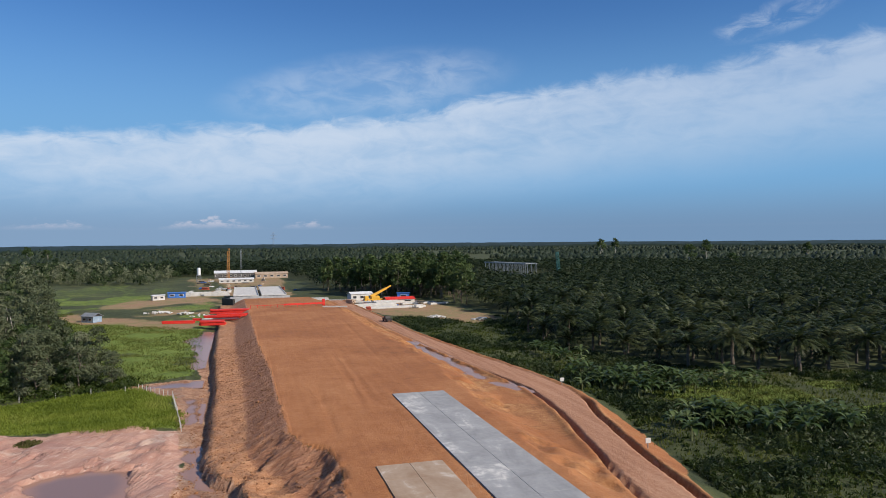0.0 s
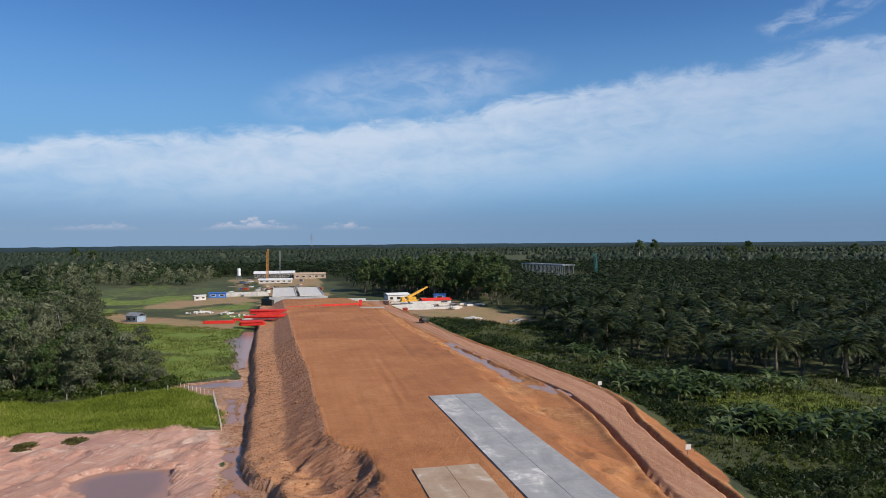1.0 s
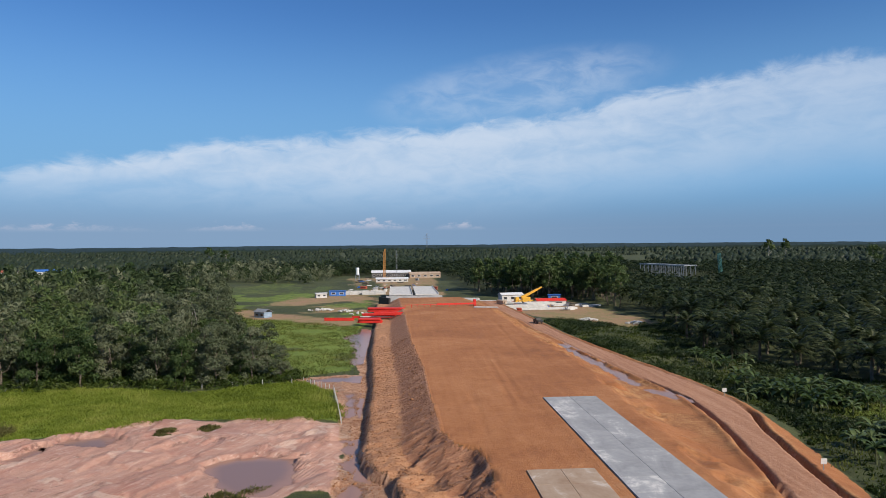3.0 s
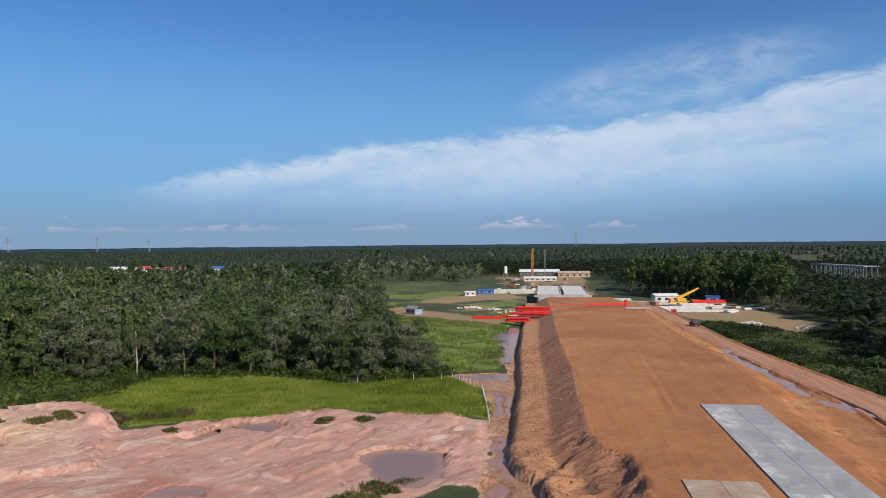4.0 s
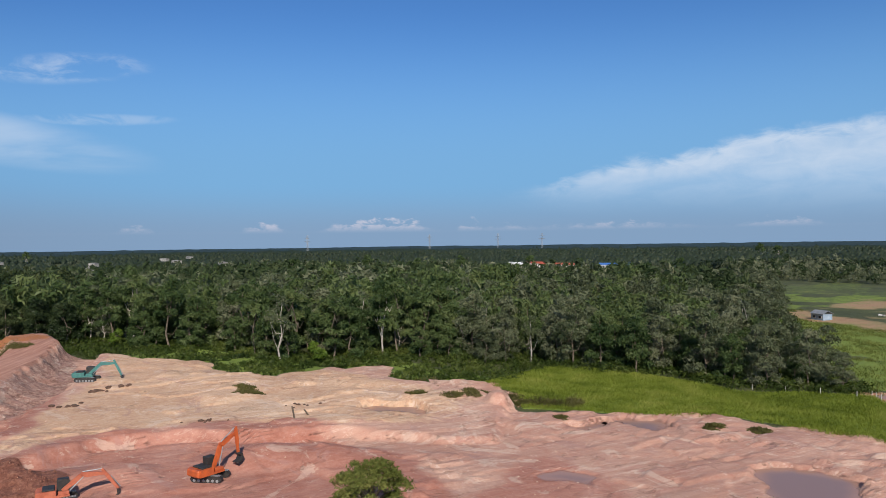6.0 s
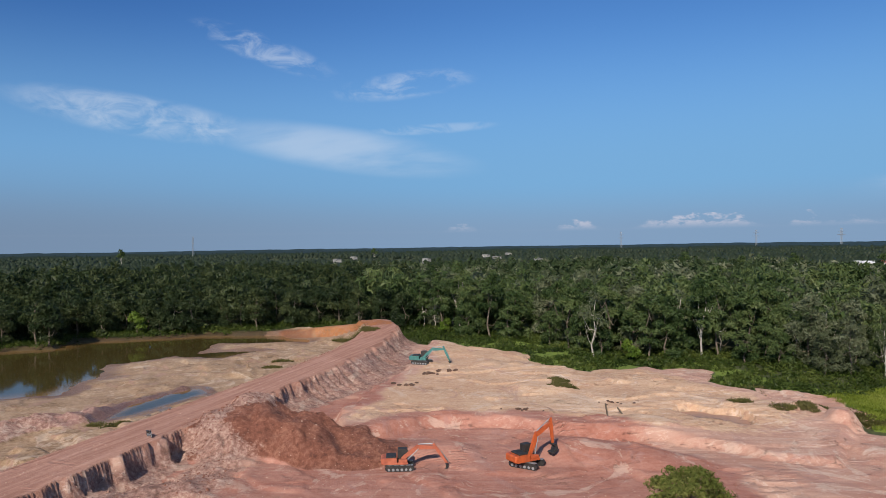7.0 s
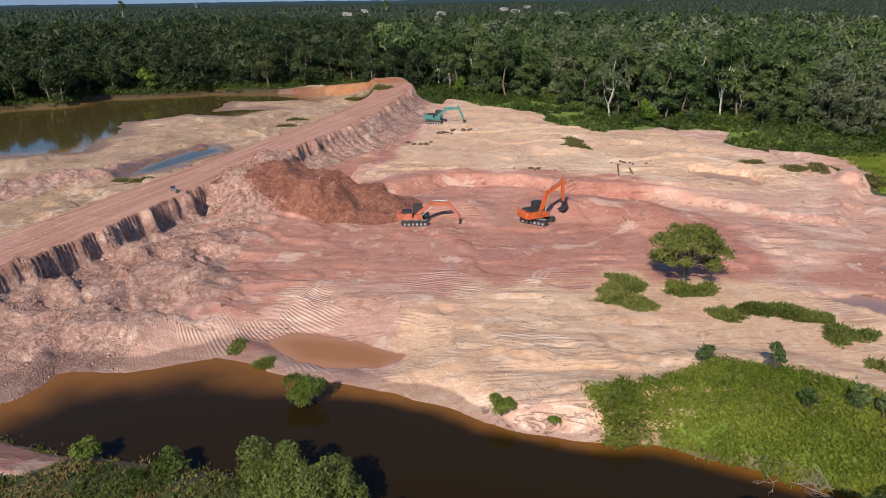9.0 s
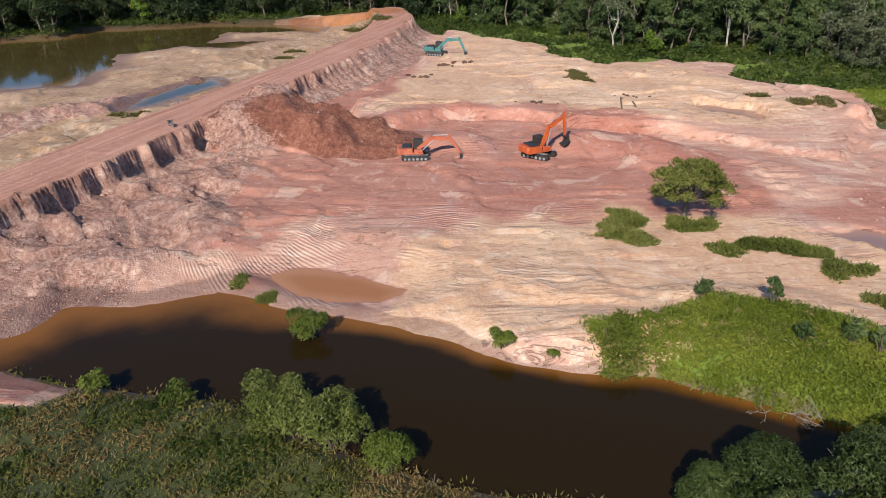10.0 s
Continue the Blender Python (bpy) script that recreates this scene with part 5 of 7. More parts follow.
def near_plants():
    rng = np.random.default_rng(21)
    # rough grass bank on the near side of the pond
    n = 14000
    x, y = rng.uniform(-66, -12, n), rng.uniform(-34, 26, n)
    z = height(x, y)
    ok = (inside(x, y, QUARRY) < 0.5) & (inside(x, y, POND) < 0.4) & (inside(x, y, SPIT) < -0.3) & (z > -1.05)
    x, y, z = x[ok], y[ok], z[ok]
    dry = fbm(x, y, 5, 3, 61)
    blades(rng, x, y, z, 5, 0.26, 0.5, 0.1, M_GRASS, "bank_grass", "rough green and straw-coloured grass on the pond bank")
    straw = fbm(x, y, 4, 3, 67) > 0.53
    for name, label, m, mat in (("bank_herbs", "low olive green herbs on the pond bank", ~straw, M_BANK), ("straw_herbs", "dry straw-coloured herbs on the pond bank", straw, M_STRAW)):
        clumps(rng, x[m], y[m], z[m] - 0.05, 0.2 + 0.55 * fbm(x[m], y[m], 3, 2, 65), 9, 0.2, mat, name, label)
    m = (dry > 0.53) & ~straw & (rng.random(len(x)) < 0.4)
    clumps(rng, x[m], y[m], z[m], rng.uniform(0.4, 1.1, m.sum()), 22, 0.2, M_UNDER, "bank_weeds", "leafy weeds in the rough grass")
    # bright meadow beside the pit
    n = 60000
    x, y = rng.uniform(-90, -8, n), rng.uniform(104, 156, n)
    ok = inside(x, y, LAWN) + 3.5 * (fbm(x, y, 9, 3, 3) - 0.5) > 0.2
    x, y = x[ok], y[ok]
    blades(rng, x, y, height(x, y), 4, 0.3 + 0.25 * np.repeat(fbm(x, y, 5, 3, 97), 4), 0.5, 0.13, M_LAWN, "meadow_grass", "bright green knee-high meadow grass")
    # thicket on the far bank of the pond
    n = 5200
    x, y = rng.uniform(-42, -15, n), rng.uniform(27, 53, n)
    ok = inside(x, y, THICKET) + 2.5 * (fbm(x, y, 6, 3, 3) - 0.5) > 0.1
    x, y = x[ok], y[ok]
    z = height(x, y)
    clumps(rng, x, y, z, 0.35 + 0.8 * fbm(x, y, 4, 2, 9), 24, 0.18, M_THICKET, "thicket", "bright green creepers and scrub on the pond bank")
    blades(rng, x, y, z + 0.15, 2, 0.45, 0.5, 0.1, M_WET_GRASS, "thicket_grass", "tall bright grass among the creepers")
    # undergrowth along the forest edge
    n = 42000
    x, y = rng.uniform(-300, -16, n), rng.uniform(-80, 330, n)
    d = inside(x, y, OPEN)
    q = inside(x, y, QUARRY)
    band = ((d < 1.5 + 6 * (fbm(x, y, 14, 2, 33) - 0.4)) & (d > -14)) | ((d > 0) & (q < -1.0) & (x < -84) & (y < 160) & (y > 60) & (fbm(x, y, 8, 2, 35) > 0.36))
    ok = band & (q < -1.0) & (inside(x, y, LAKE) < -0.5)
    x, y = x[ok], y[ok]
    z = height(x, y)
    big = 0.8 + 2.9 * fbm(x, y, 7, 2, 37) * np.where(inside(x, y, OPEN) < 2, 1.2, 0.5)
    clumps(rng, x, y, z, big, 15, 0.6, M_UNDER, "undergrowth", "tangled green undergrowth at the foot of the forest")
    # weeds and scrub between the haul road and the palms
    n = 24000
    x, y = rng.uniform(48, 190, n), rng.uniform(40, 262, n)
    d, _ = along_line(x, y, HAUL_ROAD)
    ok = (d > 8.5) & (inside(x, y, OPEN) > -6) & (inside(x, y, YARD) < 0)
    x, y = x[ok], y[ok]
    z = height(x, y)
    lush = fbm(x, y, 16, 3, 51)
    tall = np.clip((lush - 0.4) * 7, 0.3, 2.0)
    lush = np.where(inside(x, y, CLEARING) > -1, lush - 0.12, lush)
    m = (lush > 0.46) | (rng.random(len(x)) < 0.12)
    clumps(rng, x[m], y[m], z[m], tall[m] * rng.uniform(0.6, 1.2, m.sum()), 13, 0.45, M_WEEDS, "roadside_scrub", "dark green scrub and weeds beside the haul road")
    m = (lush > 0.5) & (rng.random(len(x)) < 0.2)
    clumps(rng, x[m], y[m], z[m], rng.uniform(1.2, 2.8, m.sum()), 60, 0.5, M_SHADY, "roadside_bushes", "dark leafy bushes in the roadside scrub")
    blades(rng, x, y, z, 4, 0.6, 0.8, 0.25, M_ROADSIDE, "roadside_grass", "coarse olive grass beside the haul road")
    n = 5000
    cx, cy = rng.uniform(74, 134, n), rng.uniform(90, 128, n)
    ok = (inside(cx, cy, CLEARING) > 0.5) & (fbm(cx, cy, 9, 3, 111) > 0.42)
    blades(rng, cx[ok], cy[ok], height(cx[ok], cy[ok]), 6, 0.45, 0.6, 0.16, M_WET_GRASS, "clearing_grass", "bright green grass of a clearing below the palms")
    # wet meadow on the other side
    n = 9000
    x, y = rng.uniform(-80, -10, n), rng.uniform(158, 330, n)
    ok = (inside(x, y, OPEN) > 0.5) & (inside(x, y, MUD) < -1) & (inside(x, y, SITE) < 3)
    x, y = x[ok], y[ok]
    ok = fbm(x, y, 12, 3, 53) > 0.3
    blades(rng, x[ok], y[ok], height(x[ok], y[ok]), 8, 0.5, 0.9, 0.2, M_WET_GRASS, "wet_meadow_grass", "tall green grass of a wet meadow")

    def bush(x, y, r, h, label, mat, leaves, size, **kw):
        make_bush(rng, x, y, r, h, label, mat, leaves, size, **kw)

    bush(-38.8, 6.2, 2.4, 4.4, "large silvery green shrub on the pond bank", M_SHRUB, 4200, 0.2)
    bush(-36.0, 9.2, 2.6, 4.8, "large silvery green shrub on the pond bank", M_SHRUB, 4600, 0.2)
    bush(-37.4, 7.2, 1.9, 4.0, "silvery green shrub beside the larger ones", M_SHRUB, 2400, 0.2)
    bush(-32.7, 11.6, 1.9, 2.8, "round bright green bush at the water's edge", M_BUSH, 3200, 0.16)
    bush(-50.4, 11.4, 1.9, 2.6, "round green bush standing in the pond", M_BUSH, 2600, 0.16)
    bush(-40.9, 24.3, 1.2, 1.5, "small green bush on the sandy shore", M_BUSH, 1500, 0.15)
    bush(-37.9, 27.0, 0.5, 0.6, "tiny bush on the sandy shore", M_BUSH, 200, 0.18)
    bush(-49.2, -4.6, 1.1, 2.0, "light green reedy bush on the bank", M_BUSH, 700, 0.24)
    bush(-45.0, 0.4, 1.3, 1.7, "grey-green bush on the bank", M_UNDER, 700, 0.26)
    for bx, by, r, h in ((-55.6, 47.2, 2.0, 1.5), (-53.4, 45.5, 1.5, 1.1), (-51.6, 46.4, 1.5, 1.0), (-57.2, 49.6, 1.6, 0.9), (-52.6, 53.2, 1.9, 0.9), (-51.5, 55.6, 1.4, 0.8),
                         (-46.0, 52.4, 1.3, 0.8), (-45.3, 56.2, 1.6, 0.9), (-43.6, 58.0, 1.8, 1.0), (-41.3, 59.6, 1.3, 0.8), (-37.5, 58.0, 1.5, 1.2), (-36.4, 59.8, 1.1, 1.0),
                         (-31.5, 56.5, 1.4, 0.9), (-62.0, 8.0, 0.9, 0.5), (-58.2, 9.4, 1.1, 0.5), (-36.0, 31.5, 1.3, 1.4), (-37.4, 33.0, 1.1, 1.1), (-34.6, 30.6, 1.2, 1.5)):
        make_patch(rng, bx, by, r * 1.15, h * 0.95, "ragged green grass and scrub on bare sandy soil", M_SCRUB, int(75 * r * r), "shrubs in the pit")
    for bx, by, r, h in ((-93, 111, 1.7, 1.6), (-77, 105, 1.9, 1.3), (-79, 102, 1.6, 1.2), (-85, 99, 1.5, 1.1), (-70, 110, 2.2, 1.6), (-66, 113, 2.4, 1.8), (-74, 113, 2.0, 1.4), (-62, 116, 2.4, 1.8),
                         (-81, 114, 1.6, 1.0), (-112, 82, 2.0, 0.6), (-116, 84, 2.2, 0.7), (-20, 84, 2.0, 1.2), (-22, 80, 2.2, 1.3), (-17.5, 88, 1.5, 0.8), (-98, 119, 1.4, 1.2), (-58, 104, 1.5, 0.5),
                         (-36, 113, 2.0, 0.6), (-30, 116, 1.8, 0.6), (-128, 4, 1.6, 0.9), (-131, 1, 1.2, 0.7), (-178, 44, 2.2, 1.0), (-172, 40, 1.8, 0.8), (-199, 72, 3.0, 2.2), (-202, 68, 2.6, 1.8), (-196, 74, 2.4, 1.4)):
        make_patch(rng, bx, by, r * 1.1, h * 0.9, "scrubby olive weeds on the rim of the pit", M_DRYBUSH, int(38 * r * r), "shrubs in the pit")
    # the lone tree in the pit
    z = float(height(-54.2, 54.6)[0])
    tree = empty("spreading_tree", Matrix.Translation((-54.2, 54.6, z)) @ Matrix.Diagonal((1.28, 1.28, 1.12, 1)), "lone spreading tree with a flat leafy crown in the pit", "tree")
    lobes = []
    for k in range(26):
        f = (k + 0.5) / 26
        ring = math.sin(math.pi * (0.08 + 0.62 * f)) * rng.uniform(2.2, 2.9)
        lobes.append((math.cos(k * 2.4) * ring + 0.3, math.sin(k * 2.4) * ring, 3.3 + 2.1 * math.cos(math.pi * (0.08 + 0.62 * f)) + rng.uniform(-0.35, 0.35), rng.uniform(0.6, 1.15)))
    bm = bmesh.new()
    fork = Vector((0.2, 0.1, 1.7))
    bm_tube(bm, (0, 0, -0.3), fork, 0.24, 0.17, 8)
    for lx, ly, lz, lr in lobes:
        mid = fork.lerp(Vector((lx, ly, lz)), 0.5) + Vector((0, 0, 0.3))
        bm_tube(bm, fork, mid, 0.11, 0.07, 5)
        bm_tube(bm, mid, (lx, ly, lz), 0.07, 0.02, 5)
    part("trunk", bm, M_BARK, tree, "grey-brown forked trunk")
    c, nrm = lobe_points(rng, lobes, 5600, 0.75, 0.4)
    mesh_part("crown", *leaf_quads(rng, c, nrm, 0.22), M_SCRUB, tree)
    # saplings
    for sx, sy, h in ((-34.6, 46.0, 3.4), (-38.6, 42.4, 2.4), (-27.8, 46.6, 2.6), (-29.6, 43.5, 2.4), (-26.3, 47.8, 3.0), (-93.5, 111.5, 2.8)):
        make_bush(rng, sx, sy, 0.75, h, "thin young sapling above the scrub", M_LEAF, 170, 0.32, name="sapling", category="tree", lobes_n=5)
    # trees close to the camera on the bank
    for tx, ty, h, r in ((-19.6, 28.3, 5.4, 2.6), (-16.4, 31.6, 6.0, 2.8), (-20.6, 25.2, 4.2, 1.8), (-14.8, 36.2, 6.4, 3.0), (-17.6, 34.6, 5.0, 2.2), (-13.0, 31.0, 6.0, 3.0), (-12.0, 40.0, 7.0, 3.2), (-16.0, 26.0, 5.0, 2.4), (-12.4, 45.5, 7.0, 3.0), (-15.6, 40.6, 5.2, 2.4)):
        z = float(height(tx, ty)[0])
        ob = make_tree(rng, "bank_tree", "dense feathery dark green tree on the pond bank", h, r, 0.15, 20, 6200, 0.17, M_NEAR, M_BARK, 0.14, "trees on the pond bank", 0.62)
        ob.matrix_basis = Matrix.Translation((tx, ty, max(z, -1.2)))
    # dead branches lying in the water
    for k, (bx, by, s) in enumerate(((-23.6, 39.2, 2.0), (-26.6, 37.6, 2.4), (-27.6, 38.2, 1.6), (-31.2, 36.2, 0.8), (-29.2, 13.2, 1.2), (-27.2, 14.6, 1.0))):
        bm = bmesh.new()
        for j in range(3 if k < 3 else 1):
            branching(bm, rng, Vector((0, 0, 0)), Vector((rng.normal(), rng.normal(), 0.5)).normalized(), s * 0.6, 0.024 * s ** 0.5, 3)
        me_ob = empty("dead_branch", Matrix.Translation((bx, by, -1.08)), "bare grey dead branches half sunk in the pond", "branch", "dead branches")
        part("branch", bm, M_DEADWOOD, me_ob)
    # banana plants and young palms in the scrub
    kinds = []
    for k in range(3):
        ob = empty("banana_plant", Matrix(), "broad-leaved banana plant in the roadside scrub", "plant", "banana plants")
        bm = bmesh.new()
        bm_tube(bm, (0, 0, -0.2), (0.05, 0, 1.6 + 0.3 * k), 0.16, 0.1, 7)
        part("stem", bm, M_BUSHSTEM, ob)
        vs, fs = [], []
        for j in range(9):
            a, up = j * 2.4, 1.15 - 0.1 * j + rng.uniform(-0.1, 0.1)
            ax, sd = np.array([math.cos(a), math.sin(a), 0]), np.array([-math.sin(a), math.cos(a), 0])
            t = np.linspace(0, 1, 6)
            ang = up - 1.6 * t ** 1.5
            rad, zz = np.cumsum(np.cos(ang)) * 0.42, np.cumsum(np.sin(ang)) * 0.42
            mid = ax * rad[:, None] + np.array([0, 0, 1]) * (zz[:, None] + 1.5 + 0.3 * k)
            w = 0.36 * np.sin(math.pi * np.clip(0.08 + 0.9 * t, 0, 1))[:, None]
            l, r2 = mid + sd * w + np.array([0, 0, 0.1]), mid - sd * w + np.array([0, 0, 0.1])
            b0 = len(vs) * 18
            vs.append(np.concatenate([l, mid, r2]))
            for i in range(5):
                fs += [[b0 + i, b0 + i + 1, b0 + 7 + i, b0 + 6 + i], [b0 + 6 + i, b0 + 7 + i, b0 + 13 + i, b0 + 12 + i]]
        mesh_part("foliage", np.concatenate(vs), fs, M_BANANA, ob)
        kinds.append(ob)
    spots = []
    for cx, cy, sx, sy, n in ((72, 130, 8, 12, 34), (80, 122, 7, 6, 22), (72, 96, 10, 5, 26), (84, 90, 10, 5, 24), (92, 120, 10, 6, 10), (75, 165, 6, 14, 12)):
        for _ in range(n):
            spots.append((cx + rng.normal() * sx * 0.5, cy + rng.normal() * sy * 0.5))
    for px, py in spots:
        s = rng.uniform(0.7, 1.25)
        copy_thing(kinds[rng.integers(0, 3)], Matrix.Translation((px, py, float(height(px, py)[0]))) @ Matrix.Rotation(rng.uniform(0, 6.28), 4, "Z") @ Matrix.Diagonal((s, s, s, 1)))
    for ob in kinds:
        for o in (*ob.children, ob):
            bpy.data.objects.remove(o)


M_STRAW = leafy("straw_blades", (0.06, 0.05, 0.014), (0.15, 0.115, 0.04), (0.27, 0.19, 0.085), 0.8)
M_ROADSIDE = leafy("roadside_blades", (0.017, 0.028, 0.005), (0.046, 0.07, 0.011), (0.14, 0.155, 0.036), 0.8)
M_UNDER = leafy("undergrowth_leaves", (0.017, 0.032, 0.006), (0.046, 0.074, 0.013), (0.12, 0.15, 0.034))
M_WEEDS = leafy("roadside_weed_leaves", (0.012, 0.024, 0.004), (0.034, 0.056, 0.01), (0.105, 0.135, 0.03))
M_BANK = leafy("bank_herb_leaves", (0.028, 0.042, 0.007), (0.078, 0.098, 0.018), (0.2, 0.18, 0.055), 0.8)
M_DRYBUSH = leafy("dry_scrub", (0.06, 0.06, 0.02), (0.12, 0.115, 0.035), (0.2, 0.18, 0.07))
M_SCRUB = leafy("scrub_blades", (0.06, 0.078, 0.015), (0.13, 0.155, 0.032), (0.26, 0.26, 0.085), 0.7)
M_THICKET = leafy("thicket_leaves", (0.05, 0.08, 0.01), (0.13, 0.175, 0.018), (0.25, 0.285, 0.045))
M_NEAR = leafy("bank_tree_leaves", (0.025, 0.045, 0.012), (0.062, 0.09, 0.026), (0.125, 0.155, 0.05))
M_SHRUB = leafy("silvery_shrub_leaves", (0.05, 0.072, 0.016), (0.14, 0.17, 0.04), (0.27, 0.29, 0.1))
M_WET_GRASS = leafy("wet_grass", (0.06, 0.085, 0.016), (0.11, 0.14, 0.028), (0.18, 0.19, 0.05), 0.7)
M_BANANA = leafy("banana_leaves", (0.03, 0.052, 0.013), (0.07, 0.11, 0.034), (0.2, 0.25, 0.11), 0.35)
M_BUSHSTEM = plain("green_stem", (0.06, 0.08, 0.03), (0.14, 0.15, 0.06), 3.0, 0.7)
near_plants()

# ---- works: things ----
M_CONCRETE = plain("new_concrete", (0.3, 0.31, 0.32), (0.5, 0.5, 0.5), 0.35, 0.85, depth=0.01, fine=6.0)
M_CONCRETE_TAN = plain("dusty_concrete", (0.33, 0.24, 0.17), (0.48, 0.38, 0.29), 0.4, 0.9, depth=0.01, fine=6.0)
M_WHITE = plain("white_concrete", (0.46, 0.45, 0.43), (0.66, 0.65, 0.62), 0.4, 0.8, fine=4.0)
M_ROOF_WHITE = plain("white_sheet_roof", (0.62, 0.64, 0.66), (0.78, 0.79, 0.8), 0.5, 0.45)
M_FAR_WALL = plain("weathered_wall", (0.2, 0.2, 0.19), (0.34, 0.33, 0.31), 0.4, 0.8)
# dark wall colour that stands for the shade inside open bays
M_OPEN = plain("shaded_bays", (0.05, 0.048, 0.045), (0.16, 0.15, 0.14), 0.5, 0.8)
M_DARK = plain("dark_steel", (0.02, 0.02, 0.022), (0.06, 0.055, 0.05), 2.0, 0.6, 0.3)
M_ORANGE = plain("orange_paint", (0.34, 0.07, 0.025), (0.56, 0.115, 0.025), 1.1, 0.5)
M_FADED = plain("faded_orange_paint", (0.3, 0.075, 0.04), (0.5, 0.15, 0.08), 1.3, 0.6)
M_TEAL = plain("teal_paint", (0.035, 0.13, 0.125), (0.07, 0.22, 0.2), 1.5, 0.45)
M_YELLOW = plain("yellow_paint", (0.6, 0.32, 0.03), (0.75, 0.42, 0.05), 1.5, 0.45)
M_RIG = plain("weathered_orange_steel", (0.34, 0.15, 0.04), (0.5, 0.24, 0.06), 1.0, 0.6)
M_RED = plain("red_paint", (0.55, 0.02, 0.015), (0.7, 0.05, 0.03), 0.8, 0.5)
M_BLUE = plain("blue_sheet", (0.03, 0.12, 0.42), (0.06, 0.2, 0.55), 0.8, 0.5)
M_WALL_BLUE = plain("faded_blue_wall", (0.16, 0.24, 0.34), (0.34, 0.42, 0.5), 0.8, 0.7)
M_GREY = plain("grey_steel", (0.22, 0.24, 0.26), (0.4, 0.42, 0.44), 1.0, 0.5, 0.4)
M_RUST = plain("red_roof_sheet", (0.36, 0.07, 0.04), (0.5, 0.12, 0.07), 0.2, 0.6)
# near-black that stands for shade inside window openings; also the motorbike seat
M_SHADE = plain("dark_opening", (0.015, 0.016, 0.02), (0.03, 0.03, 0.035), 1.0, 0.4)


def glass_material():
    m, g = material("cab_glass")
    finish(g, (0.02, 0.03, 0.04, 1), 0.06)
    return m


M_GLASS = glass_material()


def bm_box(bm, c, s, turn=None, bevel=0.0):
    """A box round c with full sizes s, its edges rounded."""
    tmp = bmesh.new()
    bmesh.ops.create_cube(tmp, size=1.0)
    bmesh.ops.scale(tmp, vec=s, verts=tmp.verts)
    if bevel:
        bmesh.ops.bevel(tmp, geom=tmp.edges[:], offset=bevel, segments=1, affect="EDGES")
    m = Matrix.Translation(c) @ (turn.to_4x4() if turn else Matrix())
    bmesh.ops.transform(tmp, matrix=m, verts=tmp.verts)
    keep = {}
    for v in tmp.verts:
        keep[v] = bm.verts.new(v.co)
    for f in tmp.faces:
        bm.faces.new([keep[v] for v in f.verts])
    tmp.free()
    return bm


def bm_slab(bm, outline, y0, y1):
    """An outline in x, z drawn out between y0 and y1."""
    a = [bm.verts.new((x, y0, z)) for x, z in outline]
    b = [bm.verts.new((x, y1, z)) for x, z in outline]
    n = len(outline)
    for k in range(n):
        bm.faces.new((a[k], a[(k + 1) % n], b[(k + 1) % n], b[k]))
    bm.faces.new(a[::-1])
    bm.faces.new(b)
    bmesh.ops.recalc_face_normals(bm, faces=bm.faces)
    return bm


def limb_outline(p, q, w0, w1, wm=None):
    """A flat bar in x, z from p to q, w0 and w1 wide at its ends."""
    p, q = np.array(p, float), np.array(q, float)
    t = (q - p) / np.linalg.norm(q - p)
    n = np.array([-t[1], t[0]])
    m = p * 0.55 + q * 0.45
    wm = wm or (w0 + w1) / 2
    return [tuple(v) for v in (p - n * w0 / 2, m - n * wm / 2, q - n * w1 / 2, q + n * w1 / 2, m + n * wm / 2, p + n * w0 / 2)]


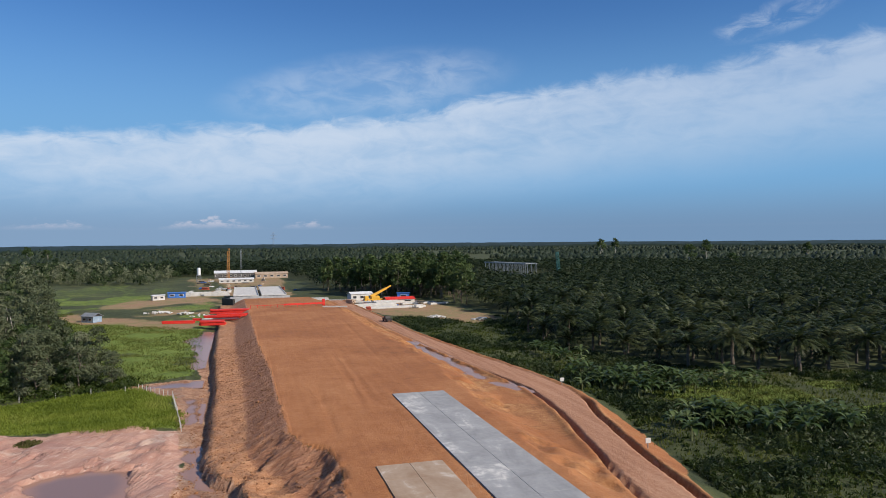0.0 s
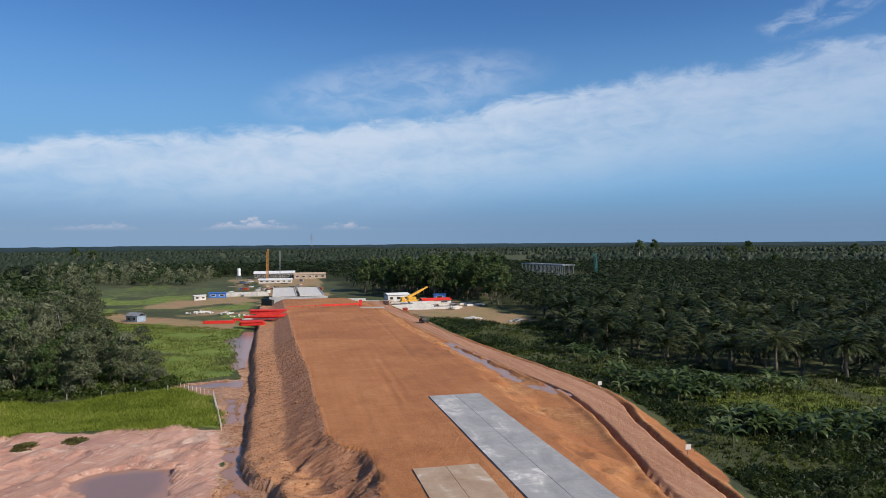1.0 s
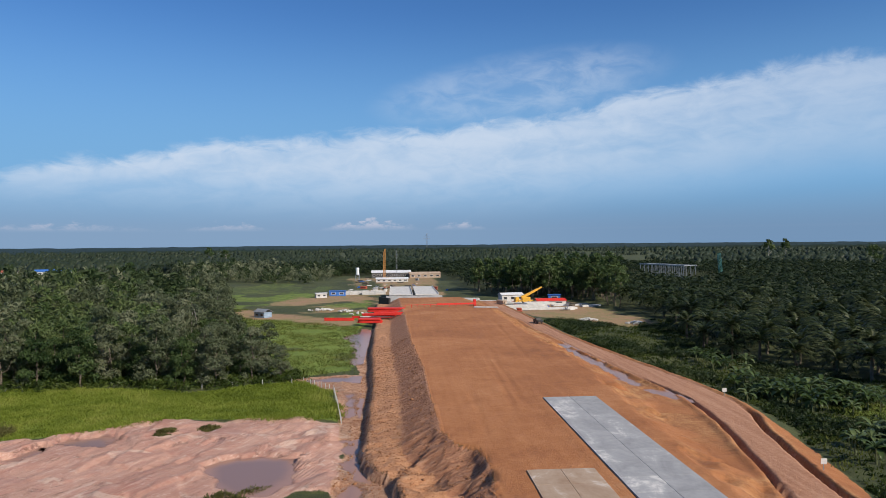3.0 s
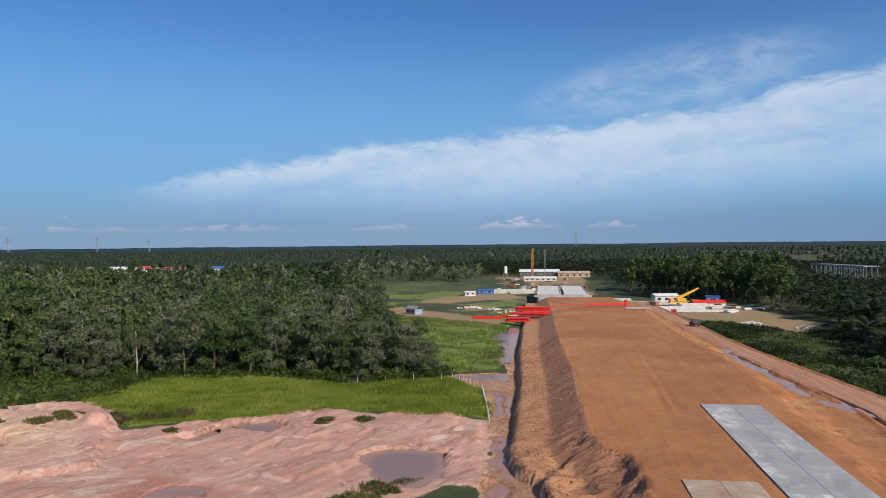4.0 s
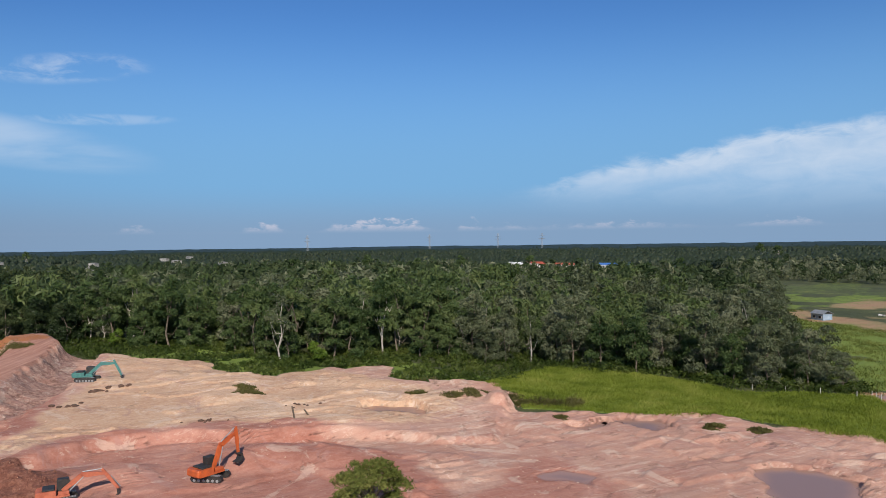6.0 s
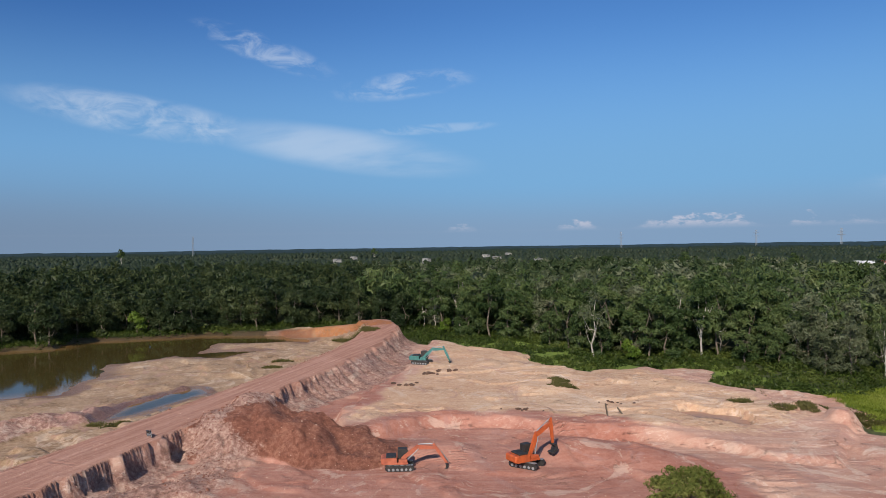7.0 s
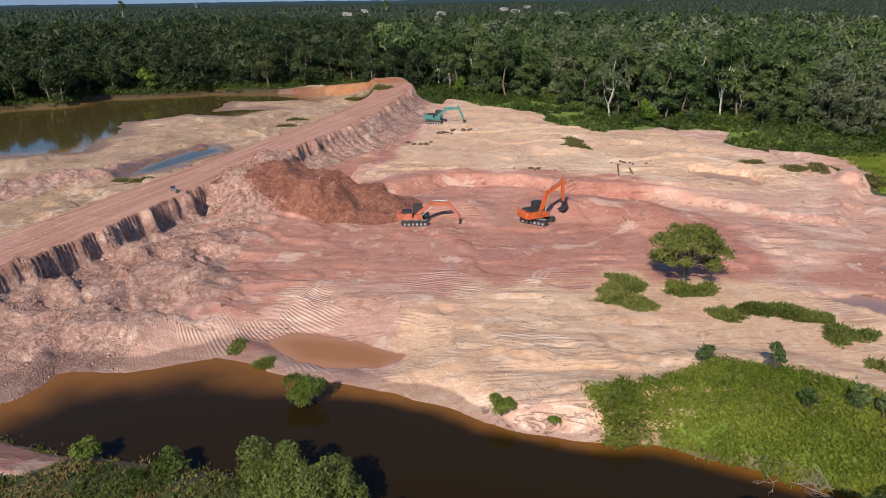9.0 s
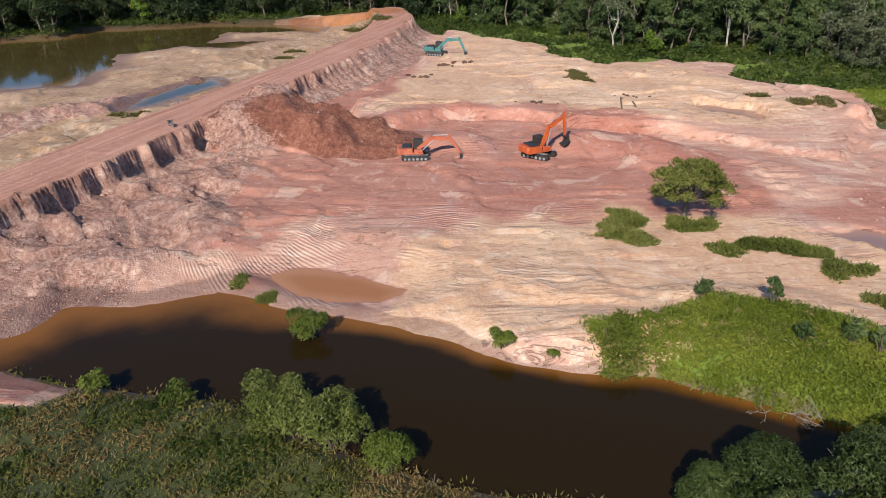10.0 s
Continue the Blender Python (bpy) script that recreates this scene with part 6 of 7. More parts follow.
def excavator(x, y, heading, swing, paint, label, boom_up=44.0, stick=-62.0, curl=-110.0, size=1.0, z=None):
    """A crawler excavator, tracks along heading; its upper part turned by swing degrees."""
    z = float(height(x, y)[0]) if z is None else z
    ob = empty("excavator", Matrix.Translation((x, y, z + 0.02)) @ Matrix.Rotation(radians(heading), 4, "Z") @ Matrix.Diagonal((size, size, size, 1)), label, "excavator")
    belt = [(-1.75, 0.0), (1.75, 0.0), (2.1, 0.2), (2.2, 0.48), (2.05, 0.78), (1.7, 0.92), (-1.7, 0.92), (-2.05, 0.78), (-2.2, 0.48), (-2.1, 0.2)]
    for s in (-1, 1):
        track = part("track", bm_slab(bmesh.new(), belt, s * 1.15 - 0.3, s * 1.15 + 0.3), M_DARK, ob, "muddy steel crawler track")
        for k in range(22):
            part("track_shoe", one(bm_box, (-1.9 + k * 0.181, s * 1.15, 0.94), (0.12, 0.6, 0.05)), M_GREY, track)
        for k in range(6):
            part("roller", one(bm_tube, (-1.6 + k * 0.64, s * 1.46, 0.3), (-1.6 + k * 0.64, s * 1.49, 0.3), 0.2, 0.2, 10), M_GREY, track)
    part("undercarriage", one(bm_box, (0, 0, 0.6), (2.0, 1.8, 0.5), bevel=0.08), M_DARK, ob)
    up = Matrix.Rotation(radians(swing), 4, "Z")

    def add(name, bm, mat, parent=ob, lb=""):
        bmesh.ops.transform(bm, matrix=up, verts=bm.verts)
        return part(name, bm, mat, parent, lb)

    add("slew_ring", one(bm_tube, (0, 0, 0.85), (0, 0, 1.05), 0.7, 0.7, 16), M_DARK)
    body = add("body", one(bm_slab, [(1.25, 1.05), (1.25, 1.3), (-0.4, 1.3), (-0.4, 2.0), (-2.3, 2.0), (-2.5, 1.75), (-2.5, 1.05)], -1.35, 1.35), paint)
    add("counterweight", one(bm_box, (-2.45, 0, 1.5), (0.75, 2.6, 1.0), bevel=0.18), paint, body)
    add("engine_cover", one(bm_box, (-1.3, 0, 2.08), (1.5, 2.2, 0.22), bevel=0.07), M_DARK, body)
    cab = add("cab", one(bm_slab, [(1.35, 1.3), (1.45, 1.9), (1.15, 2.85), (1.0, 2.95), (-0.2, 2.95), (-0.3, 2.85), (-0.3, 1.3)], 0.3, 1.3), M_DARK, ob, "dark cab with tinted windows")
    add("side_window", one(bm_box, (0.35, 1.31, 2.3), (1.05, 0.03, 0.95), bevel=0.01), M_GLASS, cab)
    add("windscreen", one(bm_box, (1.28, 0.8, 2.35), (0.04, 0.85, 0.95), Matrix.Rotation(radians(-16), 3, "Y"), 0.01), M_GLASS, cab)
    add("toolbox", one(bm_box, (0.5, -0.95, 1.5), (1.3, 0.7, 0.45), bevel=0.06), paint, body)
    # boom, stick and bucket in the x, z plane
    p0 = np.array([0.35, 1.55])
    a = radians(boom_up)
    knee = p0 + 3.0 * np.array([math.cos(a + 0.28), math.sin(a + 0.28)])
    p1 = knee + 2.8 * np.array([math.cos(a - 0.42), math.sin(a - 0.42)])
    b = radians(stick)
    p2 = p1 + 2.9 * np.array([math.cos(b), math.sin(b)])
    back = p1 - 0.8 * np.array([math.cos(b), math.sin(b)])
    boom = add("boom", one(bm_slab, limb_outline(p0, knee, 0.45, 0.72, 0.62), -0.28, 0.02), paint)
    add("boom_front", one(bm_slab, limb_outline(knee - (p1 - knee) * 0.06, p1, 0.72, 0.36, 0.6), -0.28, 0.02), paint, boom)
    arm = add("stick", one(bm_slab, limb_outline(back, p2, 0.34, 0.3, 0.5), -0.26, 0.0), paint)
    c = radians(curl)
    u, w = np.array([math.cos(c), math.sin(c)]), np.array([-math.sin(c), math.cos(c)])
    pts = [p2 - w * 0.15, p2 + w * 0.45, p2 + u * 0.5 + w * 0.75, p2 + u * 1.15 + w * 0.6, p2 + u * 1.5 + w * 0.1, p2 + u * 1.35 - w * 0.15, p2 + u * 1.0 + w * 0.35, p2 + u * 0.45 + w * 0.4, p2 + u * 0.25 - w * 0.1]
    add("bucket", one(bm_slab, [tuple(v) for v in pts], -0.65, 0.4), M_DARK, ob, "muddy dark steel bucket")
    for name, s, e, r in (("boom_cylinder", p0 + np.array([0.65, -0.25]), knee + np.array([0.1, -0.2]), 0.09), ("stick_cylinder", knee + np.array([0.0, 0.4]), back, 0.08), ("bucket_cylinder", p1 * 0.75 + p2 * 0.25 + np.array([0.28, 0.1]), p2 + np.array([0.25, 0.25]), 0.07)):
        for side in ((-0.4, 0.14) if name == "boom_cylinder" else (-0.13,)):
            add(name, one(bm_tube, (s[0], side, s[1]), (e[0], side, e[1]), r, r * 0.7, 8), M_GREY, boom)
    return ob


excavator(-87.6, 37.2, 66, 0, M_FADED, "faded red-orange crawler excavator digging in the red clay", 20, -56, -150, 0.88)
excavator(-79.6, 52.2, 30, 62, M_ORANGE, "orange crawler excavator with its arm raised over a clay heap", 50, -84, -110, 0.95)
excavator(-151.6, 70.4, 40, 14, M_TEAL, "teal crawler excavator on the pale upper level", 24, -66, -130)


def pavement(name, label, x0, x1, y0, y1, z, lanes, length, mats, thick=0.28):
    """A strip of cast concrete in bays, each its own piece."""
    base = tagged(new(name, None), label, "pavement", kind="structure")
    base.empty_display_size = 0.3
    shared = {}
    w = (x1 - x0) / lanes
    rng = random.Random(5)
    bm = bmesh.new()
    bm_box(bm, ((x0 + x1) / 2, (y0 + y1) / 2, z - thick / 2 - 0.03), (x1 - x0 - 0.05, y1 - y0 - 0.05, thick - 0.06))
    part("bed", bm, mats[-1], base)
    n = int((y1 - y0) / length)
    for k in range(n):
        for lane in range(lanes):
            m = rng.choice(mats)
            key = m.name
            if key not in shared:
                bm = bmesh.new()
                bm_box(bm, (0, 0, -thick / 2), (w - 0.03, length - 0.03, thick), bevel=0.015)
                me = bpy.data.meshes.new("bay")
                bm.to_mesh(me)
                bm.free()
                me.materials.append(m)
                shared[key] = me
            ob = new("bay", shared[key])
            ob.parent = base
            ob.location = (x0 + w * (lane + 0.5), y1 - length * (k + 0.5), z + rng.uniform(-0.004, 0.004))
    return base


def bay_material(name, c1, c2, c3):
    """Concrete with large pale curing patches, bay by bay."""
    m, g = material(name)
    p = where(g)
    big, fine = g.noise(g.n("ShaderNodeMapping", {"Vector": p, "Scale": (1.6, 0.8, 1)}).outputs[0], 0.16, 6.0, 0.66, 0.6), g.noise(p, 1.1, 6.0, 0.7)
    bays = g.n("ShaderNodeObjectInfo").outputs["Random"]
    f = g.math("ADD", g.math("MULTIPLY_ADD", big, 1.3, -0.4), g.math("MULTIPLY_ADD", fine, 0.5, g.math("MULTIPLY_ADD", bays, 0.14, -0.1)))
    finish(g, g.ramp(f, [(0.2, c1), (0.55, c2), (0.72, c3)]), 0.85, fine, 0.01)
    return m


M_BAY = bay_material("grey_bays", (0.25, 0.255, 0.265), (0.35, 0.355, 0.365), (0.6, 0.59, 0.57))
M_BAY_TAN = bay_material("dusty_bays", (0.3, 0.2, 0.13), (0.4, 0.3, 0.22), (0.55, 0.48, 0.42))
pavement("pavement_grey", "fresh grey concrete carriageway cast in bays", 24.05, 32.9, 21.0, 116.0, 4.22, 2, 5.0, [M_BAY])
pavement("pavement_tan", "dusty tan concrete lane cast in bays", 14.5, 22.3, 19.4, 79.4, 4.17, 2, 5.0, [M_BAY_TAN])


def beam_stack(x, y, z, turn, length, rows, layers, size, mat, name, label, category, group=""):
    """Long beams stacked on one another, each a part."""
    ob = empty(name, Matrix.Translation((x, y, z)) @ Matrix.Rotation(radians(turn), 4, "Z"), label, category, group)
    bm = bmesh.new()
    bm_box(bm, (0, 0, 0), (size, length, size), bevel=size * 0.08)
    me = bpy.data.meshes.new("beam")
    bm.to_mesh(me)
    bm.free()
    me.materials.append(mat)
    rng = random.Random(int(x * 7 + y))
    for l in range(layers):
        for r in range(rows - l % 2):
            b = new("beam", me)
            b.parent = ob
            b.location = ((r - (rows - 1 - l % 2) / 2) * size * 1.12, rng.uniform(-0.5, 0.5), size * (0.5 + l * 1.02))
            b.rotation_euler.z = rng.uniform(-0.02, 0.02)
    return ob


def hut(x, y, turn, wide, deep, tall, wall, roof, name, label, windows=3, pitch=0.25, z=None, category="building"):
    """A shed or house: walls with openings in relief, and a pitched roof with eaves."""
    z = float(height(x, y)[0]) if z is None else z
    ob = empty(name, Matrix.Translation((x, y, z)) @ Matrix.Rotation(radians(turn), 4, "Z"), label, category)
    part("wall", one(bm_box, (0, 0, tall / 2 - 0.1), (wide, deep, tall + 0.2)), wall, ob)
    e, h = deep / 2 + 0.4, pitch * deep / 2
    bm = bmesh.new()
    bm_slab(bm, [(-e, tall), (0, tall + h + 0.1), (e, tall), (e, tall + 0.14), (0, tall + h + 0.26), (-e, tall + 0.14)], -wide / 2 - 0.4, wide / 2 + 0.4)
    bmesh.ops.rotate(bm, cent=(0, 0, 0), matrix=Matrix.Rotation(radians(90), 3, "Z"), verts=bm.verts)
    part("roof", bm, roof, ob)
    for k in range(windows):
        wx = (k + 0.5) / windows * wide - wide / 2
        for s in (-1, 1):
            win = part("window", one(bm_box, (wx, s * deep / 2, tall * 0.55), (wide / windows * 0.55, 0.1, tall * 0.42)), M_WHITE, ob)
            part("pane", one(bm_box, (wx, s * (deep / 2 + 0.03), tall * 0.55), (wide / windows * 0.45, 0.08, tall * 0.34)), M_SHADE, win)
    return ob


def lattice(bm, base, top, w, n, r=0.07):
    """A square lattice mast."""
    base, top = Vector(base), Vector(top)
    q = (top - base).to_track_quat("Z", "Y").to_matrix()
    c = [q @ Vector((sx * w / 2, sy * w / 2, 0)) for sx, sy in ((-1, -1), (1, -1), (1, 1), (-1, 1))]
    for v in c:
        bm_tube(bm, base + v, top + v, r, r, 4)
    for k in range(n):
        a, b = base.lerp(top, k / n), base.lerp(top, (k + 1) / n)
        for j in range(4):
            bm_tube(bm, a + c[j], b + c[(j + 1) % 4], r * 0.6, r * 0.6, 3)


def works():
    rng = random.Random(3)
    # bridge deck of precast beams beyond the end of the embankment
    deck = empty("bridge_deck", Matrix.Translation((0, 0, 0)), "white precast bridge deck in two halves on a dark abutment", "bridge")
    for x0, x1 in ((-3.4, 8.0), (9.2, 20.6)):
        half = part("deck_half", one(bm_box, ((x0 + x1) / 2, 372, 4.8), (x1 - x0, 62, 0.4), bevel=0.05), M_WHITE, deck, "pale concrete deck slab")
        for k in range(6):
            part("girder", one(bm_box, (x0 + 0.9 + k * (x1 - x0 - 1.8) / 5, 372, 3.9), (0.6, 61, 1.4), bevel=0.05), M_WHITE, half)
        part("kerb", one(bm_box, (x0 + 0.2, 372, 5.2), (0.3, 62, 0.4), bevel=0.04), M_WHITE, half)
        part("kerb", one(bm_box, (x1 - 0.2, 372, 5.2), (0.3, 62, 0.4), bevel=0.04), M_WHITE, half)
    part("abutment", one(bm_box, (8.6, 341, 1.6), (27, 1.2, 5.6), bevel=0.05), M_CONCRETE, deck)
    for py in (372, 402):
        part("pier", one(bm_box, (8.6, py, 1.3), (24, 1.6, 3.8), bevel=0.1), M_CONCRETE, deck)
    part("wing_wall", one(bm_box, (-5.5, 337, 1.5), (1.0, 12, 5.0), Matrix.Rotation(radians(24), 3, "Z"), 0.05), M_DARK, deck, "dark wing wall beside the abutment")
    for k in range(9):
        beam_stack(-29 + k * 2.5, 412 + rng.uniform(-3, 3), float(height(-20, 412)[0]), 90 if k % 3 else 80, 6, 2, 2, 1.1, M_WHITE, "beam_stack", "white precast concrete beams stacked on the ground", "beams", "beam stacks")
    for bx, by, t, ln, rows, lay in ((62, 306, 97, 34, 4, 1), (58, 316, 95, 20, 4, 2), (78, 322, 100, 14, 3, 1), (50, 335, 80, 18, 4, 1), (44, 352, 70, 24, 3, 1), (31, 360, 78, 22, 4, 2), (88, 318, 110, 10, 3, 1), (66, 330, 95, 12, 3, 2)):
        beam_stack(bx, by, float(height(bx, by)[0]), t, ln, rows, lay, 0.75, M_WHITE, "beam_stack", "white concrete piles stacked in the works yard", "beams", "pile stacks")
    for bx, by, t, ln, rows, lay, sz in ((-22, 276, 82, 11, 4, 2, 0.5), (-9.5, 257, 84, 8, 6, 3, 0.5), (-4, 281, 84, 14, 6, 3, 0.5), (-6, 271, 80, 13, 5, 3, 0.5), (-3, 265, 86, 10, 4, 2, 0.5), (-13, 284, 76, 9, 3, 2, 0.45)):
        z = float(max(height(bx, by)[0], height(bx + 4, by)[0]))
        beam_stack(bx, by, z, t, ln, rows, lay, sz, M_RED, "red_beam_stack", "bright red steel formwork beams stacked beside the embankment", "beams", "red beam stacks")
    beam_stack(-7, 266, float(height(-7, 266)[0]) + 1.2, 84, 12, 2, 1, 0.4, M_WHITE, "beam_stack", "white beams laid over red formwork", "beams", "beam stacks")
    # red fence across the carriageway
    fence = empty("safety_fence", Matrix.Translation((0, 0, 4.0)), "red safety fence with boards across the unfinished road", "fence")
    for k in range(12):
        fx = 3.5 + k * 2.55
        part("post", one(bm_box, (fx, 283 + 0.35 * k, 0.6), (0.18, 0.18, 1.3), bevel=0.02), M_RED, fence)
        if k < 11:
            part("rail", one(bm_box, (fx + 1.27, 283.2 + 0.35 * k, 1.0), (2.45, 0.08, 0.16 if k < 5 else 0.7), Matrix.Rotation(radians(7.8), 3, "Z"), 0.02), M_RED, fence)
    part("marker", one(bm_box, (31.8, 287.5, 1.3), (1.2, 0.9, 2.6), bevel=0.1), M_RED, fence)
    beam_stack(35, 277, float(height(35, 277)[0]) + 0.02, 70, 9, 2, 1, 0.5, M_WHITE, "beam_stack", "pale beams lying at the road's edge", "beams", "beam stacks")
    # sheds and site buildings
    # open bays built as solid dark walls, shade held in their colour
    hut(-4, 612, 0, 33, 14, 4.2, M_OPEN, M_ROOF_WHITE, "site_building", "long open-sided site building with a white roof", 9)
    hut(24, 600, 5, 26, 10, 3.5, M_CONCRETE_TAN, M_CONCRETE_TAN, "site_shed", "low tan site shed beyond the bridge", 5)
    hut(-3, 540, 2, 24, 6, 2.4, M_WHITE, M_ROOF_WHITE, "site_shed", "low white shed beside the piling rig", 6)
    hut(57, 352, 10, 11, 6, 3.4, M_WHITE, M_ROOF_WHITE, "yard_hut", "white site hut with a pale roof", 3)
    hut(79, 352, -10, 6, 3, 3.0, M_BLUE, M_BLUE, "container", "blue shipping container in the works yard", 1, 0.05, category="container")
    hut(73, 334, 6, 14, 5, 1.6, M_WHITE, M_RED, "covered_store", "low store under a bright red cover", 2, 0.35)
    hut(-33, 405, 4, 9, 4, 2.6, M_BLUE, M_BLUE, "site_cabin", "blue site cabin on the bare ground", 2, 0.1)
    hut(-41, 392, 20, 6, 3, 2.4, M_WHITE, M_ROOF_WHITE, "site_cabin", "white site cabin beside the blue one", 2, 0.1)
    hut(-54, 293, -35, 5.5, 4.2, 2.2, M_WALL_BLUE, M_GREY, "small_house", "small weathered bluish house with a grey sheet roof", 2, 0.5)
    for hx, hy, w, roof in ((-398, 722, 54, M_RUST), (-455, 760, 30, M_RUST), (-470, 735, 24, M_ROOF_WHITE), (-340, 735, 36, M_BLUE)):
        hut(hx, hy, 8, w, 12, 4, M_WHITE, roof, "long_house", "long low house with a coloured sheet roof among the woods", 8, 0.3)
    for hx, hy, w in ((-760, 520, 30), (-905, 430, 26), (-930, 560, 40), (-1100, 640, 36), (-700, 330, 22), (-620, 260, 20), (-1250, 780, 60), (-1000, 330, 40), (-1180, 420, 30)):
        hut(hx, hy, rng.uniform(-20, 20), w * 0.4, 7, 4, M_FAR_WALL, M_FAR_WALL, "far_house", "pale distant house above the woods", 5, 0.2, z=6)
    # piling rig, lattice mast, tank
    rig = empty("piling_rig", Matrix.Translation((-8.4, 552, float(height(-8.4, 552)[0]))), "tall orange piling rig beyond the bridge", "piling rig")
    part("leader", one(lattice, (0, 0, 1), (0, 0, 25), 0.9, 14, 0.14), M_RIG, rig)
    part("mast_tube", one(bm_tube, (-1.4, 0, 1), (-0.9, 0, 23), 0.28, 0.28, 8), M_RIG, rig)
    part("body", one(bm_box, (2.4, 0, 2), (5, 3, 2), bevel=0.2), M_RIG, rig)
    part("track", one(bm_box, (1.6, 0, 0.5), (5, 3.6, 1.0), bevel=0.25), M_DARK, rig)
    mast = empty("lattice_mast", Matrix.Translation((0.5, 548, float(height(0, 548)[0]))), "thin grey lattice mast with a green head", "mast")
    part("mast", one(lattice, (0, 0, 0), (0, 0, 24), 0.8, 16, 0.1), M_GREY, mast)
    part("footing", one(bm_box, (0, 0, 0.3), (2.5, 2.5, 0.8), bevel=0.1), M_CONCRETE, mast)
    tank = empty("water_tower", Matrix.Translation((-30, 560, float(height(-30, 560)[0]))), "pale tank on a tall stand", "tower")
    part("tank", one(bm_tube, (0, 0, 5), (0, 0, 10.5), 1.3, 1.3, 14), M_ROOF_WHITE, tank)
    part("stand", one(lattice, (0, 0, 0), (0, 0, 5), 3, 3, 0.15), M_GREY, tank)
    # mobile crane in the yard
    z = float(height(63, 337)[0])
    crane = empty("mobile_crane", Matrix.Translation((61, 336, z)) @ Matrix.Rotation(radians(10), 4, "Z"), "yellow wheeled mobile crane with a raised telescopic boom", "crane")
    part("chassis", one(bm_box, (0, 0, 1.3), (10, 2.7, 0.9), bevel=0.12), M_YELLOW, crane)
    part("cab", one(bm_box, (-3.8, 0, 2.5), (1.9, 2.3, 1.6), bevel=0.2), M_YELLOW, crane)
    part("turntable", one(bm_box, (0.6, 0, 2.5), (4.2, 2.5, 1.6), bevel=0.2), M_YELLOW, crane)
    boom = part("boom", one(bm_slab, limb_outline((-1.5, 3.0), (6.6, 6.8), 1.3, 0.9), -0.5, 0.5), M_YELLOW, crane)
    part("boom_tip", one(bm_slab, limb_outline((6.2, 6.6), (8.8, 7.85), 0.7, 0.6), -0.35, 0.35), M_YELLOW, boom)
    for wx in (-3.6, -1.6, 1.6, 3.6):
        for s in (-1, 1):
            part("wheel", one(bm_tube, (wx, s * 1.0, 0.7), (wx, s * 1.4, 0.7), 0.7, 0.7, 14), M_DARK, crane)
    # steel truss bridge and a lattice crane in the plantation
    truss = empty("truss_bridge", Matrix.Translation((203, 522, 2.5)) @ Matrix.Rotation(radians(-76), 4, "Z"), "pale steel truss frame above the plantation", "bridge")
    bm = bmesh.new()
    for s in (-5, 5):
        for k in range(11):
            kx = -27 + k * 5.4
            bm_tube(bm, (kx, s, 0), (kx, s, 9), 0.4, 0.4, 4)
            if k < 10:
                bm_tube(bm, (kx, s, 0), (kx + 5.4, s, 9), 0.25, 0.25, 4)
    part("web", bm, M_GREY, truss)
    bm = bmesh.new()
    for s in (-5, 5):
        for h in (0, 9):
            bm_box(bm, (0, s, h), (56, 0.9, 0.9))
    for k in range(11):
        bm_box(bm, (-27 + k * 5.4, 0, 9), (0.5, 10, 0.5))
    part("chord", bm, M_GREY, truss)
    mast2 = empty("lattice_mast", Matrix.Translation((214, 455, 0)), "green lattice mast standing in the plantation", "mast")
    part("mast", one(lattice, (0, 0, 0), (-2, 0, 21), 1.6, 12, 0.2), M_TEAL, mast2)
    # pick-up on the haul road
    px, py = 48.2, 240
    truck = empty("pickup_truck", Matrix.Translation((px, py, float(height(px, py)[0]))) @ Matrix.Rotation(radians(97), 4, "Z"), "dark pick-up truck parked on the haul road", "truck")
    part("body", one(bm_slab, [(-2.5, 0.5), (2.5, 0.5), (2.5, 1.1), (1.2, 1.2), (0.6, 1.85), (-0.9, 1.85), (-1.1, 1.15), (-2.5, 1.15)], -0.9, 0.9), M_DARK, truck)
    part("windscreen", one(bm_box, (0.95, 0, 1.55), (0.06, 1.5, 0.6), Matrix.Rotation(radians(42), 3, "Y")), M_GLASS, truck)
    for wx in (-1.6, 1.6):
        for s in (-1, 1):
            part("wheel", one(bm_tube, (wx, s * 0.7, 0.36), (wx, s * 0.95, 0.36), 0.36, 0.36, 12), M_DARK, truck)
    # white fence beside the meadow, marker posts, signs
    rail = empty("white_fence", Matrix.Translation((0, 0, 0)), "white post and rail fence at the corner of the meadow", "fence")
    pts = [(-12.6 + 0.33 * k, 143 - 2.4 * k) for k in range(11)]
    for k, (fx, fy) in enumerate(pts):
        part("post", one(bm_box, (fx, fy, float(height(fx, fy)[0]) + 0.6), (0.1, 0.1, 1.4), bevel=0.01), M_WHITE, rail)
        if k:
            gx, gy = pts[k - 1]
            for h in (0.55, 1.05):
                part("rail", one(bm_tube, (gx, gy, float(height(gx, gy)[0]) + h), (fx, fy, float(height(fx, fy)[0]) + h), 0.045, 0.045, 4), M_WHITE, rail)
    posts = [(-20 + 0.9 * k, 154 - 1.2 * k) for k in range(8)] + [(-40 + 6 * k, 149 + 0.6 * k) for k in range(4)] + [(92 + 6.5 * k, 131 - 2.2 * k) for k in range(8)]
    for fx, fy in posts:
        ob = empty("marker_post", Matrix.Translation((fx, fy, float(height(fx, fy)[0]))), "thin pale boundary post in the grass", "post", "boundary posts")
        part("shaft", one(bm_box, (0, 0, 0.5), (0.11, 0.11, 1.2), bevel=0.02), M_WHITE, ob)
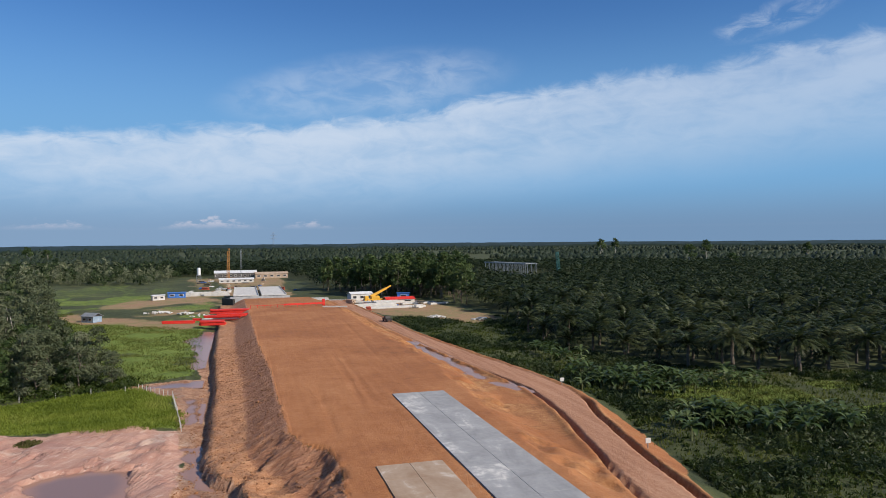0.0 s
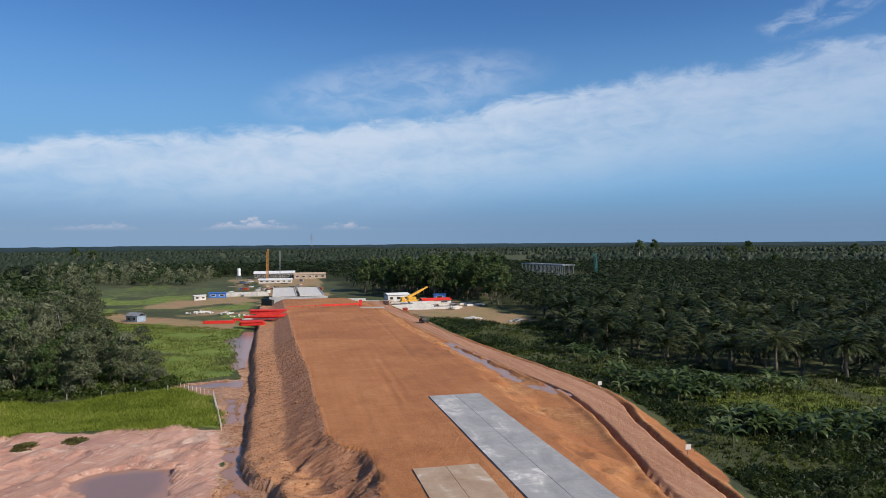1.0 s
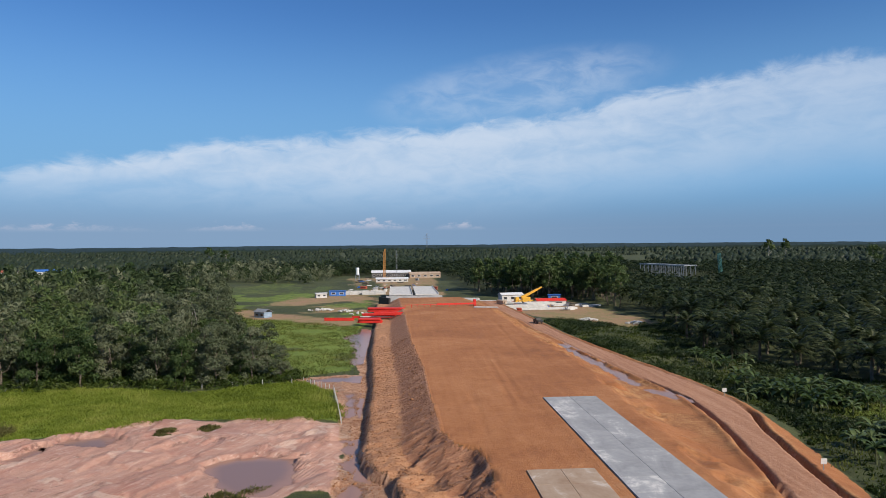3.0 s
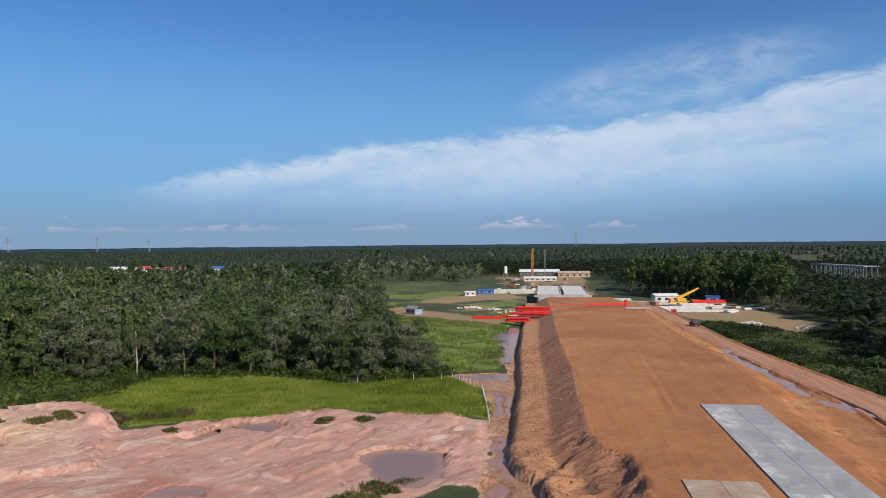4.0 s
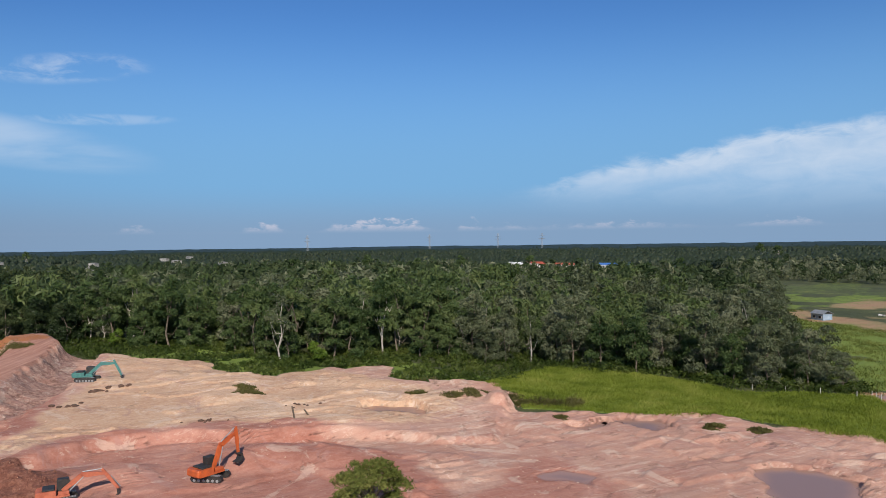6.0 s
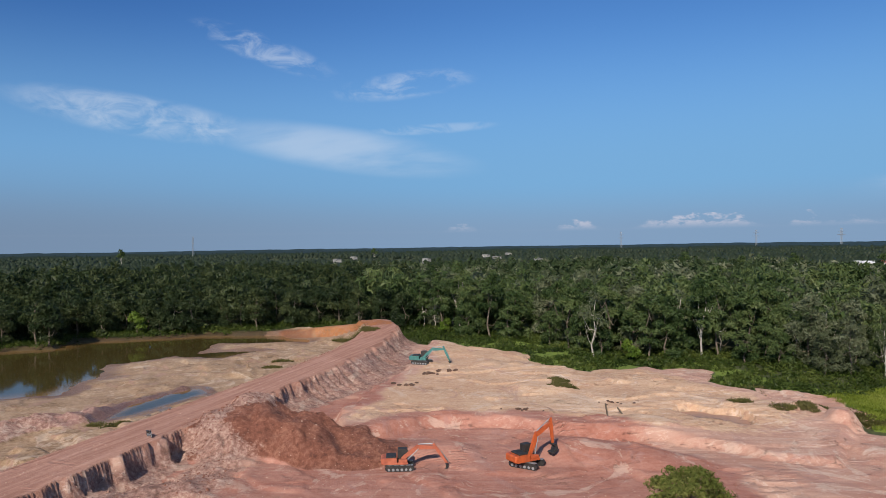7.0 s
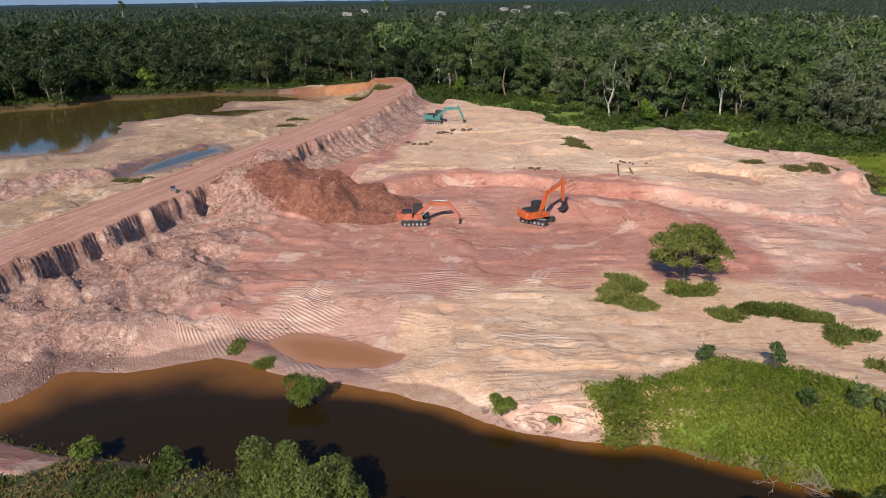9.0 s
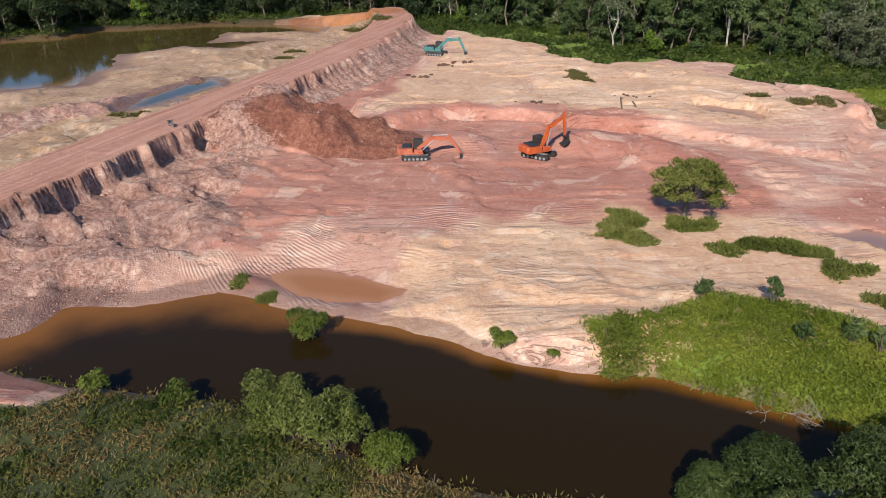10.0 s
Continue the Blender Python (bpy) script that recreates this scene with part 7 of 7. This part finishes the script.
    for fx, fy in ((52.2, 83.9), (58.8, 124.3)):
        ob = empty("road_sign", Matrix.Translation((fx, fy, float(height(fx, fy)[0]))), "small blank white sign on a post beside the haul road", "sign")
        part("post", one(bm_box, (0, 0, 0.5), (0.1, 0.1, 1.2)), M_GREY, ob)
        part("board", one(bm_box, (0, -0.08, 1.1), (0.8, 0.05, 0.7), bevel=0.01), M_WHITE, ob)
    # pale rubble heaps and sacks
    for hx, hy, s, n, lab in ((71.8, 263, 2.6, 40, "heap of white sacks on bare ground"), (86, 250, 3.0, 22, "scattered pale rubble on bare ground"), (-33, 318, 4.0, 40, "pale broken concrete on bare ground"), (-22, 310, 3.0, 20, "pale broken concrete on bare ground"), (-16, 300, 2.5, 14, "pale broken concrete on bare ground")):
        z = float(height(hx, hy)[0])
        ob = empty("rubble_heap", Matrix.Translation((hx, hy, z)), lab, "rubble")
        for _ in range(n):
            r = s * math.sqrt(rng.random())
            a = rng.uniform(0, 6.28)
            part("block", one(bm_box, (math.cos(a) * r * 1.4, math.sin(a) * r, 0.2 + max(0, 1 - r / s) * 0.8), (rng.uniform(0.5, 1.4), rng.uniform(0.4, 1.0), rng.uniform(0.3, 0.5)), Euler((rng.uniform(-0.4, 0.4), rng.uniform(-0.4, 0.4), a)).to_matrix(), 0.06), M_WHITE, ob)
    # small stacks of materials about the site and the yard
    mats = (M_WHITE, M_CONCRETE, M_GREY, M_BARK, M_RUST, M_BLUE, M_CONCRETE_TAN, M_DARK)
    for k in range(70):
        if k < 40:
            sx, sy = rng.uniform(-34, 36), rng.uniform(420, 590)
        else:
            sx, sy = rng.uniform(46, 88), rng.uniform(298, 350)
        if abs(sx - 8) < 16 and sy < 412:
            continue
        beam_stack(sx, sy, float(height(sx, sy)[0]), rng.uniform(0, 180), rng.uniform(2, 6), rng.randint(2, 5), rng.randint(1, 3), rng.uniform(0.3, 0.6), mats[k % 8], "material_stack", "small stack of building materials on the site", "materials", "material stacks")
    # pylons on the horizon
    for a, r in ((49.2, 2350), (39.5, 2500), (30.5, 2500), (82.6, 2100), (-2.5, 2600), (34, 2450)):
        ob = empty("pylon", Matrix.Translation((-math.sin(radians(a)) * r, math.cos(radians(a)) * r, 0)), "grey power line pylon on the horizon", "pylon")
        part("mast", one(lattice, (0, 0, 0), (0, 0, 62), 4, 12, 0.3), M_GREY, ob)
        part("arm", one(bm_box, (0, 0, 52), (22, 1, 1)), M_GREY, ob)
        part("arm", one(bm_box, (0, 0, 42), (26, 1, 1)), M_GREY, ob)


works()


def motorbike(x, y, turn):
    """A small motorbike on its stand."""
    ob = empty("motorbike", Matrix.Translation((x, y, float(height(x, y)[0]))) @ Matrix.Rotation(radians(turn), 4, "Z") @ Matrix.Rotation(radians(6), 4, "X"), "small dark motorbike parked at the edge of the dirt road", "motorbike")
    for wx in (-0.62, 0.62):
        wheel = part("wheel", one(bm_tube, (wx, -0.02, 0.29), (wx, 0.02, 0.29), 0.2, 0.2, 14), M_GREY, ob)
        bm = bmesh.new()
        for k in range(14):
            a, b = 2 * math.pi * k / 14, 2 * math.pi * (k + 1) / 14
            bm_tube(bm, (wx + 0.25 * math.cos(a), 0, 0.29 + 0.25 * math.sin(a)), (wx + 0.25 * math.cos(b), 0, 0.29 + 0.25 * math.sin(b)), 0.045, 0.045, 6)
        part("tyre", bm, M_DARK, wheel)
    part("engine", one(bm_box, (0.02, 0, 0.38), (0.4, 0.24, 0.3), bevel=0.06), M_GREY, ob)
    part("fairing", one(bm_slab, [(-0.75, 0.68), (-0.2, 0.55), (0.15, 0.5), (0.35, 0.55), (0.5, 0.95), (0.38, 0.98), (0.2, 0.68), (-0.2, 0.74), (-0.8, 0.8)], -0.11, 0.11), M_DARK, ob)
    part("seat", one(bm_box, (-0.35, 0, 0.8), (0.75, 0.24, 0.1), bevel=0.04), M_SHADE, ob)
    for s in (-0.08, 0.08):
        part("fork", one(bm_tube, (0.62, s, 0.29), (0.42, s, 0.98), 0.028, 0.028, 6), M_GREY, ob)
    part("handlebar", one(bm_tube, (0.4, -0.33, 1.03), (0.4, 0.33, 1.03), 0.02, 0.02, 6), M_DARK, ob)
    part("headlamp", one(bm_tube, (0.5, 0, 0.9), (0.58, 0, 0.88), 0.08, 0.06, 10), M_GLASS, ob)
    part("stand", one(bm_tube, (-0.05, -0.1, 0.3), (-0.1, -0.3, 0.02), 0.015, 0.015, 6), M_GREY, ob)


motorbike(-105.4, 7.6, 20)


def clods():
    """Loose lumps of clay and stones."""
    rng = np.random.default_rng(31)
    shapes = []
    for k in range(6):
        v = np.array([[1, 0, 0], [-1, 0, 0], [0, 1, 0], [0, -1, 0], [0, 0, 0.8], [0, 0, -0.6]]) * rng.uniform(0.6, 1.2, (6, 1)) + rng.normal(size=(6, 3)) * 0.12
        f = np.array([[0, 2, 4], [2, 1, 4], [1, 3, 4], [3, 0, 4], [2, 0, 5], [1, 2, 5], [3, 1, 5], [0, 3, 5]])
        shapes.append((v, f))
    for name, label, mat, box, n, size, test in (
            ("red_clods", "loose red clay lumps", M_CLOD_RED, (-125, -88, 8, 45), 2200, 0.14, lambda x, y, s: s["dark_red"] > 0.5),
            ("pink_clods", "loose brown and pink clay lumps", M_CLOD_PINK, (-110, -58, -20, 22), 3200, 0.13, lambda x, y, s: s["grey"] > 0.3),
            ("pit_stones", "pale stones scattered over the pit floor", M_CLOD_PALE, (-150, -30, -10, 118), 2600, 0.1, lambda x, y, s: (s["quarry"] > 0.8) & (s["wet"] < 0.2)),
            ("bank_clods", "brown earth lumps on the embankment's foot", M_CLOD_BROWN, (-8, 14, 60, 200), 7000, 0.13, lambda x, y, s: (s["slope"] > 0.5) | (s["mud"] > 0.7))):
        x, y = rng.uniform(box[0], box[1], n), rng.uniform(box[2], box[3], n)
        z, s = lie(x, y)
        ok = test(x, y, s)
        x, y, z = x[ok], y[ok], z[ok]
        m = len(x)
        v, f = strew(shapes, rng.integers(0, 6, m), np.stack([x, y, z], 1), rng.uniform(0, 6.28, m), size * rng.lognormal(0, 0.32, m))
        stuff(name, label, v, f, mat, "clods")


M_CLOD_RED = plain("red_clay_lumps", (0.16, 0.055, 0.035), (0.3, 0.13, 0.085), 0.8, 0.95)
M_CLOD_PINK = plain("pink_clay_lumps", (0.2, 0.09, 0.065), (0.44, 0.27, 0.21), 0.8, 0.95)
M_CLOD_PALE = plain("pale_clay_lumps", (0.36, 0.22, 0.16), (0.6, 0.43, 0.34), 0.8, 0.95)
M_CLOD_BROWN = plain("brown_earth_lumps", (0.18, 0.075, 0.03), (0.36, 0.17, 0.08), 0.8, 0.95)
clods()


def clod_heap(x, y, n, size, spread, mat, label):
    """A few large broken lumps lying together."""
    rng = np.random.default_rng(int(abs(x * 13 + y * 7)))
    z0 = float(height(x, y)[0])
    ob = empty("clod_heap", Matrix.Translation((x, y, z0)), label, "clods", "heaps of clods")
    for k in range(n):
        px, py = rng.normal() * spread, rng.normal() * spread * 0.45
        qx, qy = px * 0.42 - py * 0.9, px * 0.9 + py * 0.42
        r = size * rng.uniform(0.5, 1.3)
        bm = bmesh.new()
        bmesh.ops.create_icosphere(bm, subdivisions=1, radius=r)
        for v in bm.verts:
            v.co = Vector((v.co.x * 1.3, v.co.y, v.co.z * 0.7)) * rng.uniform(0.7, 1.25)
        bmesh.ops.transform(bm, matrix=Matrix.Translation((qx, qy, float(height(x + qx, y + qy)[0]) - z0 + 0.2 * r)) @ Matrix.Rotation(rng.uniform(0, 6.28), 4, "Z"), verts=bm.verts)
        part("clod", bm, mat, ob)


M_CLOD_DARK = plain("dark_wet_lumps", (0.05, 0.03, 0.022), (0.14, 0.08, 0.055), 0.8, 0.9)
for hx, hy, n, size, spread in ((-139, 68.2, 14, 0.5, 2.4), (-100.3, 64.6, 9, 0.35, 1.4), (-131, 58, 8, 0.5, 1.6), (-98, 82, 7, 0.3, 1.6)):
    clod_heap(hx, hy, n, size, spread, M_CLOD_DARK, "dark lumps of dug-out clay on the pale pit floor")


def stake(x, y, lean, tall):
    """An old post left in the ground."""
    ob = empty("old_post", Matrix.Translation((x, y, float(height(x, y)[0]))), "dark weathered post leaning in the pit floor", "post", "old posts")
    bm = one(bm_box, (0, 0, tall / 2 - 0.2), (0.28, 0.2, tall), bevel=0.04)
    bmesh.ops.rotate(bm, cent=(0, 0, 0), matrix=Matrix.Rotation(radians(lean), 3, "X"), verts=bm.verts)
    part("shaft", bm, M_BARK, ob)


stake(-88.6, 73.3, 12, 2.2)
stake(-90.4, 77.7, 38, 1.6)
